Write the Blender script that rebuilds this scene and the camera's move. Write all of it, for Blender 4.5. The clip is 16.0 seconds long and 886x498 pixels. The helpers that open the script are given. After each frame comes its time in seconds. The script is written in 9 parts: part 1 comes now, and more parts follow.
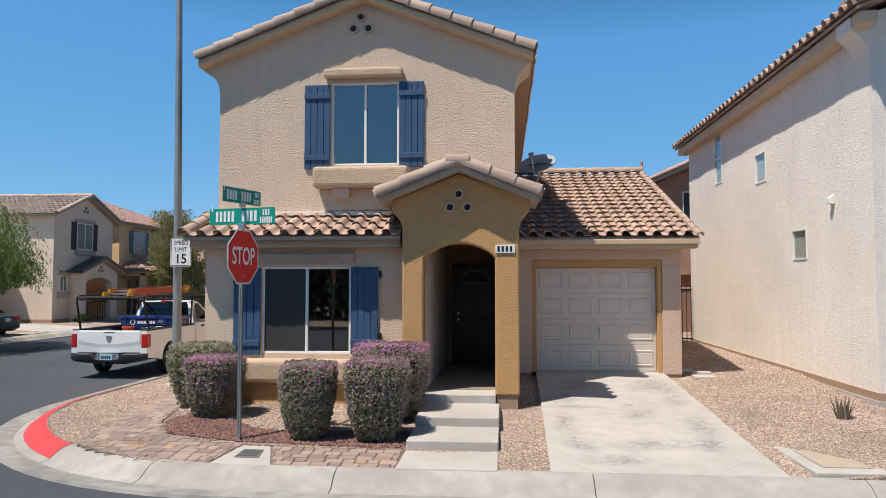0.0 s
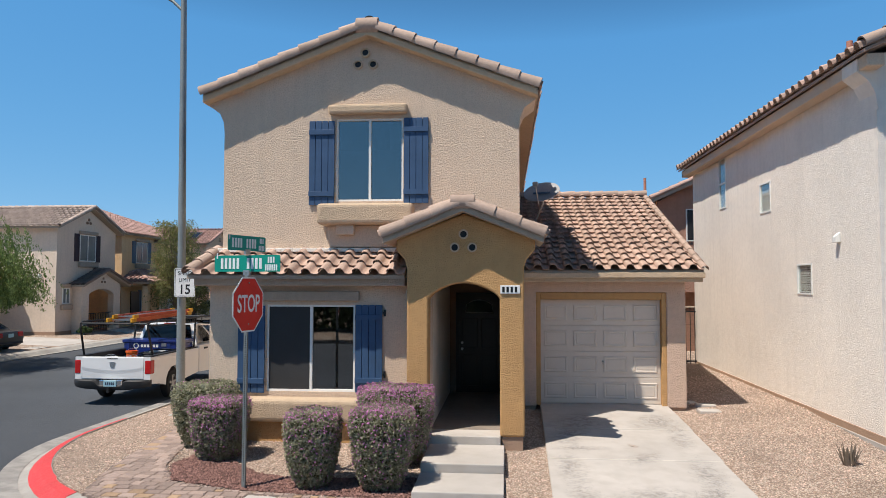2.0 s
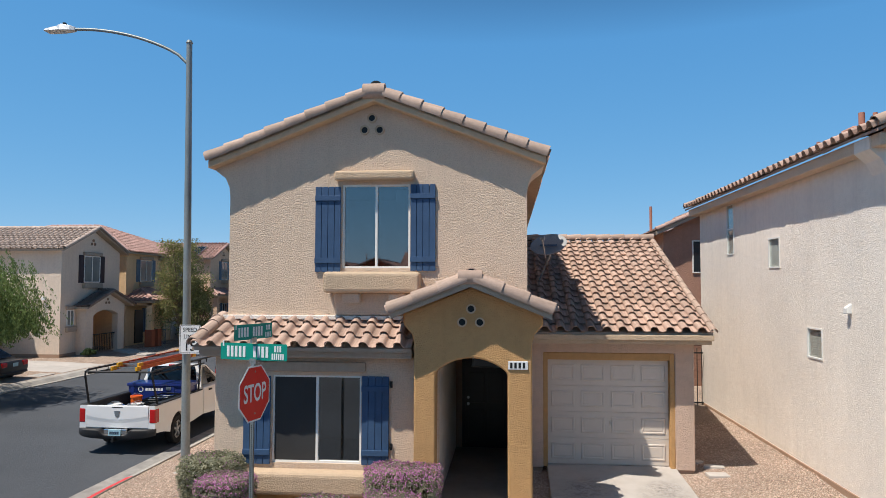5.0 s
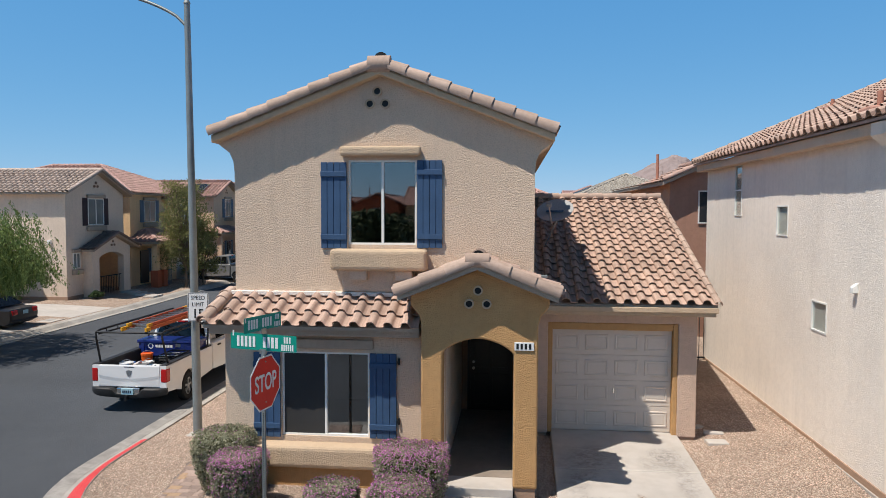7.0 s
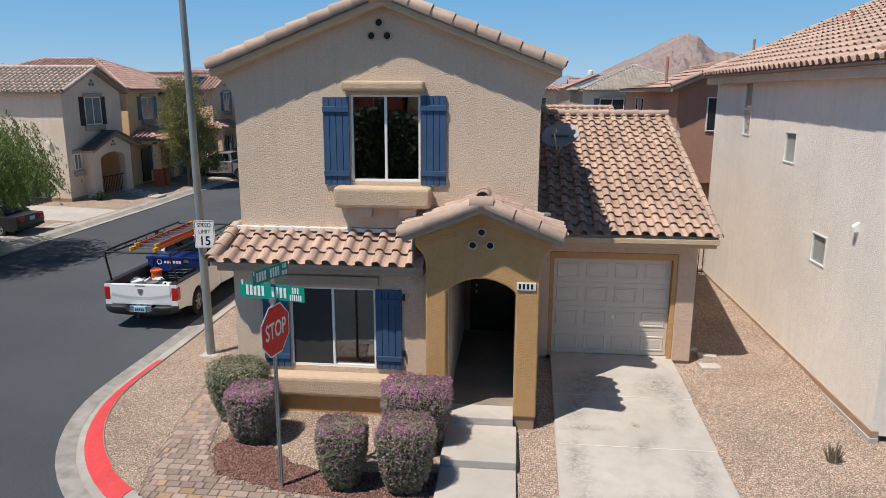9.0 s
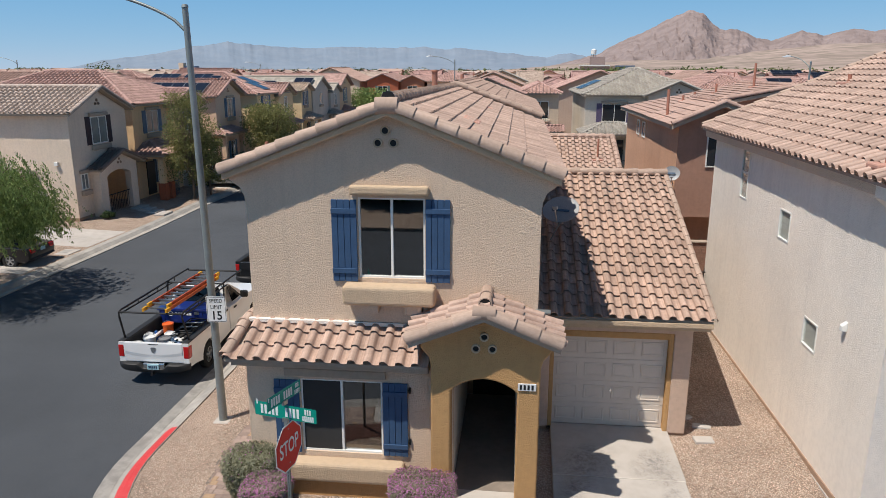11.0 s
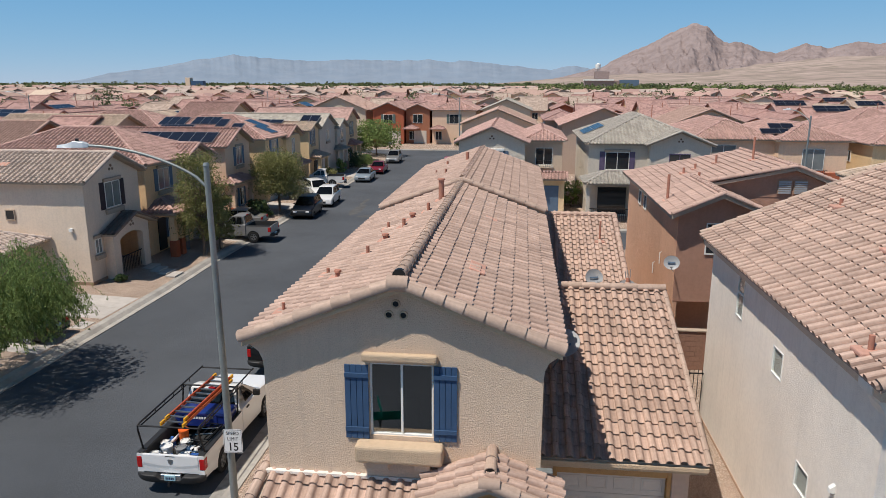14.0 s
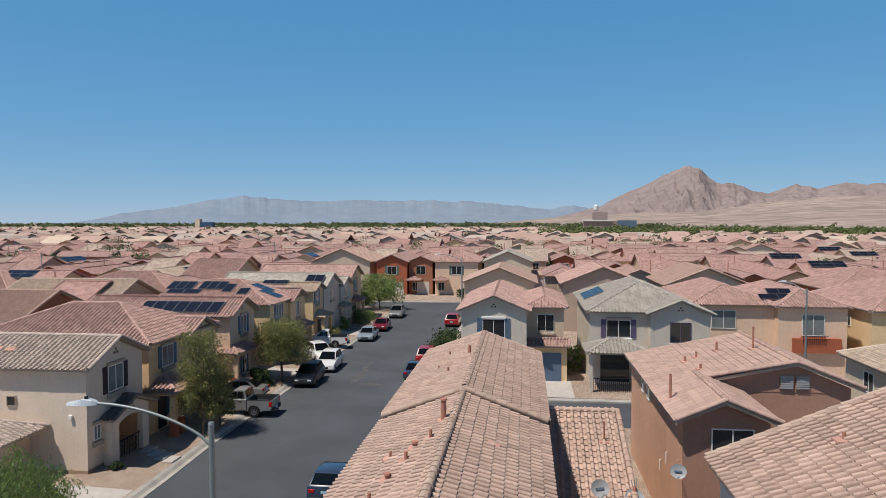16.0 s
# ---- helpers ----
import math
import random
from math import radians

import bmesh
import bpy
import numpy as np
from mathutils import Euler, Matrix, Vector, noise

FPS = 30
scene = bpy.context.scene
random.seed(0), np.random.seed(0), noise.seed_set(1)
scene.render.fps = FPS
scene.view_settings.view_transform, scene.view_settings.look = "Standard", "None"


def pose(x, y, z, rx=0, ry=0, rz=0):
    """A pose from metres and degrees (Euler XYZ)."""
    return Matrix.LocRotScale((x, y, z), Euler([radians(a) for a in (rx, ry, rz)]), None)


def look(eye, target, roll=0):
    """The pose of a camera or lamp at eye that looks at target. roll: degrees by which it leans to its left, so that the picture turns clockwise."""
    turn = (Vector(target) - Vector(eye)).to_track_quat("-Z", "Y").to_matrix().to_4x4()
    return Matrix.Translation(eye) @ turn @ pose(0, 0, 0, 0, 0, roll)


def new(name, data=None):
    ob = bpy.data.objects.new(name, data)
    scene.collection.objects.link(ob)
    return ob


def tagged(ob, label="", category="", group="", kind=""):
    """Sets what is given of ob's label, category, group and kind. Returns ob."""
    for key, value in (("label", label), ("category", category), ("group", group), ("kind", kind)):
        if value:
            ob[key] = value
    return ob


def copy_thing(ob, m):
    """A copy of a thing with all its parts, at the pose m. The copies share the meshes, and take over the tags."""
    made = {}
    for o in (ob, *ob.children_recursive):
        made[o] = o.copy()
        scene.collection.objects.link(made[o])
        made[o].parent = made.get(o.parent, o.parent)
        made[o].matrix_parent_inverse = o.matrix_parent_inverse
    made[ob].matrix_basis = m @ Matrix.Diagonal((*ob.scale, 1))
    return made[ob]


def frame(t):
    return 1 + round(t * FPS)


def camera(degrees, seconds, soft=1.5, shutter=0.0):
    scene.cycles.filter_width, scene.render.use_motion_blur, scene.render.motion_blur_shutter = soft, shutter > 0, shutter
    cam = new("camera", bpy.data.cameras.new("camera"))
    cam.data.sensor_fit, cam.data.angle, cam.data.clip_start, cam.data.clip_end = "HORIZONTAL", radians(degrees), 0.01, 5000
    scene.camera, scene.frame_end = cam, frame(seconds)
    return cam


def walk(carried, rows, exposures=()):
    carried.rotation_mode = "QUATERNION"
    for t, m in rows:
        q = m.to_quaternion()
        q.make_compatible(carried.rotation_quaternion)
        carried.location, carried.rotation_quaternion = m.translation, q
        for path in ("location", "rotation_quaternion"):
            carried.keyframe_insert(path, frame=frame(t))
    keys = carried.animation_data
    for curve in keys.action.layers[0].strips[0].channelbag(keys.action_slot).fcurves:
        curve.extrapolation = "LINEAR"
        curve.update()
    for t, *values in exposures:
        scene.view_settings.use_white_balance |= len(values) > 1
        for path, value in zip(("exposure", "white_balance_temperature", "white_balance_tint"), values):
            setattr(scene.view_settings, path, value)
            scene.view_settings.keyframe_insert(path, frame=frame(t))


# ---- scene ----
cam = camera(64.3, 16.0, soft=0.4)
METRES, EYE, TILT, LEAN, TURN = 11.75, 1.8, 2.8, 0.0, 5.0
ROWS = [
    (0.0, 0.0, 0.0, 0.0, 0.0, 0.0, -0.0),
    (0.5, -0.0011, 0.0014, 0.0151, 0.03, 0.01, -0.02),
    (1.0, -0.0017, 0.0016, 0.0291, 0.06, 0.02, -0.03),
    (1.5, -0.0038, 0.001, 0.0423, 0.1, 0.03, -0.06),
    (2.0, -0.0043, 0.0017, 0.0559, 0.14, 0.04, -0.06),
    (2.5, -0.0048, 0.0029, 0.072, 0.18, 0.04, -0.08),
    (3.0, -0.0056, 0.004, 0.0891, 0.21, 0.04, -0.08),
    (3.5, -0.0065, 0.0053, 0.1056, 0.26, 0.05, -0.09),
    (4.0, -0.0072, 0.0069, 0.1224, 0.3, 0.06, -0.12),
    (4.2, -0.0077, 0.0076, 0.1293, 0.32, 0.06, -0.13),
    (5.5, -0.0121, 0.0115, 0.1806, 0.46, -0.02, -0.17),
    (5.9, -0.0137, 0.013, 0.1967, 0.505, -0.85, -0.19),
    (6.3, -0.0153, 0.0145, 0.2126, 0.55, -2.53, -0.2),
    (6.5, -0.0158, 0.0151, 0.2196, 0.57, -3.43, -0.2),
    (7.0, -0.0169, 0.0179, 0.2364, 0.62, -5.88, -0.19),
    (7.5, -0.0175, 0.0199, 0.2525, 0.67, -8.28, -0.2),
    (8.0, -0.0179, 0.0217, 0.2693, 0.73, -10.68, -0.19),
    (8.2, -0.0181, 0.0224, 0.2763, 0.75, -11.62, -0.19),
    (9.0, -0.0193, 0.0258, 0.3175, 0.83, -15.30, -0.18),
    (9.4, -0.02, 0.0277, 0.3485, 0.87, -16.70, -0.175),
    (9.8, -0.0207, 0.0297, 0.3855, 0.91, -17.0, -0.165),
    (10.3, -0.0216, 0.0323, 0.4388, 0.96, -17.0, -0.15),
    (10.5, -0.0219, 0.0334, 0.4587, 0.98, -17.0, -0.14),
    (11.0, -0.0225, 0.0362, 0.5059, 1.01, -17.0, -0.06),
    (11.5, -0.0226, 0.0379, 0.5504, 1.07, -17.0, -0.03),
    (12.0, -0.022, 0.0406, 0.5998, 1.14, -17.06, -0.02),
    (12.5, -0.0241, 0.0451, 0.6506, 1.21, -17.24, -0.04),
    (13.0, -0.0255, 0.0459, 0.6861, 1.26, -17.24, -0.04),
    (13.5, -0.0267, 0.0459, 0.7214, 1.32, -16.86, -0.02),
    (14.0, -0.0277, 0.0463, 0.764, 1.38, -16.08, -0.01),
    (14.5, -0.0271, 0.0482, 0.8141, 1.42, -15.17, 0.02),
    (15.0, -0.0272, 0.0501, 0.868, 1.48, -11.8, 0.04),
    (15.5, -0.0263, 0.0525, 0.9305, 1.54, -8.43, 0.07),
    (16.0, -0.0257, 0.0556, 0.997, 1.59, -5.06, 0.12),
]
walk(cam, [(t, pose(0, 0, EYE, TILT, LEAN, TURN) @ pose(METRES * x, METRES * y, METRES * z, 90 + pitch, roll, yaw)) for t, x, y, z, yaw, pitch, roll in ROWS],
     exposures=[(0.0, 0.27), (3.5, 0.24), (8.0, 0.15), (11.0, 0.06), (13, 0.01), (14.5, -0.04), (16, -0.10)])

# ---- world, sun and exposure ----
SUNWAY = Vector((0.365, 0.32, -1.0)).normalized()
world = bpy.data.worlds.new("sky")
scene.world = world
world.use_nodes = True
wn, wl = world.node_tree.nodes, world.node_tree.links
wn.clear()
sky = wn.new("ShaderNodeTexSky")
sky.sky_type = "NISHITA"
sky.sun_disc = False
sky.sun_elevation = radians(64)
sky.sun_rotation = radians(229)
sky.altitude = 600
sky.air_density = 0.65
sky.dust_density = 0.0
sky.ozone_density = 3.0
wbg = wn.new("ShaderNodeBackground")
wbg.inputs["Strength"].default_value = 0.150
wout = wn.new("ShaderNodeOutputWorld")
wsep, wcomb = wn.new("ShaderNodeSeparateColor"), wn.new("ShaderNodeCombineColor")
wl.new(sky.outputs[0], wsep.inputs[0])
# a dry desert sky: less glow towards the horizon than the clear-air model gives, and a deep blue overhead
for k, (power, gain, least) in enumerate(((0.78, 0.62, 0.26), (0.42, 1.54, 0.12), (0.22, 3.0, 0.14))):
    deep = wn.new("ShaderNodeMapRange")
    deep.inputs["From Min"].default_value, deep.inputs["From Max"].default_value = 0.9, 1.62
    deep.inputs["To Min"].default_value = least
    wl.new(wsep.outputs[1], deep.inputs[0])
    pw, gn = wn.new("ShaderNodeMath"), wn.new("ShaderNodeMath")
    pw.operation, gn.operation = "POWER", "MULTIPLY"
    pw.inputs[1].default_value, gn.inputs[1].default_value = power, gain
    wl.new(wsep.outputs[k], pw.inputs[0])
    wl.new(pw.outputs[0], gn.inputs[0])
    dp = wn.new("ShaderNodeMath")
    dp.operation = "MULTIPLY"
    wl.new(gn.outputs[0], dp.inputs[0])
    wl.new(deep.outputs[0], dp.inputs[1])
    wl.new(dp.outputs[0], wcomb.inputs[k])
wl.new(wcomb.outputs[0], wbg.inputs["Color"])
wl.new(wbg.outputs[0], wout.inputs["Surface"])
sun_data = bpy.data.lights.new("sun", "SUN")
sun_data.energy = 4.9
sun_data.angle = radians(0.53)
sun_data.color = (1.0, 0.925, 0.83)
sun = new("sun", sun_data)
sun.matrix_basis = look((-15, -12, 40), Vector((-15, -12, 40)) + SUNWAY)

# ---- materials ----
MATS = {}


def sock(node, name):
    return node.inputs[name]


def surface(name, col, rough=0.85, metal=0.0, vary=0.12, big=0.5, fine=18.0, col2=None, spots=0.35, bump=0.0,
            bump_scale=60.0, bump_detail=4.0, distort=0.0, piece=0.0, island=0.0, spec=0.4, coat=0.0, streak=0.0, cells=False, thin=0.0, lace=False, grain=0.0):
    """A plain weathered surface: a base colour with broad and fine variation, relief, and a tint per piece."""
    m = bpy.data.materials.new(name)
    m.use_nodes = True
    nt = m.node_tree
    n, l = nt.nodes, nt.links
    b = n["Principled BSDF"]
    sock(b, "Roughness").default_value = rough
    sock(b, "Metallic").default_value = metal
    sock(b, "Specular IOR Level").default_value = spec
    sock(b, "Coat Weight").default_value = coat
    geo = n.new("ShaderNodeNewGeometry")
    c = Vector(col)
    dark = c * (1 - vary)
    light = c * (1 + vary)
    n1 = n.new("ShaderNodeTexNoise")
    sock(n1, "Scale").default_value = big
    sock(n1, "Detail").default_value = 5
    sock(n1, "Roughness").default_value = 0.6
    l.new(geo.outputs["Position"], sock(n1, "Vector"))
    r1 = n.new("ShaderNodeMapRange")
    sock(r1, "From Min").default_value, sock(r1, "From Max").default_value = 0.3, 0.7
    l.new(n1.outputs[0], r1.inputs[0])
    m1 = n.new("ShaderNodeMix")
    m1.data_type = "RGBA"
    m1.inputs[6].default_value = (*dark, 1)
    m1.inputs[7].default_value = (*light, 1)
    l.new(r1.outputs[0], m1.inputs[0])
    n2 = n.new("ShaderNodeTexNoise")
    sock(n2, "Scale").default_value = fine
    sock(n2, "Detail").default_value = 3
    l.new(geo.outputs["Position"], sock(n2, "Vector"))
    r2 = n.new("ShaderNodeMapRange")
    sock(r2, "From Min").default_value, sock(r2, "From Max").default_value = 0.42, 0.66
    sock(r2, "To Max").default_value = spots
    l.new(n2.outputs[0], r2.inputs[0])
    m2 = n.new("ShaderNodeMix")
    m2.data_type = "RGBA"
    m2.inputs[7].default_value = (*(Vector(col2) if col2 else c * 0.7), 1)
    l.new(m1.outputs[2], m2.inputs[6])
    l.new(r2.outputs[0], m2.inputs[0])
    out = m2.outputs[2]
    if streak:
        mp = n.new("ShaderNodeMapping")
        sock(mp, "Scale").default_value = (6, 6, 0.35)
        l.new(geo.outputs["Position"], sock(mp, "Vector"))
        n3 = n.new("ShaderNodeTexNoise")
        sock(n3, "Scale").default_value = 1.0
        sock(n3, "Detail").default_value = 4
        l.new(mp.outputs[0], sock(n3, "Vector"))
        r3 = n.new("ShaderNodeMapRange")
        sock(r3, "From Min").default_value, sock(r3, "From Max").default_value = 0.5, 0.75
        sock(r3, "To Max").default_value = streak
        l.new(n3.outputs[0], r3.inputs[0])
        m3 = n.new("ShaderNodeMix")
        m3.data_type = "RGBA"
        m3.inputs[7].default_value = (*(c * 0.6), 1)
        l.new(out, m3.inputs[6])
        l.new(r3.outputs[0], m3.inputs[0])
        out = m3.outputs[2]
    if grain:
        uv = n.new("ShaderNodeUVMap")
        stretch = n.new("ShaderNodeMapping")
        sock(stretch, "Scale").default_value = (22, 1.3, 1)
        l.new(uv.outputs[0], sock(stretch, "Vector"))
        info = n.new("ShaderNodeObjectInfo")
        far = n.new("ShaderNodeMath")
        far.operation = "MULTIPLY"
        far.inputs[1].default_value = 90.0
        l.new(info.outputs["Random"], far.inputs[0])
        shift = n.new("ShaderNodeVectorMath")
        l.new(stretch.outputs[0], shift.inputs[0])
        l.new(far.outputs[0], shift.inputs[1])
        n4 = n.new("ShaderNodeTexNoise")
        sock(n4, "Scale").default_value = 1.0
        sock(n4, "Detail").default_value = 3
        l.new(shift.outputs[0], sock(n4, "Vector"))
        r4 = n.new("ShaderNodeMapRange")
        sock(r4, "From Min").default_value, sock(r4, "From Max").default_value = 0.3, 0.7
        sock(r4, "To Min").default_value, sock(r4, "To Max").default_value = 1 - grain, 1 + grain
        l.new(n4.outputs[0], r4.inputs[0])
        s4 = n.new("ShaderNodeVectorMath")
        s4.operation = "SCALE"
        l.new(out, s4.inputs[0])
        l.new(r4.outputs[0], s4.inputs["Scale"])
        out = s4.outputs[0]
    for amount, source in ((piece, "ShaderNodeObjectInfo"), (island, "island")):
        if not amount:
            continue
        if source == "island":
            val = geo.outputs["Random Per Island"]
        else:
            val = n.new(source).outputs["Random"]
        mr = n.new("ShaderNodeMapRange")
        sock(mr, "To Min").default_value, sock(mr, "To Max").default_value = 1 - amount, 1 + amount
        l.new(val, mr.inputs[0])
        sc = n.new("ShaderNodeVectorMath")
        sc.operation = "SCALE"
        l.new(out, sc.inputs[0])
        l.new(mr.outputs[0], sc.inputs["Scale"])
        out = sc.outputs[0]
    l.new(out, sock(b, "Base Color"))
    if bump:
        if cells:
            n4 = n.new("ShaderNodeTexVoronoi")
            sock(n4, "Scale").default_value = bump_scale
        else:
            n4 = n.new("ShaderNodeTexNoise")
            sock(n4, "Scale").default_value = bump_scale
            sock(n4, "Detail").default_value = bump_detail
            sock(n4, "Distortion").default_value = distort
        if lace:
            mp4 = n.new("ShaderNodeMapping")
            sock(mp4, "Scale").default_value = (0.74, 0.74, 1.0)
            l.new(geo.outputs["Position"], sock(mp4, "Vector"))
            l.new(mp4.outputs[0], sock(n4, "Vector"))
        else:
            l.new(geo.outputs["Position"], sock(n4, "Vector"))
        r4 = n.new("ShaderNodeMapRange")
        sock(r4, "From Min").default_value, sock(r4, "From Max").default_value = (0.0, 0.7) if cells else (0.38, 0.62)
        l.new(n4.outputs[0], r4.inputs[0])
        bp = n.new("ShaderNodeBump")
        sock(bp, "Strength").default_value = 0.8 if lace else 0.9
        sock(bp, "Distance").default_value = bump
        l.new(r4.outputs[0], sock(bp, "Height"))
        l.new(bp.outputs[0], sock(b, "Normal"))
    if thin:
        tl = n.new("ShaderNodeBsdfTranslucent")
        l.new(out, tl.inputs["Color"])
        ms = n.new("ShaderNodeMixShader")
        ms.inputs[0].default_value = thin
        l.new(b.outputs[0], ms.inputs[1])
        l.new(tl.outputs[0], ms.inputs[2])
        l.new(ms.outputs[0], n["Material Output"].inputs["Surface"])
    MATS[name] = m
    return m


def stucco(name, col, **kw):
    args = dict(rough=0.93, vary=0.07, big=0.35, fine=9, spots=0.22, bump=0.0095, bump_scale=54, bump_detail=4, distort=0.8, spec=0.12, streak=0.16, lace=True)
    args.update(kw)
    return surface(name, col, **args)


def paint(name, col, rough=0.3, metal=0.0, coat=0.6):
    return surface(name, col, rough=rough, metal=metal, vary=0.03, big=0.8, fine=3, spots=0.08, coat=coat, spec=0.5)


def glass(name, tint, gloss=0.02, base=0.15):
    """Thin window glass: clear with a reflection that grows with the angle."""
    m = bpy.data.materials.new(name)
    m.use_nodes = True
    n, l = m.node_tree.nodes, m.node_tree.links
    n.clear()
    o = n.new("ShaderNodeOutputMaterial")
    mix = n.new("ShaderNodeMixShader")
    tr = n.new("ShaderNodeBsdfTransparent")
    tr.inputs[0].default_value = (*tint, 1)
    gl = n.new("ShaderNodeBsdfGlossy")
    gl.inputs["Roughness"].default_value = gloss
    lw = n.new("ShaderNodeLayerWeight")
    pw = n.new("ShaderNodeMath")
    pw.operation = "POWER"
    pw.inputs[1].default_value = 4.0
    l.new(lw.outputs["Facing"], pw.inputs[0])
    fr = n.new("ShaderNodeMapRange")
    fr.inputs["To Min"].default_value, fr.inputs["To Max"].default_value = base, 0.9
    l.new(pw.outputs[0], fr.inputs[0])
    l.new(fr.outputs[0], mix.inputs[0])
    l.new(tr.outputs[0], mix.inputs[1])
    l.new(gl.outputs[0], mix.inputs[2])
    l.new(mix.outputs[0], o.inputs[0])
    MATS[name] = m
    return m


def tile_far(name, col):
    """Clay tiles on far roofs: courses and barrels as relief, laid out in metres along the slope."""
    m = surface(name, col, rough=0.9, vary=0.12, big=0.25, fine=2.2, spots=0.3, spec=0.15)
    n, l = m.node_tree.nodes, m.node_tree.links
    uv = n.new("ShaderNodeUVMap")
    sep = n.new("ShaderNodeSeparateXYZ")
    l.new(uv.outputs[0], sep.inputs[0])
    parts, cells = [], []
    for axis, size in ((0, 0.305), (1, 0.39)):
        d = n.new("ShaderNodeMath")
        d.operation = "DIVIDE"
        d.inputs[1].default_value = size
        l.new(sep.outputs[axis], d.inputs[0])
        f = n.new("ShaderNodeMath")
        f.operation = "FRACT"
        l.new(d.outputs[0], f.inputs[0])
        parts.append(f)
        fl = n.new("ShaderNodeMath")
        fl.operation = "FLOOR"
        l.new(d.outputs[0], fl.inputs[0])
        cells.append(fl)
    wave = n.new("ShaderNodeMath")
    wave.operation = "PINGPONG"
    wave.inputs[1].default_value = 0.5
    l.new(parts[0].outputs[0], wave.inputs[0])
    inv = n.new("ShaderNodeMath")
    inv.operation = "SUBTRACT"
    inv.inputs[0].default_value = 1.0
    l.new(parts[1].outputs[0], inv.inputs[1])
    add = n.new("ShaderNodeMath")
    add.operation = "ADD"
    l.new(wave.outputs[0], add.inputs[0])
    l.new(inv.outputs[0], add.inputs[1])
    bp = n.new("ShaderNodeBump")
    bp.inputs["Strength"].default_value = 1.0
    bp.inputs["Distance"].default_value = 0.05
    l.new(add.outputs[0], bp.inputs["Height"])
    l.new(bp.outputs[0], n["Principled BSDF"].inputs["Normal"])
    cell, wh, tone, sc = n.new("ShaderNodeCombineXYZ"), n.new("ShaderNodeTexWhiteNoise"), n.new("ShaderNodeMapRange"), n.new("ShaderNodeVectorMath")
    l.new(cells[0].outputs[0], cell.inputs[0])
    l.new(cells[1].outputs[0], cell.inputs[1])
    l.new(cell.outputs[0], wh.inputs["Vector"])
    l.new(wh.outputs["Value"], tone.inputs[0])
    tone.inputs["To Min"].default_value, tone.inputs["To Max"].default_value = 0.78, 1.2
    sc.operation = "SCALE"
    base = n["Principled BSDF"].inputs["Base Color"]
    l.new(base.links[0].from_socket, sc.inputs[0])
    l.new(tone.outputs[0], sc.inputs["Scale"])
    l.new(sc.outputs[0], base)
    return m


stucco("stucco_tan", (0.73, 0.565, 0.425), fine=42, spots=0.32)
stucco("stucco_pink", (0.645, 0.475, 0.37))
stucco("stucco_ochre", (0.57, 0.335, 0.15))
stucco("stucco_sill", (0.60, 0.45, 0.31), bump=0.008, bump_scale=50)
stucco("stucco_trim", (0.45, 0.36, 0.28), bump=0.006)
stucco("stucco_cream", (0.88, 0.80, 0.71), bump=0.0075, bump_scale=60, streak=0.15, spots=0.15)
stucco("stucco_base", (0.40, 0.27, 0.19), bump=0.004)
stucco("stucco_gold", (0.84, 0.60, 0.36))
stucco("stucco_terra", (0.66, 0.39, 0.26))
stucco("stucco_peach", (0.80, 0.655, 0.52))
stucco("stucco_rake", (0.66, 0.49, 0.33), bump=0.008)
stucco("stucco_rust", (0.40, 0.17, 0.10))
stucco("stucco_brown", (0.45, 0.26, 0.19))
stucco("stucco_orange", (0.78, 0.56, 0.40))
stucco("stucco_red", (0.42, 0.13, 0.07))
stucco("stucco_grey", (0.64, 0.57, 0.48))
stucco("stucco_beige", (0.64, 0.52, 0.39))
stucco("stucco_yellow", (0.80, 0.59, 0.35))
stucco("stucco_stone", (0.50, 0.38, 0.30))
TILE_ARGS = dict(grain=0.17, rough=0.88, vary=0.10, big=1.3, fine=14, spots=0.35, spec=0.2, bump=0.0012, bump_scale=60)
surface("tile_main", (0.46, 0.33, 0.27), col2=(0.31, 0.215, 0.165), piece=0.14, **TILE_ARGS)
surface("tile_joined", (0.46, 0.33, 0.27), col2=(0.31, 0.215, 0.165), island=0.14, **TILE_ARGS)
surface("tile_umber", (0.445, 0.315, 0.25), col2=(0.31, 0.21, 0.165), piece=0.14, **TILE_ARGS)
surface("tile_cap", (0.44, 0.325, 0.26), col2=(0.33, 0.24, 0.185), piece=0.12, **TILE_ARGS)
surface("tile_patch", (0.55, 0.31, 0.24), piece=0.08, **TILE_ARGS)
surface("tile_beige", (0.52, 0.41, 0.32), col2=(0.36, 0.27, 0.21), island=0.15, **TILE_ARGS)
surface("tile_red", (0.455, 0.295, 0.255), col2=(0.33, 0.20, 0.17), island=0.18, **TILE_ARGS)
surface("tile_taupe", (0.51, 0.415, 0.355), col2=(0.36, 0.285, 0.245), island=0.14, **TILE_ARGS)
surface("tile_pink", (0.46, 0.315, 0.26), col2=(0.36, 0.24, 0.19), island=0.10, **TILE_ARGS)
surface("tile_brown", (0.24, 0.17, 0.135), col2=(0.17, 0.12, 0.10), island=0.12, **TILE_ARGS)
surface("tile_grey", (0.38, 0.345, 0.30), col2=(0.26, 0.24, 0.21), island=0.16, **TILE_ARGS)
tile_far("far_tile_pink", (0.40, 0.26, 0.225))
tile_far("far_tile_beige", (0.42, 0.325, 0.265))
tile_far("far_tile_red", (0.385, 0.235, 0.205))
tile_far("far_tile_grey", (0.38, 0.345, 0.295))
tile_far("far_tile_rose", (0.375, 0.235, 0.21))
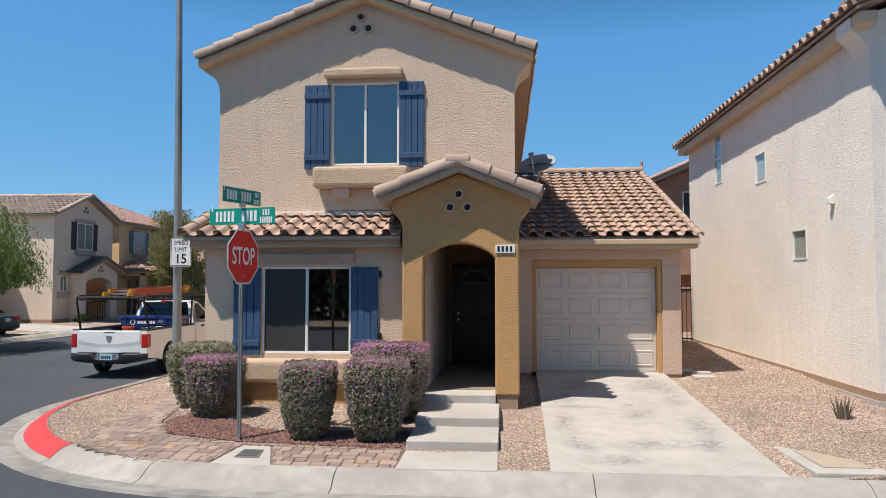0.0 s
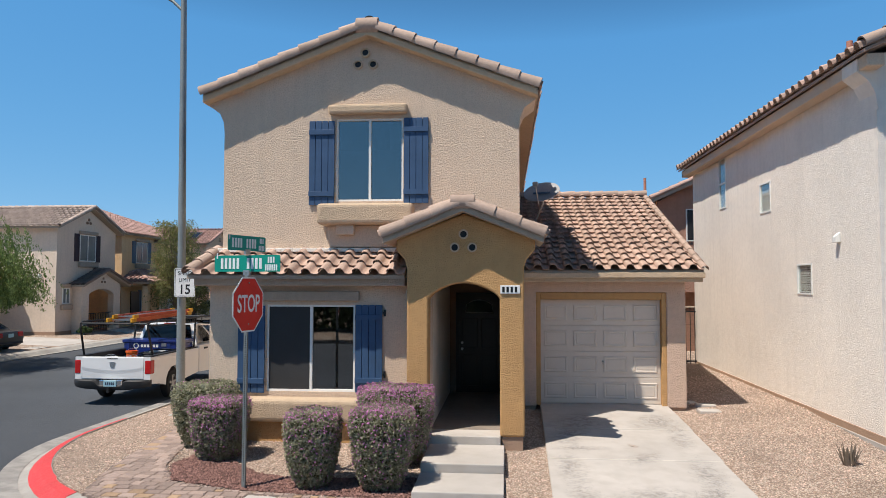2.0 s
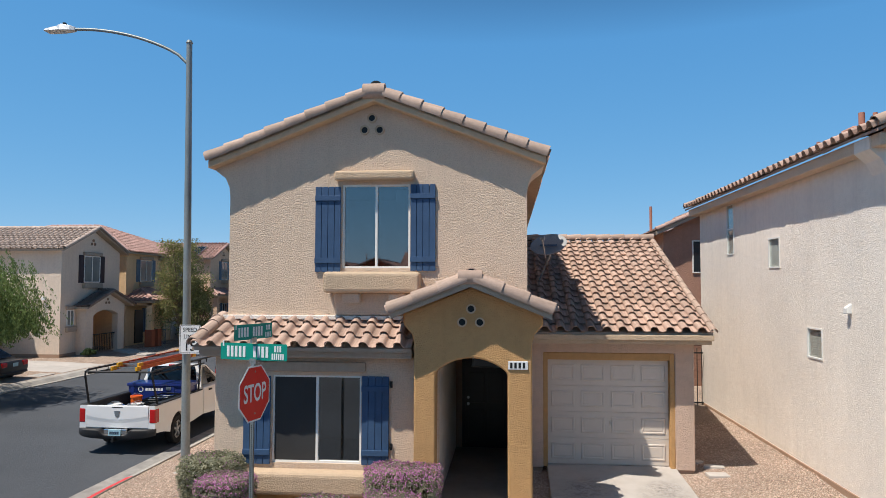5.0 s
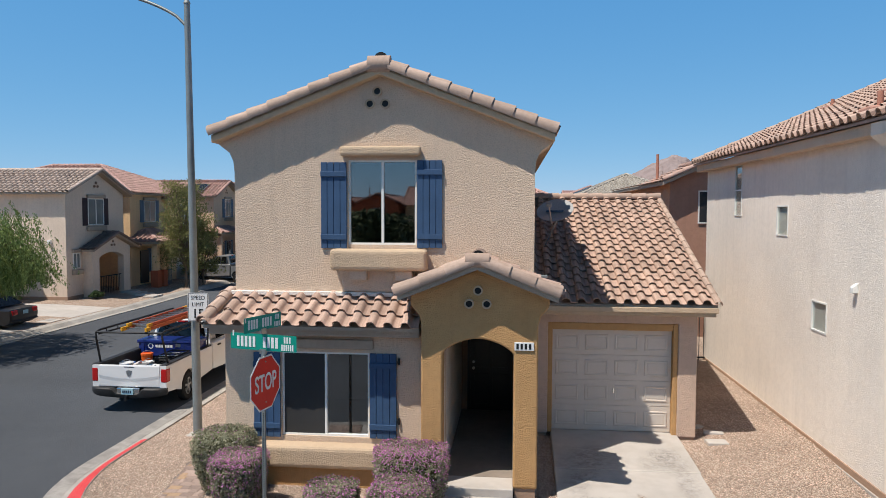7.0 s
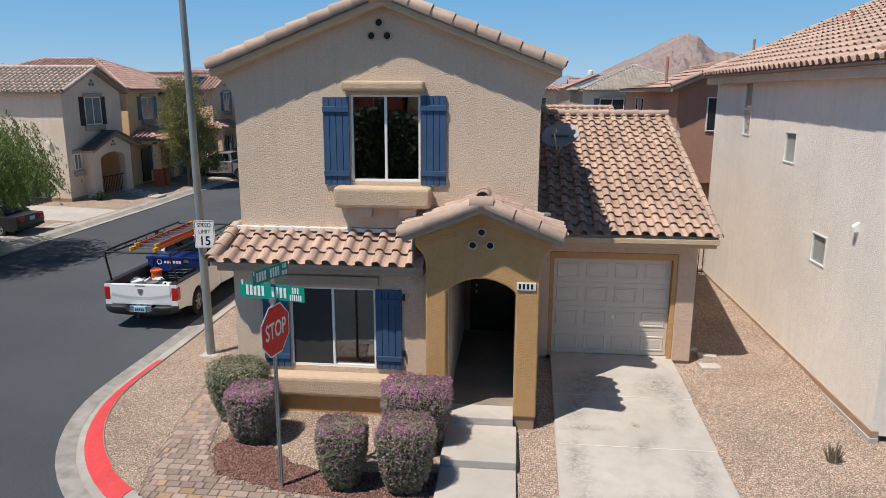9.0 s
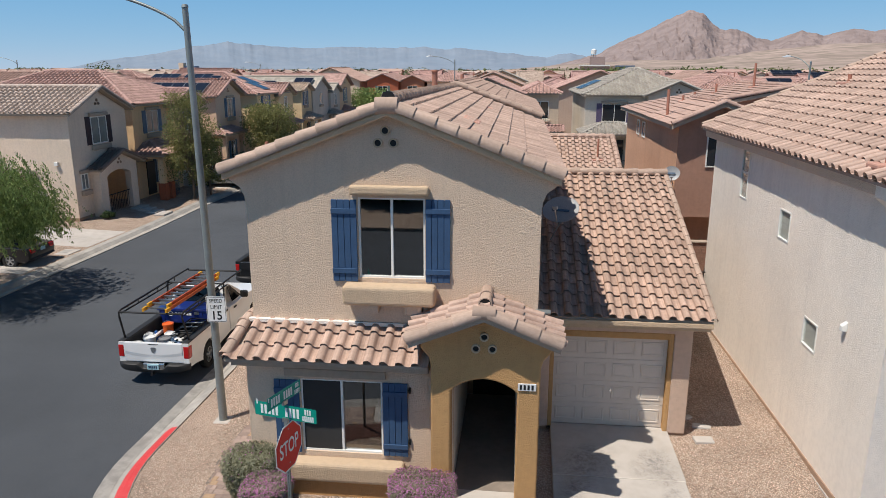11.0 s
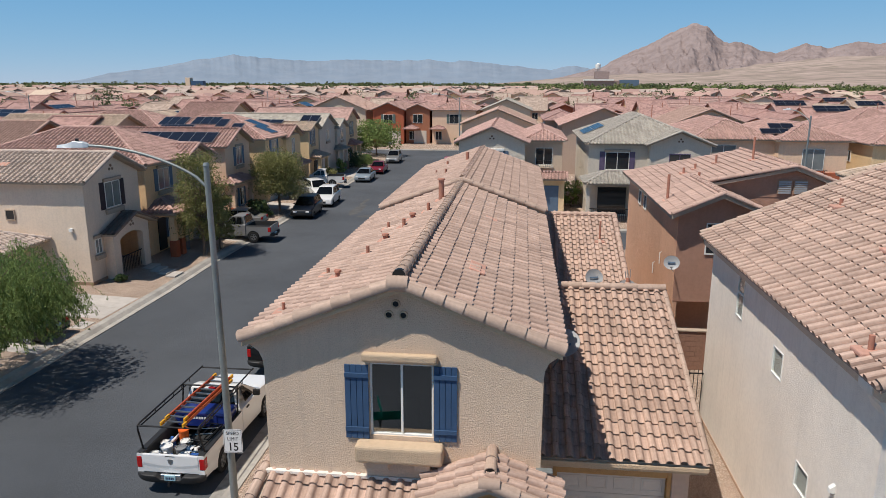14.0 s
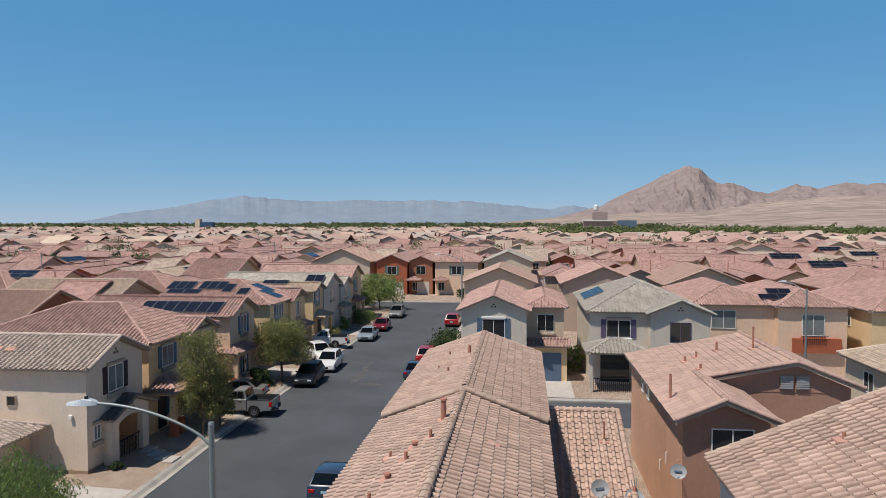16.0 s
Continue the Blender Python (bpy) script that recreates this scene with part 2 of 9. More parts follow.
surface("asphalt", (0.072, 0.080, 0.092), rough=0.9, vary=0.26, big=0.14, fine=40, col2=(0.10, 0.10, 0.105), spots=0.35, bump=0.004, bump_scale=130, spec=0.3)
surface("asphalt_patch", (0.095, 0.093, 0.092), rough=0.92, vary=0.25, big=1.2, fine=30, spots=0.3, bump=0.003, bump_scale=130)
surface("porch_floor", (0.24, 0.20, 0.165), rough=0.8, vary=0.15, big=0.9, fine=6)
surface("gutter_concrete", (0.33, 0.315, 0.29), rough=0.9, vary=0.22, big=0.9, fine=4, col2=(0.17, 0.16, 0.15), spots=0.5, bump=0.003, bump_scale=90)
surface("concrete", (0.475, 0.438, 0.40), rough=0.88, vary=0.10, big=0.55, fine=3.5, col2=(0.36, 0.32, 0.28), spots=0.35, bump=0.002, bump_scale=120, spec=0.25)
surface("kerb_concrete", (0.39, 0.365, 0.33), rough=0.9, vary=0.22, big=0.8, fine=5, col2=(0.28, 0.26, 0.24), spots=0.4, bump=0.003, bump_scale=90, spec=0.2)
surface("concrete_pale", (0.60, 0.56, 0.50), rough=0.9, vary=0.1, fine=8)
surface("kerb_red", (0.56, 0.045, 0.048), rough=0.7, vary=0.12, big=1.5, fine=12, col2=(0.50, 0.12, 0.11), spots=0.22, bump=0.002, bump_scale=90)
surface("iron_grey", (0.16, 0.16, 0.155), rough=0.7, vary=0.15, big=3, fine=30)
surface("stain", (0.10, 0.085, 0.075), rough=0.8, vary=0.2, big=2, fine=9)


def pebbles(name, tones, size=34.0):
    """Loose pebbles: cells of their own tone, rounded; the shade in the gaps is darkened colour."""
    m = bpy.data.materials.new(name)
    m.use_nodes = True
    n, l = m.node_tree.nodes, m.node_tree.links
    b = n["Principled BSDF"]
    b.inputs["Roughness"].default_value = 0.93
    b.inputs["Specular IOR Level"].default_value = 0.15
    geo = n.new("ShaderNodeNewGeometry")
    vo = n.new("ShaderNodeTexVoronoi")
    vo.inputs["Scale"].default_value = size
    l.new(geo.outputs["Position"], vo.inputs["Vector"])
    sep = n.new("ShaderNodeSeparateColor")
    l.new(vo.outputs["Color"], sep.inputs[0])
    ramp = n.new("ShaderNodeValToRGB")
    ramp.color_ramp.interpolation = "CONSTANT"
    for k, c in enumerate(tones):
        e = ramp.color_ramp.elements[k] if k < 2 else ramp.color_ramp.elements.new(k / len(tones))
        e.position = k / len(tones)
        e.color = (*c, 1)
    l.new(sep.outputs[0], ramp.inputs[0])
    gap = n.new("ShaderNodeMapRange")
    gap.inputs["From Min"].default_value, gap.inputs["From Max"].default_value = 0.38, 0.72
    gap.inputs["To Max"].default_value = 0.75
    l.new(vo.outputs["Distance"], gap.inputs[0])
    mix = n.new("ShaderNodeMix")
    mix.data_type = "RGBA"
    mix.inputs[7].default_value = (*(Vector(tones[0]) * 0.35), 1)
    l.new(gap.outputs[0], mix.inputs[0])
    l.new(ramp.outputs[0], mix.inputs[6])
    nz = n.new("ShaderNodeTexNoise")
    nz.inputs["Scale"].default_value = 0.7
    l.new(geo.outputs["Position"], nz.inputs["Vector"])
    mr = n.new("ShaderNodeMapRange")
    mr.inputs["From Min"].default_value, mr.inputs["From Max"].default_value = 0.3, 0.7
    mr.inputs["To Min"].default_value, mr.inputs["To Max"].default_value = 0.85, 1.15
    l.new(nz.outputs[0], mr.inputs[0])
    sc = n.new("ShaderNodeVectorMath")
    sc.operation = "SCALE"
    l.new(mix.outputs[2], sc.inputs[0])
    l.new(mr.outputs[0], sc.inputs["Scale"])
    l.new(sc.outputs[0], b.inputs["Base Color"])
    bp = n.new("ShaderNodeBump")
    bp.invert = True
    bp.inputs["Strength"].default_value = 0.9
    bp.inputs["Distance"].default_value = 0.03
    l.new(vo.outputs["Distance"], bp.inputs["Height"])
    l.new(bp.outputs[0], b.inputs["Normal"])
    MATS[name] = m
    return m


pebbles("gravel", ((0.49, 0.37, 0.285), (0.64, 0.51, 0.41), (0.41, 0.29, 0.22), (0.57, 0.46, 0.375), (0.50, 0.34, 0.265), (0.70, 0.585, 0.48), (0.32, 0.23, 0.175)), 46.0)
surface("gravel_stone", (0.53, 0.40, 0.325), rough=0.92, vary=0.15, big=2, fine=40, island=0.5, spec=0.15)
pebbles("lava_gravel", ((0.19, 0.10, 0.085), (0.26, 0.15, 0.125), (0.14, 0.07, 0.06), (0.22, 0.12, 0.105)), 34.0)
surface("lava_stone", (0.215, 0.115, 0.095), rough=0.92, vary=0.1, big=2, fine=40, island=0.45)
surface("paver", (0.34, 0.255, 0.215), rough=0.9, vary=0.10, big=1.0, fine=40, col2=(0.24, 0.17, 0.13), spots=0.4, piece=0.26, bump=0.003, bump_scale=100)
surface("paver_warm", (0.38, 0.26, 0.165), rough=0.9, vary=0.10, big=1.0, fine=40, spots=0.35, piece=0.22, bump=0.003, bump_scale=100)
surface("paver_rest", (0.34, 0.255, 0.215), rough=0.9, vary=0.10, big=1.0, fine=40, col2=(0.24, 0.17, 0.13), spots=0.4, island=0.26, bump=0.003, bump_scale=100)
surface("paver_bed", (0.21, 0.175, 0.145), rough=0.95, fine=60, bump=0.003)
surface("dirt", (0.36, 0.28, 0.20), rough=0.95, vary=0.2, big=0.02, fine=0.3, col2=(0.26, 0.22, 0.15), spots=0.6)
surface("shutter_blue", (0.043, 0.09, 0.175), rough=0.6, vary=0.12, big=3, fine=40, spots=0.25, bump=0.0007, bump_scale=90, spec=0.3)
surface("shutter_slate", (0.10, 0.15, 0.22), rough=0.65, vary=0.08, big=3, fine=30)
surface("shutter_maroon", (0.045, 0.025, 0.03), rough=0.65, vary=0.08, big=3, fine=30)
surface("shutter_violet", (0.12, 0.09, 0.16), rough=0.65, vary=0.08, big=3, fine=30)
surface("shutter_green", (0.12, 0.17, 0.15), rough=0.65, vary=0.08, big=3, fine=30)
surface("white_vinyl", (0.78, 0.77, 0.73), rough=0.45, vary=0.03, spots=0.1)
surface("garage_white", (0.64, 0.56, 0.48), rough=0.6, vary=0.04, big=0.6, fine=6, spots=0.12, spec=0.35)
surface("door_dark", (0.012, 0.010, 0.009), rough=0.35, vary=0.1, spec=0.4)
# near-black in place of the shade inside unlit rooms
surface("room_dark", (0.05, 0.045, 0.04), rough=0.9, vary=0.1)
surface("blind", (0.74, 0.72, 0.68), rough=0.7, vary=0.05)
surface("screen_mesh", (0.035, 0.035, 0.035), rough=0.7, vary=0.15, big=1.2, fine=90, spots=0.3)
glass("window_glass", (0.60, 0.64, 0.66), base=0.21)
glass("window_clear", (0.84, 0.88, 0.88), base=0.06)
# opaque panes: the dark of the rooms behind is put into the colour
surface("dark_glass", (0.022, 0.026, 0.030), rough=0.04, vary=0.2, big=0.3, fine=1.0, spots=0.2, spec=0.75)
surface("pale_glass", (0.19, 0.21, 0.21), rough=0.08, vary=0.2, big=0.6, fine=1.5, spots=0.3, spec=0.6)
surface("car_glass", (0.010, 0.012, 0.014), rough=0.03, vary=0.1, spec=0.8)
surface("black_iron", (0.012, 0.012, 0.013), rough=0.55, vary=0.1, spec=0.4)
surface("galvanised", (0.27, 0.295, 0.29), rough=0.55, metal=0.5, vary=0.14, big=1.5, fine=26, spots=0.3)
surface("steel", (0.45, 0.45, 0.45), rough=0.35, metal=0.9, vary=0.1, fine=30)
surface("chrome", (0.72, 0.72, 0.72), rough=0.12, metal=1.0, vary=0.04)
surface("sign_green", (0.0, 0.27, 0.20), rough=0.45, vary=0.06, big=3, fine=30, spots=0.12)
surface("sign_red", (0.70, 0.028, 0.02), rough=0.45, vary=0.06, big=3, fine=30, spots=0.12)
surface("sign_white", (0.80, 0.80, 0.78), rough=0.45, vary=0.03)
surface("sign_black", (0.012, 0.012, 0.012), rough=0.5, vary=0.05)
surface("lamp_metal", (0.60, 0.62, 0.63), rough=0.4, metal=0.3, vary=0.05)
surface("dish_grey", (0.36, 0.37, 0.38), rough=0.5, vary=0.06, fine=30)
surface("pipe_rust", (0.42, 0.19, 0.13), rough=0.75, vary=0.12, big=5, fine=30)
surface("solar", (0.013, 0.016, 0.026), rough=0.22, vary=0.2, big=2, fine=20, spec=0.35)
surface("solar_edge", (0.30, 0.31, 0.32), rough=0.4, metal=0.8)
surface("bark", (0.17, 0.12, 0.085), rough=0.95, vary=0.2, big=3, fine=30, bump=0.01, bump_scale=30)
surface("twig", (0.20, 0.15, 0.11), rough=0.95, vary=0.2, big=3, fine=30)
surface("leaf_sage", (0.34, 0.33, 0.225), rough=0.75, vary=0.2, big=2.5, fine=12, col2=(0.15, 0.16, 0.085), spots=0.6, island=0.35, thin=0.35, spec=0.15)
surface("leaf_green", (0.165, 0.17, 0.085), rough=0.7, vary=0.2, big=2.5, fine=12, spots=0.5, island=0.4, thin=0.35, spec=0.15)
surface("leaf_willow", (0.235, 0.305, 0.105), rough=0.65, vary=0.2, big=0.8, fine=6, col2=(0.15, 0.20, 0.06), spots=0.5, island=0.4, thin=0.35, spec=0.15)
surface("leaf_olive", (0.25, 0.245, 0.095), rough=0.7, vary=0.2, big=0.8, fine=6, spots=0.5, island=0.3, thin=0.3, spec=0.15)
surface("leaf_grove", (0.165, 0.195, 0.075), rough=0.8, vary=0.3, big=0.02, fine=0.2, col2=(0.09, 0.11, 0.05), spots=0.5, island=0.25, thin=0.2, spec=0.1)
surface("leaf_dark", (0.08, 0.12, 0.05), rough=0.7, vary=0.25, big=0.02, fine=0.2, col2=(0.07, 0.09, 0.04), spots=0.5, island=0.45, thin=0.35, spec=0.15)
surface("leaf_shade", (0.10, 0.12, 0.05), rough=0.8, vary=0.2, big=0.5, fine=3, island=0.3)
surface("leaf_far", (0.125, 0.15, 0.07), rough=0.8, vary=0.3, big=0.02, fine=0.2, col2=(0.06, 0.075, 0.04), spots=0.5, island=0.25, thin=0.2, spec=0.1)
surface("flower", (0.55, 0.21, 0.43), rough=0.7, vary=0.15, big=5, fine=20, col2=(0.62, 0.32, 0.54), spots=0.4, island=0.3, thin=0.3, spec=0.1)
surface("yucca_leaf", (0.15, 0.115, 0.085), rough=0.7, vary=0.2, fine=20, island=0.25)
surface("grass", (0.07, 0.14, 0.03), rough=0.85, vary=0.25, big=2, fine=30, spots=0.5)
surface("rubber", (0.018, 0.018, 0.018), rough=0.85, vary=0.15)
surface("black_plastic", (0.02, 0.02, 0.021), rough=0.6, vary=0.1)
surface("bed_liner", (0.025, 0.026, 0.028), rough=0.8, vary=0.2, fine=40)
surface("rim_steel", (0.40, 0.40, 0.40), rough=0.4, metal=0.7, vary=0.1)
surface("ladder_rust", (0.46, 0.085, 0.035), rough=0.5, vary=0.12, fine=12, spots=0.3)
surface("lamp_red", (0.42, 0.010, 0.010), rough=0.25, vary=0.06, coat=0.2)
surface("lamp_clear", (0.75, 0.75, 0.75), rough=0.15, vary=0.04, coat=0.5)
surface("plate_blue", (0.35, 0.55, 0.62), rough=0.5, vary=0.1, fine=60)
paint("paint_white", (0.74, 0.74, 0.73))
paint("paint_black", (0.008, 0.008, 0.009), rough=0.35, coat=0.15)
paint("paint_silver", (0.30, 0.30, 0.30), rough=0.38, metal=0.35, coat=0.3)
paint("paint_red", (0.34, 0.015, 0.018))
paint("paint_maroon", (0.18, 0.012, 0.018))
paint("paint_blue", (0.03, 0.05, 0.09))
paint("paint_paleblue", (0.38, 0.45, 0.50), metal=0.4)
paint("paint_pewter", (0.34, 0.33, 0.31), metal=0.5)
paint("toolbox_blue", (0.012, 0.028, 0.17), coat=0.3)
surface("ladder_orange", (0.48, 0.10, 0.03), rough=0.5, vary=0.1)
surface("ladder_yellow", (0.68, 0.34, 0.02), rough=0.5, vary=0.1)
surface("bucket_orange", (0.75, 0.13, 0.02), rough=0.45, vary=0.06)
surface("bucket_grey", (0.22, 0.22, 0.22), rough=0.5, vary=0.1)
surface("bucket_white", (0.72, 0.72, 0.70), rough=0.5, vary=0.1)
surface("bucket_blue", (0.05, 0.16, 0.50), rough=0.45, vary=0.06)
surface("mountain_brown", (0.29, 0.235, 0.225), rough=1.0, vary=0.14, big=0.006, fine=0.02, col2=(0.20, 0.155, 0.145), spots=0.55, spec=0.0, bump=7.0, bump_scale=0.016, bump_detail=8)
# the haze of distance is put into this blue base colour
surface("mountain_haze_blue", (0.205, 0.255, 0.32), rough=1.0, vary=0.06, big=0.004, fine=0.012, col2=(0.26, 0.30, 0.355), spots=0.4, spec=0.0, bump=3.0, bump_scale=0.008, bump_detail=8)
surface("desert", (0.36, 0.285, 0.25), rough=1.0, vary=0.25, big=0.006, fine=0.02, col2=(0.20, 0.175, 0.14), spots=0.75, spec=0.0)
surface("block_wall", (0.30, 0.17, 0.12), rough=0.95, vary=0.1, fine=14, bump=0.006, bump_scale=40)
surface("far_brick", (0.30, 0.22, 0.20), rough=0.9)
M = MATS

# ---- helpers for building ----
ORIGIN = {}


def thing(name, place=(0, 0, 0), label="", category="", group="", kind=""):
    """A top-level Empty at its base. Parts added to it are given in world metres, unless it is later copied from the origin."""
    ob = new(name)
    ob.empty_display_size = 0.2
    ob.location = place
    ORIGIN[ob.name] = Vector(place)
    return tagged(ob, label, category, group, kind)


def part(name, bm, material, parent=None, label="", smooth=False, bevel=0.0, kind="", segments=2):
    me = bpy.data.meshes.new(name)
    off = ORIGIN.get(parent.name, Vector()) if parent else Vector()
    if off.length:
        bmesh.ops.translate(bm, verts=bm.verts, vec=-off)
    bm.normal_update()
    bm.to_mesh(me)
    bm.free()
    me.materials.append(M[material] if isinstance(material, str) else material)
    if smooth:
        me.polygons.foreach_set("use_smooth", [True] * len(me.polygons))
        me.set_sharp_from_angle(angle=radians(40))
    ob = new(name, me)
    if parent:
        ob.parent = parent
        ORIGIN[ob.name] = off
    if bevel:
        md = ob.modifiers.new("bevel", "BEVEL")
        md.width, md.segments, md.limit_method = bevel, segments, "ANGLE"
    return tagged(ob, label, kind=kind)


def raw(name, verts, faces, material, parent=None, label="", kind="", smooth=False):
    """A mesh part from arrays that were computed."""
    me = bpy.data.meshes.new(name)
    off = np.array(ORIGIN.get(parent.name, Vector()) if parent else Vector())
    me.from_pydata((np.asarray(verts) - off).tolist(), [], faces)
    me.materials.append(M[material])
    if smooth:
        me.polygons.foreach_set("use_smooth", [True] * len(me.polygons))
    ob = new(name, me)
    if parent:
        ob.parent = parent
        ORIGIN[ob.name] = Vector(off)
    return tagged(ob, label, kind=kind)


def box(bm, x0, x1, y0, y1, z0, z1, m=None):
    vs = [bm.verts.new((x, y, z)) for x in (x0, x1) for y in (y0, y1) for z in (z0, z1)]
    if m is not None:
        for v in vs:
            v.co = m @ v.co
    for f in ((0, 1, 3, 2), (4, 6, 7, 5), (0, 4, 5, 1), (2, 3, 7, 6), (0, 2, 6, 4), (1, 5, 7, 3)):
        bm.faces.new([vs[i] for i in f])
    return bm


def boxes(*rows, m=None):
    bm = bmesh.new()
    for r in rows:
        box(bm, *r, m=m)
    return bm


def prism(bm, pts, way, m=None):
    """A polygon in space pushed along a vector into a solid."""
    way = Vector(way)
    a = [bm.verts.new(m @ Vector(p) if m else p) for p in pts]
    b = [bm.verts.new(m @ (Vector(p) + way) if m else Vector(p) + way) for p in pts]
    n = len(pts)
    bm.faces.new(a)
    bm.faces.new(b[::-1])
    for i in range(n):
        j = (i + 1) % n
        bm.faces.new((a[j], a[i], b[i], b[j]))
    bmesh.ops.recalc_face_normals(bm, faces=bm.faces)
    return bm


def tube(bm, p0, p1, r0, r1=None, seg=10, caps=True):
    p0, p1 = Vector(p0), Vector(p1)
    r1 = r0 if r1 is None else r1
    q = (p1 - p0).to_track_quat("Z", "Y")
    rings = []
    for p, r in ((p0, r0), (p1, r1)):
        rings.append([bm.verts.new(p + q @ Vector((r * math.cos(a), r * math.sin(a), 0))) for a in [math.tau * i / seg for i in range(seg)]])
    for i in range(seg):
        j = (i + 1) % seg
        bm.faces.new((rings[0][i], rings[0][j], rings[1][j], rings[1][i]))
    if caps:
        bm.faces.new(rings[0][::-1])
        bm.faces.new(rings[1])
    return bm


def pipe(bm, pts, r, seg=8):
    """A bent round rod through the given points, in one piece."""
    pts = [Vector(p) for p in pts]
    rings = []
    for i, p in enumerate(pts):
        way = (pts[min(i + 1, len(pts) - 1)] - pts[max(i - 1, 0)]).normalized()
        side = way.cross(Vector((0.31, 0.17, 0.93))).normalized()
        up = side.cross(way)
        rings.append([p + side * (r * math.cos(math.tau * k / seg)) + up * (r * math.sin(math.tau * k / seg)) for k in range(seg)])
    return loft(bm, rings)


def ring(bm, centre, axis, outer, inner, depth, seg=20):
    """A short open pipe with wall thickness, its axis along a vector."""
    q = Vector(axis).to_track_quat("Z", "Y")
    c = Vector(centre)
    loops = []
    for r, d in ((outer, 0), (outer, depth), (inner, depth), (inner, 0)):
        loops.append([bm.verts.new(c + q @ Vector((r * math.cos(math.tau * i / seg), r * math.sin(math.tau * i / seg), d))) for i in range(seg)])
    for a, b in zip(loops, loops[1:] + loops[:1]):
        for i in range(seg):
            j = (i + 1) % seg
            bm.faces.new((a[i], a[j], b[j], b[i]))
    bmesh.ops.recalc_face_normals(bm, faces=bm.faces)
    return bm


def loft(bm, rings, close_ends=True, loop=True):
    rows = [[bm.verts.new(p) for p in r] for r in rings]
    n = len(rows[0])
    for a, b in zip(rows[:-1], rows[1:]):
        for i in range(n if loop else n - 1):
            j = (i + 1) % n
            bm.faces.new((a[i], a[j], b[j], b[i]))
    if close_ends and loop:
        bm.faces.new(rows[0][::-1])
        bm.faces.new(rows[-1])
    bmesh.ops.recalc_face_normals(bm, faces=bm.faces)
    return bm


def wall_cells(bm, u0, u1, z0, z1, holes, put, thick):
    """A wall slab with rectangular holes right through it. put(u, d, z) gives the place in space, d into the wall."""
    us = sorted({u0, u1, *[h[0] for h in holes], *[h[1] for h in holes]})
    zs = sorted({z0, z1, *[h[2] for h in holes], *[h[3] for h in holes]})
    us = [u for u in us if u0 <= u <= u1]
    zs = [z for z in zs if z0 <= z <= z1]
    solid = {}
    for i in range(len(us) - 1):
        for j in range(len(zs) - 1):
            cu, cz = (us[i] + us[i + 1]) / 2, (zs[j] + zs[j + 1]) / 2
            solid[i, j] = not any(h[0] < cu < h[1] and h[2] < cz < h[3] for h in holes)
    cache = {}

    def v(i, j, d):
        key = (i, j, d)
        if key not in cache:
            cache[key] = bm.verts.new(put(us[i], d, zs[j]))
        return cache[key]

    for (i, j), full in solid.items():
        if not full:
            continue
        for d in (0, thick):
            bm.faces.new((v(i, j, d), v(i + 1, j, d), v(i + 1, j + 1, d), v(i, j + 1, d)))
        for di, dj, a, b in ((-1, 0, (i, j), (i, j + 1)), (1, 0, (i + 1, j), (i + 1, j + 1)), (0, -1, (i, j), (i + 1, j)), (0, 1, (i, j + 1), (i + 1, j + 1))):
            if not solid.get((i + di, j + dj), False):
                bm.faces.new((v(*a, 0), v(*b, 0), v(*b, thick), v(*a, thick)))
    bmesh.ops.recalc_face_normals(bm, faces=bm.faces)
    return bm


# ---- clay roof tiles ----
TW, TE = 0.300, 0.385


S_TILE = ((0.0, -0.012), (0.010, 0.042), (0.07, 0.064), (0.18, 0.078), (0.34, 0.076), (0.45, 0.054), (0.52, 0.012), (0.58, -0.014), (0.80, -0.026), (1.0, -0.014))
GAP_TILE = ((0.014, -0.040), (0.016, 0.042)) + S_TILE[2:-1] + ((0.975, -0.018), (0.98, -0.040))
S_FAR = ((0.0, -0.010), (0.02, 0.046), (0.18, 0.082), (0.38, 0.076), (0.54, -0.012), (1.0, -0.020))
FLAT_TILE = ((0.015, 0.0), (0.03, 0.014), (0.97, 0.014), (0.985, 0.0))


def tile_arrays(outline=S_TILE, width=TW, length=TE * 1.1, lip=0.052):
    """One clay tile of a given cross-section: u across, v up the slope, n off the roof."""
    pts = [(s * width, z) for s, z in outline]
    seg = len(pts) - 1
    v = [(u, 0.0, z + lip) for u, z in pts] + [(u, length, z + 0.004) for u, z in pts] + [(u, 0.006, z + lip - 0.016) for u, z in pts]
    n = seg + 1
    f = [(i, i + 1, n + i + 1, n + i) for i in range(seg)] + [(2 * n + i, 2 * n + i + 1, i + 1, i) for i in range(seg)]
    return np.array(v), f


def cap_arrays(length=0.43, r0=0.126, r1=0.108, seg=9, thick=0.022):
    """One barrel cap tile along +y, open below, with a thick front edge."""
    v, f = [], []
    for y, r, dz in ((0, r0, 0.012), (length, r1, 0.0), (0, r0 - thick, 0.012)):
        v += [(r * math.cos(a), y, r * 0.85 * math.sin(a) + dz) for a in [-0.55 + (math.pi + 1.1) * i / seg for i in range(seg + 1)]]
    n = seg + 1
    f = [(i + 1, i, n + i, n + i + 1) for i in range(seg)] + [(i, i + 1, 2 * n + i + 1, 2 * n + i) for i in range(seg)]
    return np.array(v), f


TILE_V, TILE_F = tile_arrays()
TURN_V, TURN_F = tile_arrays(tuple((1 - u, z) for u, z in GAP_TILE[::-1]))
FAR_V, FAR_F = tile_arrays(S_FAR)
FLAT_V, FLAT_F = tile_arrays(FLAT_TILE, lip=0.045)
CAP_V, CAP_F = cap_arrays()
SHARED = {}
TILE_JOBS = []


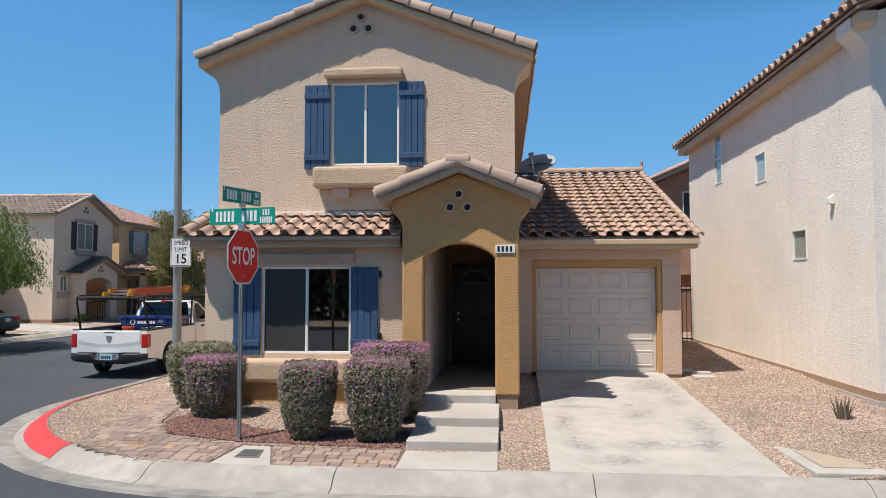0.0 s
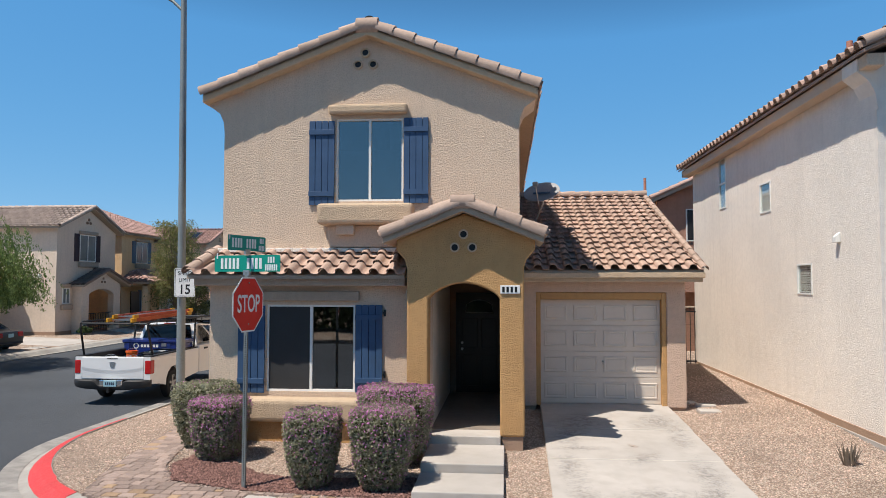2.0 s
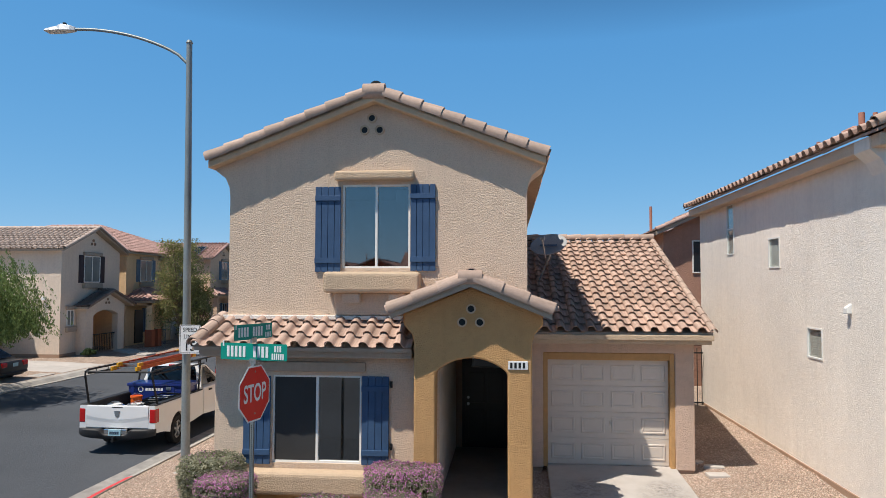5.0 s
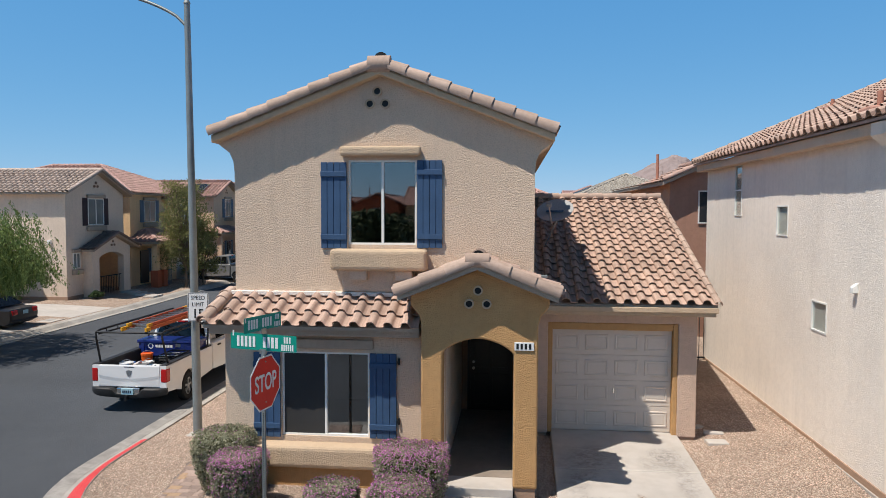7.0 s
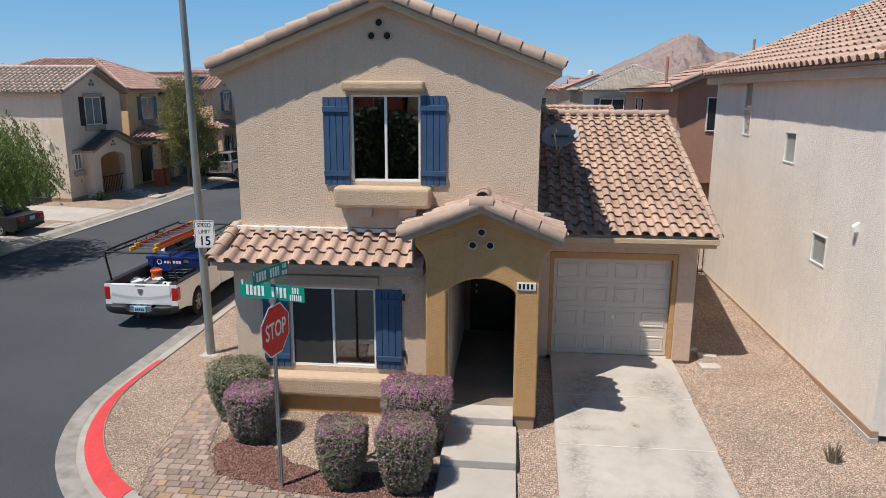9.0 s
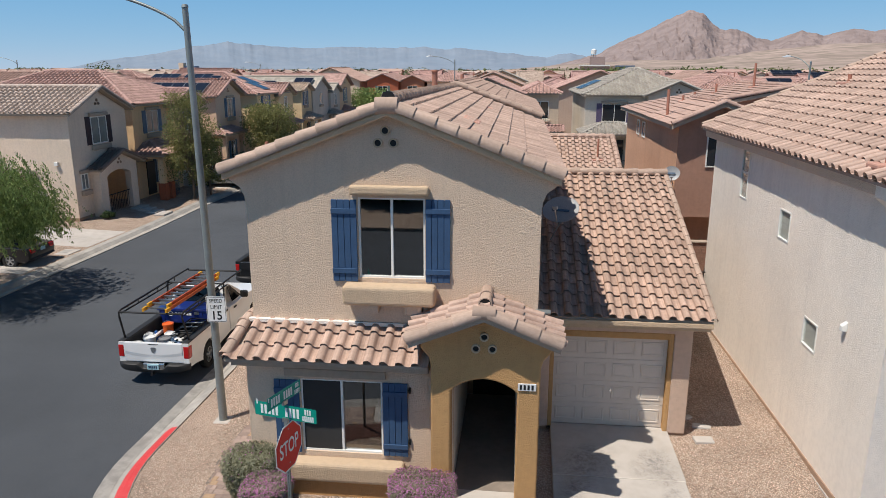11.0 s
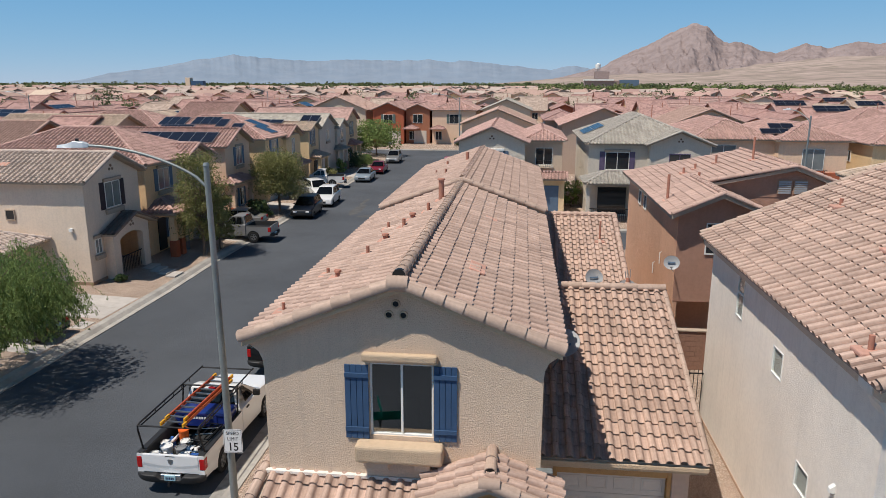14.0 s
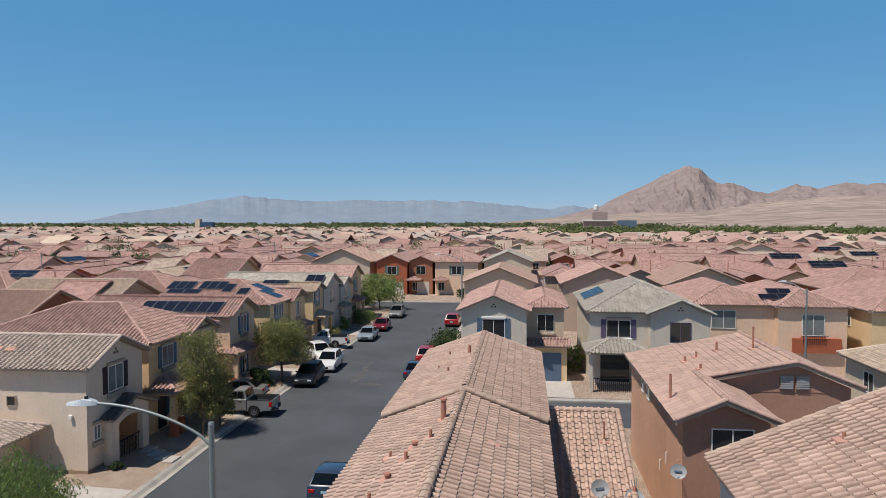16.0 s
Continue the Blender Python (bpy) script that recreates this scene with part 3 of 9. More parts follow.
def shared(name, v, f, material, smooth=True):
    key = (name, material)
    if key not in SHARED:
        me = bpy.data.meshes.new(name)
        me.from_pydata(v.tolist(), [], f)
        me.materials.append(M[material])
        lay_uv(me, v[:, :2])
        if smooth:
            me.polygons.foreach_set("use_smooth", [True] * len(me.polygons))
            me.set_sharp_from_angle(angle=radians(50))
        SHARED[key] = me
    return SHARED[key]


def lay_uv(me, uv):
    """Give a mesh one flat place in metres for each of its vertices, along and across a tile."""
    idx = np.empty(len(me.loops), dtype=np.int32)
    me.loops.foreach_get("vertex_index", idx)
    me.uv_layers.new(name="UVMap").data.foreach_set("uv", np.ascontiguousarray(uv[idx], dtype=np.float32).ravel())


def inside(poly, x, y):
    hit = False
    n = len(poly)
    for i in range(n):
        (x0, y0), (x1, y1) = poly[i], poly[(i + 1) % n]
        if (y0 > y) != (y1 > y) and x < (x1 - x0) * (y - y0) / (y1 - y0) + x0:
            hit = not hit
    return hit


def slope_frame(poly):
    """Axes of a roof plane whose first edge is the eave: across, up the slope, off the roof."""
    p = [Vector(q) for q in poly]
    u = (p[1] - p[0]).normalized()
    n = u.cross(p[2] - p[1]).normalized()
    if n.z < 0:
        n = -n
    v = n.cross(u).normalized()
    if v.z < 0:
        v = -v
    if u.cross(v).z < 0:
        u = -u
    o = min((p[0], p[1]), key=lambda q: q.dot(u))
    return o, u, v, u.cross(v)


def tile_places(poly, lift=0.02, rng=None, tw=TW):
    o, u, v, n = slope_frame(poly)
    flat = [((Vector(q) - o).dot(u), (Vector(q) - o).dot(v)) for q in poly]
    u_min, u_max, v_max = min(a for a, b in flat), max(a for a, b in flat), max(b for a, b in flat)
    cols = max(1, round((u_max - u_min) / tw))
    w = (u_max - u_min) / cols
    out = []
    rows = int(v_max / TE + 0.7)
    for j in range(rows):
        for i in range(cols):
            cu, cv = u_min + (i + 0.5) * w, j * TE + TE * 0.5
            if not inside(flat, cu, min(cv, v_max - 0.02)):
                continue
            jit = rng.uniform(-0.008, 0.008) if rng else 0
            a = o + u * (u_min + i * w) + v * (j * TE - 0.05 + jit) + n * (lift + (rng.uniform(0, 0.006) if rng else 0))
            rot = Matrix((u * (w / TW), v, n)).transposed().to_4x4()
            if rng:
                rot = rot @ Matrix.Rotation(rng.uniform(-0.008, 0.008), 4, "Z")
            out.append(Matrix.Translation(a) @ rot)
    return out


def join_arrays(v, f, mats):
    n = len(v)
    vs, fs = [], []
    h = np.c_[v, np.ones(n)]
    for k, m in enumerate(mats):
        vs.append((h @ np.array(m).T)[:, :3])
        fs += [tuple(i + k * n for i in q) for q in f]
    return (np.vstack(vs) if vs else np.zeros((0, 3))), fs


def lay_tiles(parent, poly, singles=0, material="tile_main", joined="tile_joined", near=None, skip=None, far=False):
    """Queue the tiles of one roof plane: those nearest to a place as single pieces, the rest joined."""
    TILE_JOBS.append(("plane", parent, poly, singles, material, joined, near, skip, far))


def lay_caps(parent, p0, p1, single=True, material="tile_cap", joined="tile_joined", scale=1.0, roll=None):
    TILE_JOBS.append(("caps", parent, p0, p1, single, material, joined, scale, roll))


def emit_tiles():
    rng = random.Random(5)
    for job in TILE_JOBS:
        if job[0] == "plane":
            _, parent, poly, singles, material, joined, near, skip, far = job
            places = tile_places(poly, rng=rng, tw=0.42 if far == "flat" else TW)
            if skip:
                places = [m for m in places if not skip(m.translation)]
            if near is not None:
                places.sort(key=lambda m: (m.translation - Vector(near)).length)
            v, f, name = (FLAT_V, FLAT_F, "roof_tile") if far == "flat" else (FAR_V, FAR_F, "roof_tile") if far else (TURN_V, TURN_F, "roof_tile") if slope_frame(poly)[3].x < -0.2 else (TILE_V, TILE_F, "roof_tile")
        else:
            _, parent, p0, p1, single, material, joined, scale, roll = job
            p0, p1 = Vector(p0), Vector(p1)
            way = (p1 - p0)
            count = max(1, round(way.length / 0.40))
            y = way.normalized()
            z = Vector(roll) if roll else Vector((0, 0, 1))
            x = y.cross(z).normalized()
            z = x.cross(y)
            places = []
            for i in range(count):
                m = Matrix.Translation(p0 + way * (i / count)) @ Matrix((x, y, z)).transposed().to_4x4() @ Matrix.Diagonal((scale, (way.length / count) / 0.385, scale, 1))
                places.append(m @ Matrix.Rotation(rng.uniform(-0.012, 0.012), 4, "Z"))
            v, f, name, singles = CAP_V, CAP_F, "cap_tile", (count if single else 0)
        far_off = job[0] == "plane" and bool(far)
        off = ORIGIN.get(parent.name, Vector())
        me = shared(name + "_turned" * (v is TURN_V), v, f, material)
        for m in places[:singles]:
            ob = new(name, me)
            ob.parent = parent
            ob.matrix_basis = Matrix.Translation(-off) @ m
        if places[singles:]:
            vs, fs = join_arrays(v, f, places[singles:])
            rest = raw(name + "s", vs, fs, joined, parent, kind="stuff", smooth=False)
            if not far_off:
                k = len(places) - singles
                lay_uv(rest.data, np.tile(v[:, :2], (k, 1)) + np.repeat(np.arange(k), len(v))[:, None] * np.array([3.7, 5.3]))


def deck(name, planes, material, parent, thick=0.10, uv=False, label=""):
    """Roof planes as a solid deck; with uv, laid out in metres for tile relief."""
    bm = bmesh.new()
    layer = bm.loops.layers.uv.new("UVMap") if uv else None
    for poly in planes:
        o, u, v, n = slope_frame(poly)
        top = [bm.verts.new(q) for q in poly]
        low = [bm.verts.new(Vector(q) - Vector((0, 0, thick))) for q in poly]
        f = bm.faces.new(top)
        f.normal_update()
        if f.normal.z < 0:
            f.normal_flip()
        faces = [f]
        g = bm.faces.new(low)
        g.normal_update()
        if g.normal.z > 0:
            g.normal_flip()
        k = len(poly)
        for i in range(k):
            j = (i + 1) % k
            bm.faces.new((top[i], top[j], low[j], low[i]))
        if uv:
            for lp in f.loops:
                d = lp.vert.co - o
                lp[layer].uv = (d.dot(u), d.dot(v))
    return part(name, bm, material, parent, label)


def gable_planes(x0, x1, y0, y1, ze, slope, axis):
    """Two planes of a gable roof over a rectangle (eave lines given, overhang included), with its ridge ends."""
    if axis == "y":
        xm = (x0 + x1) / 2
        zr = ze + slope * (x1 - x0) / 2
        return [[(x0, y0, ze), (x0, y1, ze), (xm, y1, zr), (xm, y0, zr)], [(x1, y1, ze), (x1, y0, ze), (xm, y0, zr), (xm, y1, zr)]], (xm, y0, zr), (xm, y1, zr)
    ym = (y0 + y1) / 2
    zr = ze + slope * (y1 - y0) / 2
    return [[(x0, y0, ze), (x1, y0, ze), (x1, ym, zr), (x0, ym, zr)], [(x1, y1, ze), (x0, y1, ze), (x0, ym, zr), (x1, ym, zr)]], (x0, ym, zr), (x1, ym, zr)


def hip_planes(x0, x1, y0, y1, ze, slope):
    if x1 - x0 >= y1 - y0:
        h = (y1 - y0) / 2
        ym, zr = (y0 + y1) / 2, ze + slope * h
        a, b = (x0 + h, ym, zr), (x1 - h, ym, zr)
        return [[(x0, y0, ze), (x1, y0, ze), b, a], [(x1, y1, ze), (x0, y1, ze), a, b], [(x0, y1, ze), (x0, y0, ze), a], [(x1, y0, ze), (x1, y1, ze), b]], a, b
    h = (x1 - x0) / 2
    xm, zr = (x0 + x1) / 2, ze + slope * h
    a, b = (xm, y0 + h, zr), (xm, y1 - h, zr)
    return [[(x0, y0, ze), (x1, y0, ze), a], [(x1, y1, ze), (x0, y1, ze), b], [(x0, y1, ze), (x0, y0, ze), a, b], [(x1, y0, ze), (x1, y1, ze), b, a]], a, b


def roof(parent, kind, x0, x1, y0, y1, ze, slope, axis="y", tiles="far", tile="pink", fascia="stucco_trim"):
    """A tiled roof over a rectangle of eaves. tiles: 'joined' lays real tiles, 'far' a relief."""
    if kind == "hip":
        planes, a, b = hip_planes(x0, x1, y0, y1, ze, slope)
    else:
        planes, a, b = gable_planes(x0, x1, y0, y1, ze, slope, axis)
    near = tiles == "joined"
    d = deck("roof", planes, fascia if near else "far_tile_" + tile, parent, uv=not near)
    lines = [(a, b)]
    if kind == "hip":
        ends = [(x0, y0, ze), (x1, y0, ze), (x0, y1, ze), (x1, y1, ze)]
        for e in ends:
            lines.append((e, min((a, b), key=lambda q: (Vector(q) - Vector(e)).length)))
    elif axis == "y":
        for e in ((a, y0), (b, y1)):
            for x in (x0, x1):
                lines.append(((x, e[1], ze), (a[0], e[1], a[2])))
    else:
        for e in (x0, x1):
            for y in (y0, y1):
                lines.append(((e, y, ze), (e, a[1], a[2])))
    if near:
        for p in planes:
            lay_tiles(d, p, 0, "tile_main", "tile_" + tile, far=True)
    for p, q in lines:
        if near:
            lay_caps(d, Vector(p) + Vector((0, 0, 0.05)), Vector(q) + Vector((0, 0, 0.05)), False, "tile_cap", "tile_" + tile)
    if not near:
        bm = bmesh.new()
        bm.from_mesh(d.data)
        off = ORIGIN[d.name]
        for p, q in lines:
            tube(bm, Vector(p) + Vector((0, 0, 0.02)) - off, Vector(q) + Vector((0, 0, 0.02)) - off, 0.11, seg=6)
        bm.to_mesh(d.data)
        bm.free()
    return d, a, b


def gable_wall(bm, x0, x1, y0, y1, ze, slope, axis, thick=0.2):
    """Triangles of wall under both ends of a gable roof whose walls stand on the rectangle."""
    if axis == "y":
        xm, zr = (x0 + x1) / 2, ze + slope * (x1 - x0) / 2
        prism(bm, [(x0, y0, ze), (x1, y0, ze), (xm, y0, zr)], (0, thick, 0))
        prism(bm, [(x0, y1 - thick, ze), (x1, y1 - thick, ze), (xm, y1 - thick, zr)], (0, thick, 0))
    else:
        ym, zr = (y0 + y1) / 2, ze + slope * (y1 - y0) / 2
        prism(bm, [(x0, y0, ze), (x0, y1, ze), (x0, ym, zr)], (thick, 0, 0))
        prism(bm, [(x1 - thick, y0, ze), (x1 - thick, y1, ze), (x1 - thick, ym, zr)], (thick, 0, 0))


FACE = {"-y": 0, "+x": 90, "+y": 180, "-x": -90}


def on_wall(face, x, y, z):
    """A pose on a wall: local x to the right as seen from outside, local -y outward, z up."""
    return pose(x, y, z, 0, 0, FACE[face])


def window(parent, m, w, h, shutter=None, split=True, pane="dark_glass", rim="white_vinyl", sill=None, hood=None, bar=0.045, deep=0.05):
    """A sliding window on a wall: a rim of bars, two panes, and where given shutters, a hood and a sill."""
    gaps = [(-w / 2 + bar, -bar / 2, bar, h - bar), (bar / 2, w / 2 - bar, bar, h - bar)] if split else [(-w / 2 + bar, w / 2 - bar, bar, h - bar)]
    bm = wall_cells(bmesh.new(), -w / 2, w / 2, 0, h, gaps, lambda u, d, z: m @ Vector((u, d - deep, z)), deep + 0.02)
    win = part("window", bm, rim, parent)
    spans = ((-w / 2 + bar, -bar / 2), (bar / 2, w / 2 - bar)) if split else ((-w / 2 + bar, w / 2 - bar),)
    for a, b in spans:
        part("pane", boxes((a, b, -deep * 0.5, -deep * 0.5 + 0.008, bar, h - bar), m=m), pane, win)
    if shutter:
        sw = min(0.45, w * 0.42)
        for sx in (-w / 2 - sw - 0.02, w / 2 + 0.02):
            comb = [(sx, 0.0), (sx + sw, 0.0)]
            for k in range(3, -1, -1):
                comb += [(sx + sw * (k + 1) / 4 - 0.008, -0.012), (sx + sw * (k + 1) / 4 - 0.008, -0.04), (sx + sw * k / 4 + 0.008, -0.04), (sx + sw * k / 4 + 0.008, -0.012)]
            bm = prism(bmesh.new(), [(x, y, -0.03) for x, y in comb], (0, 0, h + 0.06), m=m)
            part("shutter", bm, shutter, win)
    if hood:
        part("hood", boxes((-w / 2 - 0.1, w / 2 + 0.1, -0.14, 0.0, h + 0.03, h + 0.22), m=m), hood, win, bevel=0.03)
    if sill:
        part("sill", boxes((-w / 2 - 0.12, w / 2 + 0.12, -0.18, 0.0, -0.34, -0.05), m=m), sill, win, bevel=0.04)
    return win

# ---- ground, road, kerbs ----
ROAD_Z = -0.585
CX, CY, R_OUT, R_IN = -3.0, 13.45, 5.80, 5.08
ground_bm = bmesh.new()
bmesh.ops.create_grid(ground_bm, x_segments=40, y_segments=40, size=4800)
bmesh.ops.translate(ground_bm, verts=ground_bm.verts, vec=(0, 0, -0.66))
ground = tagged(part("ground", ground_bm, "dirt"), "dry sandy ground that reaches the horizon", "ground", kind="structure")
road = tagged(part("road", boxes((-75, 95, -45, 126, -0.8, ROAD_Z)), "asphalt"), "dark grey weathered asphalt street", "road", kind="structure")


def yard_height(x, y):
    d = min(y - 8.35, x + 8.1)
    z = -0.42 + max(0.0, min(0.30, 0.05 * d))
    if x > 3.4:
        z += min(0.17, (x - 3.4) * 0.075)
    return z + 0.012 * noise.noise((x * 0.9, y * 0.9, 3.0))


def yard_mesh():
    """The gravel plot of the corner house and its neighbours, with the rounded street corner."""
    bm = bmesh.new()
    xs = [-8.03 + 0.45 * i for i in range(38)] + [9.5 + 2.0 * i for i in range(14)]
    ys = [8.37 + 0.45 * i for i in range(34)] + [24 + 1.5 * i for i in range(16)]
    grid = {}
    for i, x in enumerate(xs):
        for j, y in enumerate(ys):
            px, py = x, y
            if px < CX and py < CY:
                d = Vector((px - CX, py - CY))
                far = max(abs(d.x), abs(d.y))
                if d.length > 0:
                    k = far / d.length if d.length > 1e-6 else 1
                    s = R_IN / 5.08
                    px, py = CX + d.x * k * s, CY + d.y * k * s
            grid[i, j] = bm.verts.new((px, py, yard_height(px, py)))
    for i in range(len(xs) - 1):
        for j in range(len(ys) - 1):
            bm.faces.new((grid[i, j], grid[i + 1, j], grid[i + 1, j + 1], grid[i, j + 1]))
    rim = [e for e in bm.edges if len(e.link_faces) == 1]
    out = bmesh.ops.extrude_edge_only(bm, edges=rim)
    for v in out["geom"]:
        if isinstance(v, bmesh.types.BMVert):
            v.co.z = -0.7
    bmesh.ops.recalc_face_normals(bm, faces=bm.faces)
    return bm


yard = tagged(part("ground_yard", yard_mesh(), "gravel", smooth=True), "tan decorative gravel yard round the corner house", "gravel yard", kind="structure")


def kerb_path():
    pts = [(Vector((46 - 1.0 * i, 0, 0)).x, CY - R_OUT, (0, 1)) for i in range(50)]
    for i in range(19):
        a = math.pi * 1.5 - (math.pi / 2) * i / 18
        pts.append((CX + R_OUT * math.cos(a), CY + R_OUT * math.sin(a), (-math.cos(a), -math.sin(a))))
    pts += [(CX - R_OUT, CY + 1.0 * (i + 1), (1, 0)) for i in range(33)]
    return pts


def kerb_strip(pts, lo, hi, profile):
    """A rolled kerb lofted along its line, from station lo to hi."""
    bm = bmesh.new()
    rings = []
    for x, y, (nx, ny) in pts[lo:hi + 1]:
        rings.append([(x + nx * d, y + ny * d, z) for d, z in profile])
    return loft(bm, rings, loop=True)


KERB = [(0.0, -0.70), (0.0, -0.552), (0.30, -0.575), (0.42, -0.555), (0.52, -0.475), (0.60, -0.422), (0.74, -0.388), (0.76, -0.388), (0.76, -0.70)]
kerb = thing("kerb", (0, 8, -0.6), "rolled grey concrete kerb and gutter round the street corner", "kerb", kind="structure")
kp = kerb_path()
CUTS = [0, 8, 14, 20, 26, 32, 37, 42, 45, 48, 53, 57, 63, 67, 73, 79, 86, 94, len(kp) - 1]
for a, b in zip(CUTS[:-1], CUTS[1:]):
    seg_pts = [list(p) for p in kp[a:b + 1]]
    for end, nxt in ((0, 1), (-1, -2)):
        p, q = seg_pts[end], seg_pts[nxt]
        w = Vector((q[0] - p[0], q[1] - p[1]))
        p[0] += w.normalized().x * 0.006
        p[1] += w.normalized().y * 0.006
    part("kerb_stone", kerb_strip(seg_pts, 0, len(seg_pts) - 1, KERB), "kerb_concrete", kerb, smooth=True)
RED = [(0.435, -0.536), (0.52, -0.470), (0.60, -0.417), (0.745, -0.383), (0.745, -0.41), (0.60, -0.44), (0.52, -0.49), (0.45, -0.55)]
GUT = [(-0.02, -0.60), (0.004, -0.546), (0.30, -0.570), (0.30, -0.60)]
part("gutter", kerb_strip(kp, 0, len(kp) - 1, GUT), "gutter_concrete", kerb, "dirty grey gutter strip")
part("red_paint", kerb_strip(kp, 57, 69, RED), "kerb_red", kerb, "faded red no-parking paint")


def slab(name, corners, thick, material, parent, label="", bevel=0.012):
    bm = bmesh.new()
    prism(bm, corners, (0, 0, -thick))
    return part(name, bm, material, parent, label, bevel=bevel, segments=1)


# driveway of the corner house
drive = thing("driveway", (1.9, 11.5, -0.2), "pale stained concrete driveway sloping up to the garage", "driveway", kind="structure")


def drive_z(y):
    return -0.395 + 0.385 * (y - 8.40) / 6.5


ysl = [8.40, 11.15, 12.95, 14.93]
for a, b in zip(ysl[:-1], ysl[1:]):
    xa0, xb0 = 0.53 + 0.11 * (a - 8.4) / 6.5, 0.53 + 0.11 * (b - 8.4) / 6.5
    slab("drive_slab", [(xa0, a + 0.008, drive_z(a)), (3.24, a + 0.008, drive_z(a)), (3.22, b - 0.008, drive_z(b)), (xb0, b - 0.008, drive_z(b))], 0.14, "concrete", drive)
bm = bmesh.new()
for p, q in (((0.55, 9.0), (1.28, 8.42)), ((3.22, 9.3), (2.35, 8.42))):
    w = Vector((q[0] - p[0], q[1] - p[1])).normalized()
    s = Vector((-w.y, w.x)) * 0.005
    prism(bm, [(p[0] - s.x, p[1] - s.y, drive_z(p[1]) + 0.003), (q[0] - s.x, q[1] - s.y, drive_z(q[1]) + 0.003), (q[0] + s.x, q[1] + s.y, drive_z(q[1]) + 0.003), (p[0] + s.x, p[1] + s.y, drive_z(p[1]) + 0.003)], (0, 0, -0.02))
for y in (11.15, 12.95):
    prism(bm, [(0.62, y - 0.012, drive_z(y) + 0.002), (3.22, y - 0.012, drive_z(y) + 0.002), (3.22, y + 0.012, drive_z(y) + 0.002), (0.62, y + 0.012, drive_z(y) + 0.002)], (0, 0, -0.03))
part("joint", bm, "concrete_pale", drive, "pale diagonal joint filler")


def stain_material(name, col, strength):
    """A soft-edged stain: a thin film that fades out towards its rim."""
    m = surface(name, col, rough=0.8, vary=0.2, big=2.5, fine=14)
    n, l = m.node_tree.nodes, m.node_tree.links
    uv = n.new("ShaderNodeUVMap")
    le = n.new("ShaderNodeVectorMath")
    le.operation = "LENGTH"
    l.new(uv.outputs[0], le.inputs[0])
    mr = n.new("ShaderNodeMapRange")
    mr.inputs["From Min"].default_value, mr.inputs["From Max"].default_value = 1.0, 0.15
    mr.inputs["To Max"].default_value = strength
    l.new(le.outputs["Value"], mr.inputs[0])
    nz = n.new("ShaderNodeTexNoise")
    nz.inputs["Scale"].default_value = 9.0
    nz.inputs["Detail"].default_value = 8
    nz.inputs["Distortion"].default_value = 1.2
    l.new(n.new("ShaderNodeNewGeometry").outputs["Position"], nz.inputs["Vector"])
    mz = n.new("ShaderNodeMapRange")
    mz.inputs["From Min"].default_value, mz.inputs["From Max"].default_value = 0.35, 0.65
    l.new(nz.outputs[0], mz.inputs[0])
    mu = n.new("ShaderNodeMath")
    mu.operation = "MULTIPLY"
    l.new(mr.outputs[0], mu.inputs[0])
    l.new(mz.outputs[0], mu.inputs[1])
    l.new(mu.outputs[0], n["Principled BSDF"].inputs["Alpha"])
    return m


stain_material("oil_stain", (0.19, 0.175, 0.165), 0.34)
stain_material("rust_stain", (0.42, 0.24, 0.12), 0.8)


def film(cx, cy, rx, ry, zf, turn=0.0):
    """A flat oval film on a slab, with its centre at the origin of the UV map."""
    bm = bmesh.new()
    layer = bm.loops.layers.uv.new("UVMap")
    n = 24
    c = bm.verts.new((cx, cy, zf(cy) + 0.004))
    rim = []
    for i in range(n):
        a = math.tau * i / n
        dx, dy = rx * math.cos(a), ry * math.sin(a)
        x, y = cx + dx * math.cos(turn) - dy * math.sin(turn), cy + dx * math.sin(turn) + dy * math.cos(turn)
        rim.append(bm.verts.new((x, y, zf(y) + 0.004)))
    for i in range(n):
        f = bm.faces.new((c, rim[i], rim[(i + 1) % n]))
        for lp in f.loops:
            lp[layer].uv = (0, 0) if lp.vert is c else (1, 0)
    return bm


for cx, cy, rx, ry, tn, mt in ((1.35, 13.75, 0.55, 0.42, 0.2, "oil_stain"), (2.75, 13.75, 0.42, 0.35, 0.5, "oil_stain"), (1.15, 11.7, 0.55, 0.14, 0.1, "oil_stain"), (1.0, 9.5, 0.3, 0.5, 0.3, "oil_stain"), (2.65, 9.6, 0.3, 0.4, -0.3, "oil_stain"), (2.0, 11.9, 0.08, 0.14, 0.4, "rust_stain"), (1.2, 12.6, 0.35, 0.25, 0.0, "oil_stain"), (1.4, 8.9, 0.5, 0.3, 0.0, "oil_stain"), (1.25, 13.2, 0.75, 0.5, 0.1, "oil_stain"), (2.7, 13.3, 0.6, 0.55, 0.4, "oil_stain"), (0.95, 12.3, 0.3, 0.7, 0.1, "oil_stain"), (2.9, 12.4, 0.25, 0.8, -0.1, "oil_stain"), (0.9, 10.6, 0.28, 1.0, 0.05, "oil_stain"), (2.8, 10.4, 0.3, 1.1, -0.1, "oil_stain"), (1.9, 9.6, 0.7, 0.4, 0.3, "oil_stain"), (2.05, 11.2, 0.5, 0.25, 0.8, "oil_stain")):
    part("stain", film(cx, cy, rx, ry, drive_z, tn), mt, drive, "faint dark oil or tyre stain" if mt[0] == "o" else "small rust stain")


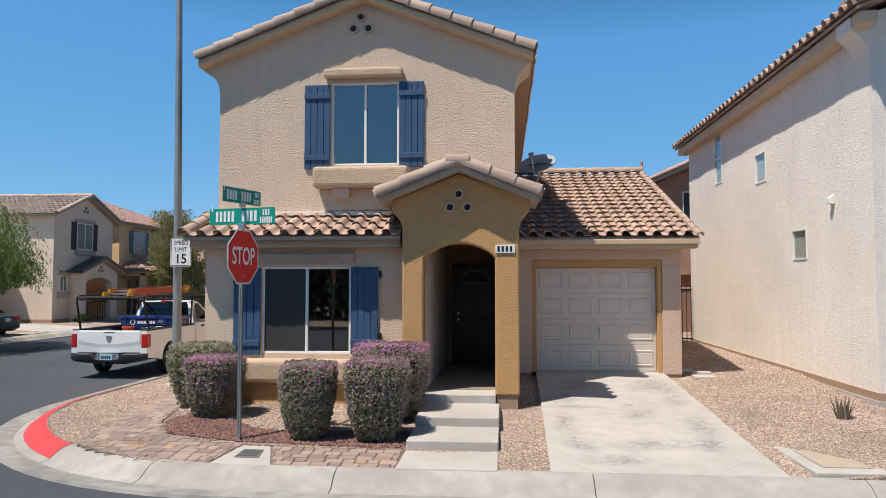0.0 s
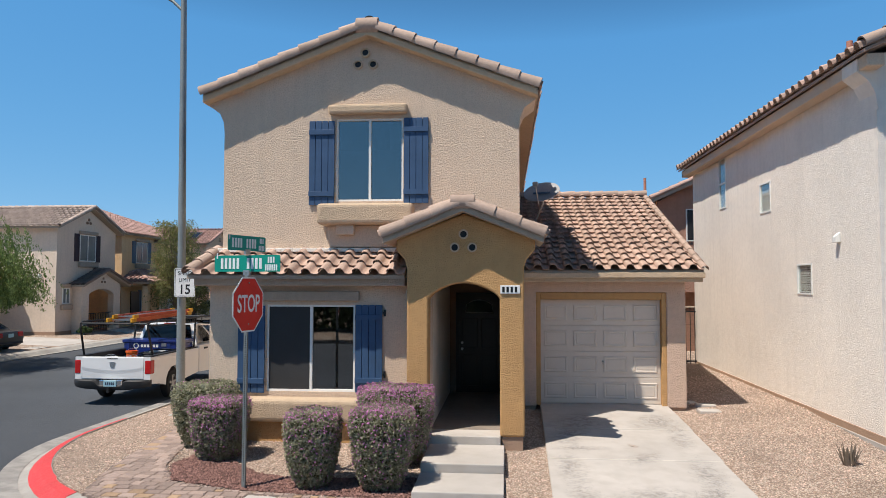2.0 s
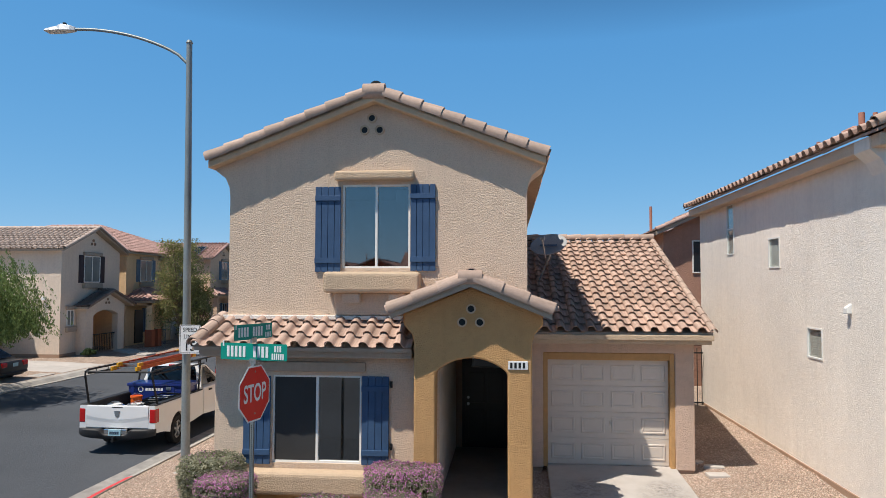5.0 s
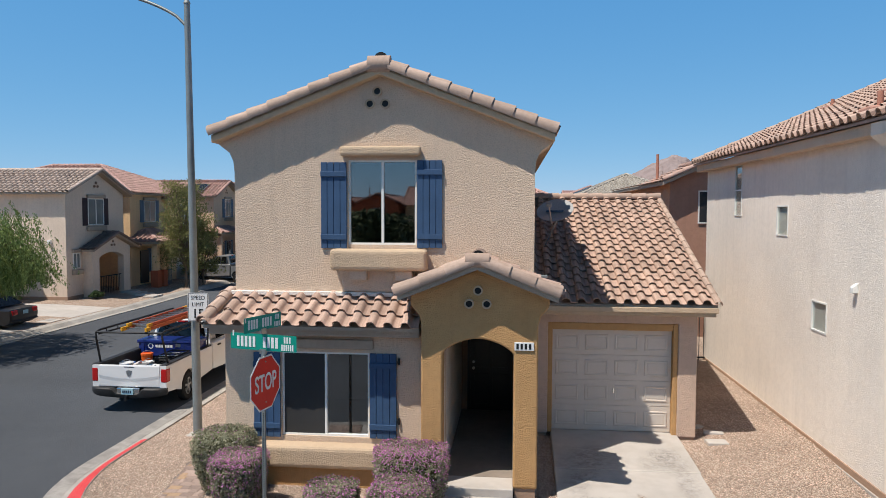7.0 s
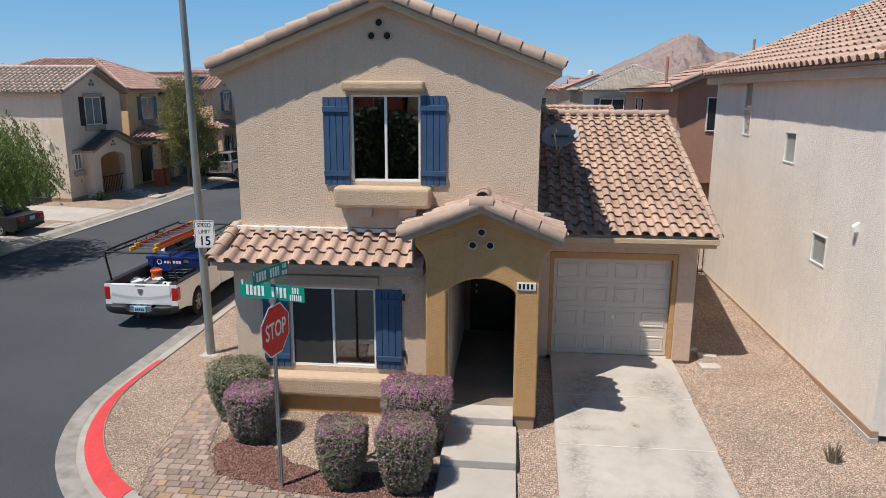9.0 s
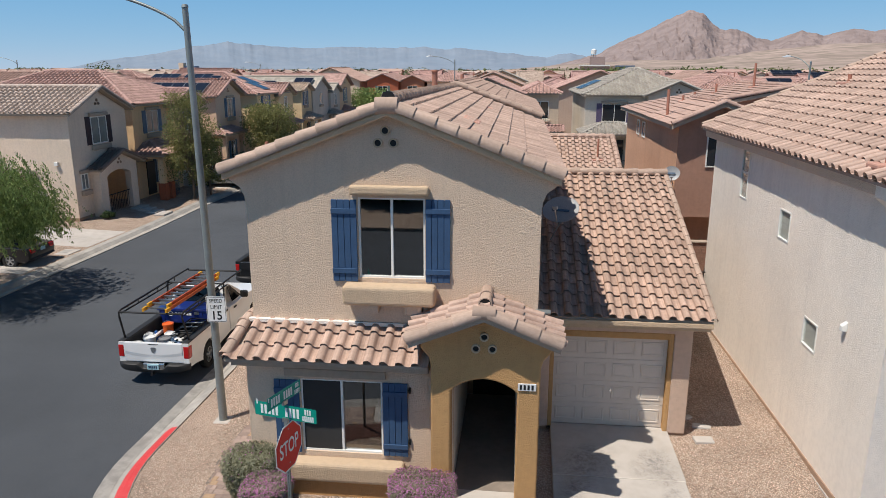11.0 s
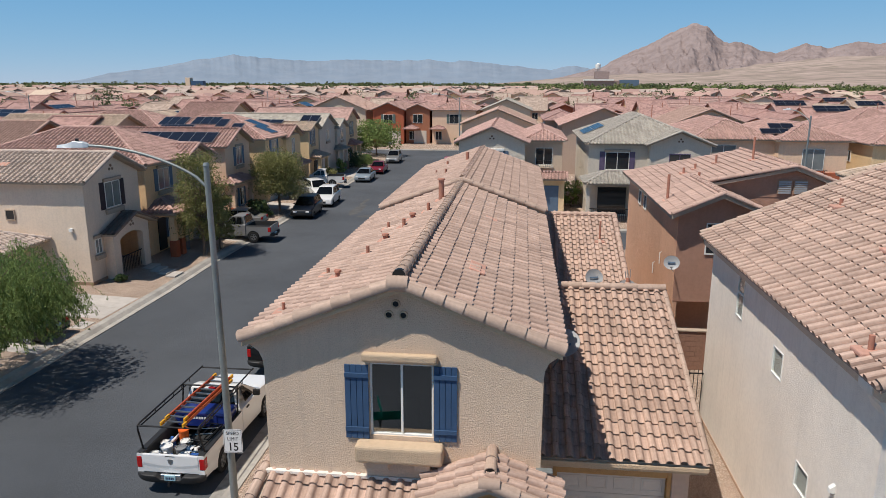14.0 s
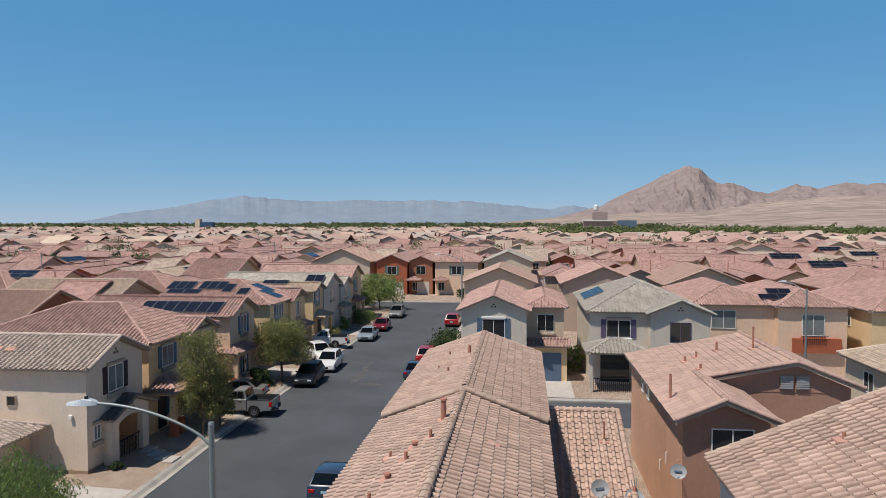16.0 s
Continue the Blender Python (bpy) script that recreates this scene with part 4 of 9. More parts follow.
def blotch(cx, cy, rx, ry, zf, seed, n=40):
    """An irregular thin stain lying on a slab."""
    bm = bmesh.new()
    vs = []
    for i in range(n):
        a = math.tau * i / n
        k = 1 + 0.35 * noise.noise((math.cos(a) * 1.6 + seed, math.sin(a) * 1.6, seed))
        x, y = cx + rx * k * math.cos(a), cy + ry * k * math.sin(a)
        vs.append(bm.verts.new((x, y, zf(y) + 0.004)))
    bm.faces.new(vs)
    return bm


# porch floor and entry steps
steps = thing("entry_steps", (-0.7, 10, -0.4), "pale concrete entry steps to the porch", "steps", kind="structure")
for x0, x1, y0, y1, z0, z1 in ((-1.34, -0.15, 11.50, 16.2, -0.4, 0.0), (-1.30, -0.09, 10.25, 11.495, -0.5, -0.13), (-1.30, -0.09, 9.28, 10.245, -0.6, -0.255), (-1.30, -0.09, 8.36, 9.275, -0.6, -0.375)):
    part("step", boxes((x0, x1, y0, y1, z0, z1)), "concrete", steps, bevel=0.015)
part("porch_floor", boxes((-1.335, -0.155, 12.02, 16.14, -0.01, 0.005)), "porch_floor", steps, "darker brown sheet on the inner porch floor")

# meter box lid and utility pads
meter = thing("meter_box", (-3.2, 8.85, -0.4), "concrete water meter box with a dark iron lid", "meter box")
bm = bmesh.new()
prism(bm, [(-3.62, 8.42, -0.392), (-2.83, 8.42, -0.392), (-3.10, 9.24, -0.360), (-3.50, 9.28, -0.360)], (0, 0, -0.15))
part("surround", bm, "concrete", meter, bevel=0.01)
bm = bmesh.new()
prism(bm, [(-3.40, 8.70, -0.372), (-3.08, 8.70, -0.372), (-3.13, 9.05, -0.360), (-3.40, 9.05, -0.360)], (0, 0, -0.03))
lid = part("lid", bm, "iron_grey", meter, "dark grey ribbed iron lid")
for k in range(7):
    y = 8.74 + 0.045 * k
    part("rib", boxes((-3.37, -3.13, y, y + 0.02, -0.375, -0.355 + 0.0005 * k)), "iron_grey", lid)
pad = thing("utility_pad", (4.3, 9.2, -0.35), "concrete utility pad with two vault lids", "utility pad")
zpad = -0.335
for x0, x1 in ((3.50, 4.42), (4.44, 6.6)):
    part("surround", boxes((x0, x1, 8.42, 9.80, -0.6, zpad)), "concrete", pad, bevel=0.015)
for x0, x1 in ((3.68, 4.22), (4.75, 6.2)):
    part("lid_rim", boxes((x0 - 0.014, x1 + 0.014, 8.645, 9.495, zpad - 0.02, zpad + 0.004)), "galvanised", pad)
    part("lid", boxes((x0, x1, 8.66, 9.48, zpad - 0.02, zpad + 0.008)), "stucco_trim", pad, "worn tan vault lid", bevel=0.008)

# left block: kerb that bends, yards behind it
LEFT = [(-26.0, 11.6), (-22.4, 13.0), (-20.3, 15.6), (-19.52, 19), (-19.52, 29), (-19.6, 36), (-19.85, 42), (-19.9, 60), (-20.0, 112)]
bm = bmesh.new()
rows = []
for k, (x, y) in enumerate(LEFT):
    rows.append([bm.verts.new((x - 0.7, y, -0.41)), bm.verts.new((x - 3.6, y + 0.5, -0.30)), bm.verts.new((-72, y, -0.28))])
for a, b in zip(rows[:-1], rows[1:]):
    for i in range(2):
        bm.faces.new((a[i], b[i], b[i + 1], a[i + 1]))
bmesh.ops.recalc_face_normals(bm, faces=bm.faces)
tagged(part("ground_left", bm, "gravel"), "tan gravel yards along the far side of the street", "gravel yard", kind="structure")
bm = bmesh.new()
rings = []
for k, (x, y) in enumerate(LEFT):
    rings.append([(x, y, -0.70), (x, y, -0.552), (x - 0.30, y, -0.57), (x - 0.5, y, -0.44), (x - 0.74, y, -0.40), (x - 0.74, y, -0.7)])
loft(bm, rings)
kerb_left = tagged(part("kerb_left", bm, "kerb_concrete"), "rolled concrete kerb on the far side of the street", "kerb", kind="structure")
# blocks across the cross street and at the end of the street
for k, (x0, x1, y0, y1) in enumerate(((-8.8, 95, 55.2, 110), (-75, 95, 120.6, 240), (-75, -30, -45, -10), (-20, 95, -45, -11))):
    tagged(part("ground_block", boxes((x0 + 0.7, x1, y0 + 0.7, y1, -0.8, -0.40)), "gravel"), "tan gravel yards of the next block", "gravel yard", kind="structure")
    tagged(part("kerb_block", boxes((x0, x1, y0, y0 + 0.72, -0.8, -0.42), (x0, x0 + 0.72, y0 + 0.72, y1, -0.8, -0.42)), "kerb_concrete", bevel=0.06), "concrete kerb round the next block", "kerb", kind="structure")
bm = bmesh.new()
for x, y, rx, ry, s in ((-15.2, 62.5, 0.5, 2.6, 1.0), (-13.6, 59.5, 1.1, 0.5, 2.0), (-15.5, 67, 0.25, 2.0, 4.0)):
    b2 = blotch(x, y, rx, ry, lambda q: ROAD_Z, s)
    me = bpy.data.meshes.new("tmp")
    b2.to_mesh(me)
    b2.free()
    bm.from_mesh(me)
tagged(part("road_patch", bm, "asphalt_patch"), "pale worn patches on the asphalt", "road patch", kind="structure")
# front walks and drives on the left side
for k, (y0, y1, x1) in enumerate(((30.6, 34.0, -20.42), (26.0, 28.5, -20.42), (48.0, 54.6, -20.62), (61, 64, -20.66), (72, 75, -20.7), (84, 87, -20.7))):
    dw = thing("driveway", (x1 - 3, (y0 + y1) / 2, -0.4), "pale concrete driveway beside a house", "driveway", kind="structure")
    ym = (y0 + y1) / 2
    for ya, yb in ((y0, ym - 0.01), (ym + 0.01, y1)):
        for xa, xb, za, zb in ((x1, x1 - 3.2, -0.395, -0.270), (x1 - 3.22, x1 - 6.4, -0.270, -0.262), (x1 - 6.42, x1 - 9.6, -0.262, -0.255)):
            slab("drive_slab", [(xa, ya, za), (xa, yb, za), (xb, yb, zb), (xb, ya, zb)], 0.2, "concrete", dw)
pm = thing("meter_box", (-20.9, 29.6, -0.4), "small concrete utility pad with a lid beside a driveway", "meter box")
part("surround", boxes((-21.4, -20.42, 29.1, 30.1, -0.6, -0.375)), "concrete", pm, bevel=0.01)
part("lid", boxes((-21.1, -20.7, 29.35, 29.85, -0.4, -0.368)), "gutter_concrete", pm, bevel=0.006)
for k in range(4):
    tagged(part("stepping_stone", boxes((-23.2 + 0.72 * k, -22.58 + 0.72 * k, 39.4 - 0.45 * k, 40.5 - 0.45 * k, -0.4, -0.22 - 0.03 * k)), "concrete", bevel=0.02), "flat grey concrete slab of a front walk", "paving slab", "front walk slabs")
for k, (x0, x1) in enumerate(((1.0, 3.7),)):
    tagged(part("driveway", boxes((x0, x1, 55.9, 63.5, -0.6, -0.38)), "concrete"), "pale concrete driveway beside a house", "driveway", kind="structure")

# ---- the corner house ----
house = thing("house", (-2.5, 19.0, -0.3), "two-storey tan stucco house with blue shutters, arched porch and garage", "house")
WX0, WX1, WY0, WY1 = -5.30, 0.19, 12.65, 26.0
EAVE_Z, SLOPE, APEX_X = 5.86, 0.385, -2.56
UW = (-3.17, -1.92, 3.97, 5.50)
LW = (-4.26, -2.68, 0.58, 2.09)
bm = bmesh.new()
half = (WX1 - WX0) / 2
wall_cells(bm, WX0, WX1, 2.6, EAVE_Z + 0.1, [UW], lambda u, d, z: (u, WY0 + d, z), 0.18)
prism(bm, [(WX0, WY0, EAVE_Z + 0.1), (WX1, WY0, EAVE_Z + 0.1), (APEX_X, WY0, EAVE_Z + 0.14 + SLOPE * half)], (0, 0.18, 0))
bmesh.ops.remove_doubles(bm, verts=bm.verts, dist=0.001)
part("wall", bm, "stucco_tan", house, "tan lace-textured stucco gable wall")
bm = bmesh.new()
wall_cells(bm, WX0, -1.34, -0.45, 2.62, [LW], lambda u, d, z: (u, 12.13 + d, z), 0.18)
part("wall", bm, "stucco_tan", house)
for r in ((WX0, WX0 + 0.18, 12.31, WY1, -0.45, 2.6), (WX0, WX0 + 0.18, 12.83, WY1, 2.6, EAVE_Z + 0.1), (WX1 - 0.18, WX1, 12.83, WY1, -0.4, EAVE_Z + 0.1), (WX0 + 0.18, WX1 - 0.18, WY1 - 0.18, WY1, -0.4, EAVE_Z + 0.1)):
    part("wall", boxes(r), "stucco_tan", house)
# flared corners where the wall meets the eave
for x, s in ((WX0, -1), (WX1, 1)):
    bm = bmesh.new()
    prof = [(x, 5.30), (x + s * 0.02, 5.48), (x + s * 0.09, 5.64), (x + s * 0.30, 5.80), (x + s * 0.30, 5.98), (x - s * 0.05, 6.02), (x - s * 0.05, 5.3)]
    prism(bm, [(px, 12.648, pz) for px, pz in prof], (0, 0.9 if s > 0 else 0.5, 0))
    part("eave_return", bm, "stucco_tan", house)
# interior in near-black colour, so the rooms look unlit through the glass
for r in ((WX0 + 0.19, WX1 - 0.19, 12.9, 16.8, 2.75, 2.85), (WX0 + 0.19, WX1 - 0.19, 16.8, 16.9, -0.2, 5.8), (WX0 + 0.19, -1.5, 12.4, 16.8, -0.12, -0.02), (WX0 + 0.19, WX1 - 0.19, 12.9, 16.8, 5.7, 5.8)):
    part("interior", boxes(r), "room_dark", house, "plain interior coloured near-black to look unlit")

# windows of the front
def big_window(name, rect, y, label):
    x0, x1, z0, z1 = rect
    b = 0.035
    xm = (x0 + x1) / 2
    bm = wall_cells(bmesh.new(), x0, x1, z0, z1, [(x0 + b, x1 - b, z0 + b, z1 - b)], lambda u, d, z: (u, y - 0.02 + d, z), 0.08)
    win = part("window", bm, "white_vinyl", house, label)
    part("mullion", boxes((xm - 0.022, xm + 0.022, y - 0.012, y + 0.05, z0 + b, z1 - b)), "white_vinyl", win, bevel=0.004)
    for k, (a, c) in enumerate(((x0 + b, xm - 0.022), (xm + 0.022, x1 - b))):
        yy = y + 0.012 + 0.018 * k
        g = part("pane", boxes((a, c, yy, yy + 0.006, z0 + b, z1 - b)), "window_glass", win, "thin sliding window glass")
        g.visible_shadow = False
    return win


wu = big_window("window", UW, 12.70, "white vinyl sliding window with blank glass")
wl_ = big_window("window", LW, 12.18, "white vinyl sliding window with an insect screen")
part("insect_screen", boxes((LW[0] + 0.035, (LW[0] + LW[1]) / 2 - 0.02, 12.170, 12.174, LW[2] + 0.03, LW[3] - 0.03)), "screen_mesh", wl_, "dark woven insect screen")
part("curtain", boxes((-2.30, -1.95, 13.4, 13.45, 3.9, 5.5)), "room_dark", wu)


def shutter(x0, x1, z0, z1, y, n=4):
    sh = part("shutter", boxes((x0 + 0.01, x1 - 0.01, y - 0.012, y, z0 + 0.02, z1 - 0.02)), "shutter_blue", house, "blue painted board-and-batten shutter")
    w = (x1 - x0) / n
    for k in range(n):
        part("board", boxes((x0 + w * k + 0.004, x0 + w * (k + 1) - 0.004, y - 0.042, y - 0.012, z0, z1)), "shutter_blue", sh, bevel=0.005)
    for zz in (z0 + 0.16, z1 - 0.26):
        part("batten", boxes((x0 + 0.002, x1 - 0.002, y - 0.068, y - 0.042, zz, zz + 0.095)), "shutter_blue", sh, bevel=0.005)


shutter(-3.67, -3.19, 3.90, 5.46, 12.65)
shutter(-1.91, -1.45, 3.92, 5.49, 12.65)
shutter(-4.77, -4.28, 0.55, 2.07, 12.13)
shutter(-2.67, -2.19, 0.58, 2.09, 12.13)
for zz in (1.90, 0.84):
    part("shutter_hook", boxes((-2.17, -2.135, 12.09, 12.13, zz, zz + 0.11), (-2.175, -2.15, 12.07, 12.10, zz + 0.03, zz + 0.07)), "black_iron", house)
# stucco hood, sills, brackets
part("window_hood", boxes((-3.30, -1.83, 12.49, 12.65, 5.56, 5.74)), "stucco_sill", house, "rough sunlit stucco hood", bevel=0.05, segments=3)
part("window_sill", boxes((-3.44, -1.70, 12.29, 12.65, 3.52, 3.90)), "stucco_sill", house, "thick rounded stucco sill", bevel=0.07, segments=3)
for x0, x1 in ((-3.10, -2.78), (-2.28, -1.96)):
    part("bracket", boxes((x0, x1, 12.40, 12.65, 3.34, 3.52)), "stucco_tan", house, bevel=0.02)
part("corbel", prism(bmesh.new(), [(-3.24, 12.648, 3.12), (-1.90, 12.648, 3.12), (-1.84, 12.648, 3.52), (-3.30, 12.648, 3.52)], (0, -0.09, 0)), "stucco_tan", house, bevel=0.02)
part("window_sill", boxes((-4.72, -2.25, 11.78, 12.13, 0.10, 0.50)), "stucco_sill", house, "thick rounded stucco sill", bevel=0.08, segments=3)
part("wall_base", boxes((-4.62, -2.35, 11.90, 12.13, -0.45, 0.10)), "stucco_ochre", house, "ochre painted base under the window")
part("band", boxes((-4.55, -2.60, 12.05, 12.13, 2.16, 2.33)), "stucco_trim", house, bevel=0.02)
part("eave_fascia", boxes((-5.48, -1.76, 11.84, 12.14, 2.42, 2.56)), "stucco_trim", house, "grey-brown stucco fascia", bevel=0.02)
# three clay vent pipes in the gable
for x, z in ((-2.63, 6.72), (-2.765, 6.50), (-2.485, 6.50)):
    bm = bmesh.new()
    ring(bm, (x, 12.655, z), (0, -1, 0), 0.088, 0.060, 0.055)
    v = part("gable_vent", bm, "stucco_sill", house, "round clay vent pipe")
    # black disc in place of the shade inside the pipe
    bm = bmesh.new()
    tube(bm, (x, 12.64, z), (x, 12.648, z), 0.064, seg=16)
    part("vent_hole", bm, "sign_black", v)

# main roof
RX0, RX1, RY0, RY1 = -5.64, 0.52, 12.43, 26.05
planes, ra, rb = gable_planes(RX0, RX1, RY0, RY1, 5.94, SLOPE, "y")
main_roof = deck("roof", planes, "stucco_sill", house, thick=0.13, label="low gable roof of pinkish clay tiles")
part("rake_board", prism(bmesh.new(), [(RX0, RY0 - 0.012, 5.93), (RX0, RY0 - 0.012, 5.80), (APEX_X, RY0 - 0.012, 6.985), (RX1, RY0 - 0.012, 5.80), (RX1, RY0 - 0.012, 5.93), (APEX_X, RY0 - 0.012, 7.115)], (0, 0.26, 0)), "stucco_rake", house, "ochre stucco rake moulding", bevel=0.02)
lay_tiles(main_roof, planes[1], 150, near=(0.5, 12.3, 6), skip=lambda p: p.x < APEX_X + 0.05)
lay_tiles(main_roof, planes[0], 150, near=(-5, 12.3, 6), skip=lambda p: p.x > APEX_X - 0.05)
lay_caps(main_roof, (APEX_X, 12.62, ra[2] + 0.15), (APEX_X, 26.0, ra[2] + 0.09), scale=1.08)
for x in (RX0, RX1):
    s = 1 if x > APEX_X else -1
    lay_caps(main_roof, (x + 0.03 * s, RY0 + 0.05, 5.975), (APEX_X + 0.10 * s, RY0 + 0.05, ra[2] + 0.02), scale=1.3)
bm = bmesh.new()
tube(bm, (APEX_X - 0.2, RY0 + 0.05, ra[2] + 0.035), (APEX_X + 0.2, RY0 + 0.05, ra[2] + 0.035), 0.155, seg=14)
part("apex_tile", bm, "tile_cap", main_roof, smooth=True)
# black plug: the shade inside the open ridge barrel, as colour
bm = bmesh.new()
tube(bm, (APEX_X, 12.60, ra[2] + 0.16), (APEX_X, 12.70, ra[2] + 0.16), 0.125, seg=14)
part("ridge_end", bm, "sign_black", main_roof, "black plug for the shade in the open ridge end")
# two newer pink tiles on the right slope
for x, y in ((-1.25, 15.65), (-1.25, 15.25), (-1.20, 21.4)):
    m = Matrix.Translation((x, y, 5.94 + SLOPE * (RX1 - x) + 0.128)) @ Matrix.Rotation(math.atan(SLOPE), 4, "Y")
    bm = bmesh.new()
    box(bm, -0.19, 0.19, -0.15, 0.15, -0.05, 0.010, m=m)
    part("patch_tile", bm, "tile_patch", main_roof, "newer pink roof tile", bevel=0.02)
# vent pipes on the left slope
def roof_z(x):
    return 5.93 + SLOPE * min(x - RX0, RX1 - x)


for x, y, h, r in ((-5.1, 13.4, 0.28, 0.035), (-4.4, 15.1, 0.22, 0.06), (-4.85, 15.9, 0.26, 0.04), (-4.1, 16.9, 0.3, 0.045), (-3.9, 18.2, 0.22, 0.07), (-4.2, 20.2, 0.3, 0.04), (-3.6, 19.4, 0.34, 0.05), (-3.5, 20.4, 0.24, 0.075), (-3.1, 20.9, 0.36, 0.05), (-2.9, 22.6, 0.75, 0.09)):
    p = thing("vent_pipe", (x, y, roof_z(x)), "terracotta coloured vent pipe on the clay roof", "vent pipe", "roof vents")
    bm = bmesh.new()
    tube(bm, (x, y, roof_z(x) - 0.05), (x, y, roof_z(x) + h), r, seg=12)
    if r > 0.055:
        tube(bm, (x, y, roof_z(x) + h), (x, y, roof_z(x) + h + 0.05), r * 1.45, r * 1.3, seg=12)
    part("pipe", bm, "pipe_rust", p, smooth=True)
    part("flashing", boxes((x - 0.2, x + 0.2, y - 0.22, y + 0.22, roof_z(x) + 0.02, roof_z(x) + 0.10)), "tile_patch", p, bevel=0.03)

# skirt roof over the ground-floor window
SK = [(-5.56, 11.74, 2.60), (-1.76, 11.74, 2.60), (-1.76, 12.64, 3.00), (-5.30, 12.64, 3.00)]
skirt = deck("skirt_roof", [SK], "stucco_trim", house, thick=0.06, label="narrow skirt roof of clay tiles")
lay_tiles(skirt, SK, 60, "tile_umber", "tile_umber")
lay_caps(skirt, (-5.54, 11.72, 2.66), (-5.42, 12.7, 3.08), scale=0.95)
lay_caps(skirt, (-5.46, 12.5, 3.02), (-5.44, 13.2, 3.06), scale=0.9)
part("flashing", boxes((-5.36, -2.0, 12.55, 12.648, 3.035, 3.11)), "stucco_cream", house, "pale tan flashing strip", bevel=0.01)

# arched porch
PX0, PX1, PY = -1.70, 0.24, 11.62
AX0, AX1, AZ, ATOP = -1.34, -0.16, 2.22, 2.47
bm = bmesh.new()
arc = []
for i in range(17):
    t = i / 16
    arc.append((AX0 + (AX1 - AX0) * t, AZ + (ATOP - AZ) * math.sin(math.pi * t) ** 0.75))
pr, pl, pz = 3.16, 3.16, 3.72
outer = [(PX0, -0.03), (PX0, 2.72), (PX0 - 0.04, 2.86), (PX0 - 0.18, 3.02), (PX0 - 0.18, 3.20), (-0.755, 3.63), (PX1 + 0.18, 3.20), (PX1 + 0.18, 3.02), (PX1 + 0.04, 2.86), (PX1, 2.72), (PX1, -0.03)]
left = [(PX0, PY, -0.03), (AX0, PY, -0.03), (AX0, PY, AZ), (PX0, PY, AZ)]
prism(bm, left, (0, 0.40, 0))
prism(bm, [(AX1, PY, -0.03), (PX1, PY, -0.03), (PX1, PY, AZ), (AX1, PY, AZ)], (0, 0.40, 0))
head = [(PX0, PY, AZ)] + [(x, PY, z) for x, z in arc] + [(PX1, PY, AZ)] + [(x, PY, z) for x, z in outer[::-1][1:-1]]
prism(bm, head, (0, 0.40, 0))
bmesh.ops.remove_doubles(bm, verts=bm.verts, dist=0.0005)
inner = [f for f in bm.faces if abs(f.normal.z) > 0.9 and abs(f.calc_center_median().z - AZ) < 0.001]
bmesh.ops.delete(bm, geom=inner, context="FACES_ONLY")
porch = part("porch", bm, "stucco_ochre", house, "ochre stucco porch with a low arch", bevel=0.035, segments=3)
for xa, xb in ((AX1 + 0.03, PX1 - 0.03), (PX0 + 0.03, AX0 - 0.03)):
    part("pillar_base", boxes((xa, xb, PY + 0.03, PY + 0.36, -0.45, -0.03)), "stucco_base", house)
# bounced light and shade put into colour: paler side walls, browner back wall
for r in ((AX0 - 0.2, AX0 - 0.002, 11.96, 16.2, -0.3, 2.9), (AX0 - 0.2, 0.19, 16.2, 16.35, -0.3, 2.9), (AX1, AX1 + 0.15, 12.02, 16.2, -0.4, 2.9)):
    part("wall", boxes(r), "stucco_cream" if r[3] - r[2] > 1 else "stucco_base", house, "stucco porch wall, pale at the sides and brown at the back")
part("porch_ceiling", boxes((AX0 - 0.2, AX1 + 0.1, 12.02, 16.2, 2.62, 2.7)), "stucco_ochre", house)
pplanes, pa, pb = gable_planes(-2.06, 0.55, 11.34, 12.66, 3.22, 0.40, "y")
deck("porch_roof", pplanes, "stucco_trim", porch, thick=0.10, label="small gable roof of clay tiles")
for k, p in enumerate(pplanes):
    lay_tiles(house, p, 40, skip=lambda q: abs(q.x + 0.755) < 0.03)
lay_caps(house, (-0.755, 11.70, pa[2] + 0.10), (-0.755, 12.62, pa[2] + 0.08), scale=0.98)
for x in (-2.06, 0.55):
    s = 1 if x > -0.755 else -1
    lay_caps(house, (x + 0.02 * s, 11.40, 3.26), (-0.755 + 0.1 * s, 11.40, pa[2] + 0.02), scale=1.2)
bm = bmesh.new()
tube(bm, (-0.95, 11.40, pa[2] + 0.045), (-0.56, 11.40, pa[2] + 0.045), 0.125, seg=14)
part("apex_tile", bm, "tile_cap", porch, smooth=True)
# the dark of the porch ridge's open end, again a black plug
bm = bmesh.new()
tube(bm, (-0.755, 11.71, pa[2] + 0.11), (-0.755, 11.80, pa[2] + 0.11), 0.098, seg=14)
part("ridge_end", bm, "sign_black", porch)
part("roof_flashing", boxes((0.10, 0.42, 12.5, 12.66, 3.42, 3.46)), "galvanised", house, bevel=0.005)
for x, z in ((-0.755, 3.28), (-0.90, 3.06), (-0.61, 3.06)):
    bm = bmesh.new()
    ring(bm, (x, 11.625, z), (0, -1, 0), 0.080, 0.055, 0.055)
    v = part("gable_vent", bm, "stucco_sill", porch, "round clay vent pipe")
    # the pipe's shaded inside drawn as a black disc
    bm = bmesh.new()
    tube(bm, (x, 11.61, z), (x, 11.618, z), 0.060, seg=16)
    part("vent_hole", bm, "sign_black", v)
# house number plaque: plain bars
plaque = thing("number_plaque", (0.01, 11.6, 2.30), "white ceramic house number plaque on the porch", "number plaque")
part("plate", boxes((-0.15, 0.17, 11.598, 11.618, 2.30, 2.435)), "sign_white", plaque, bevel=0.004)
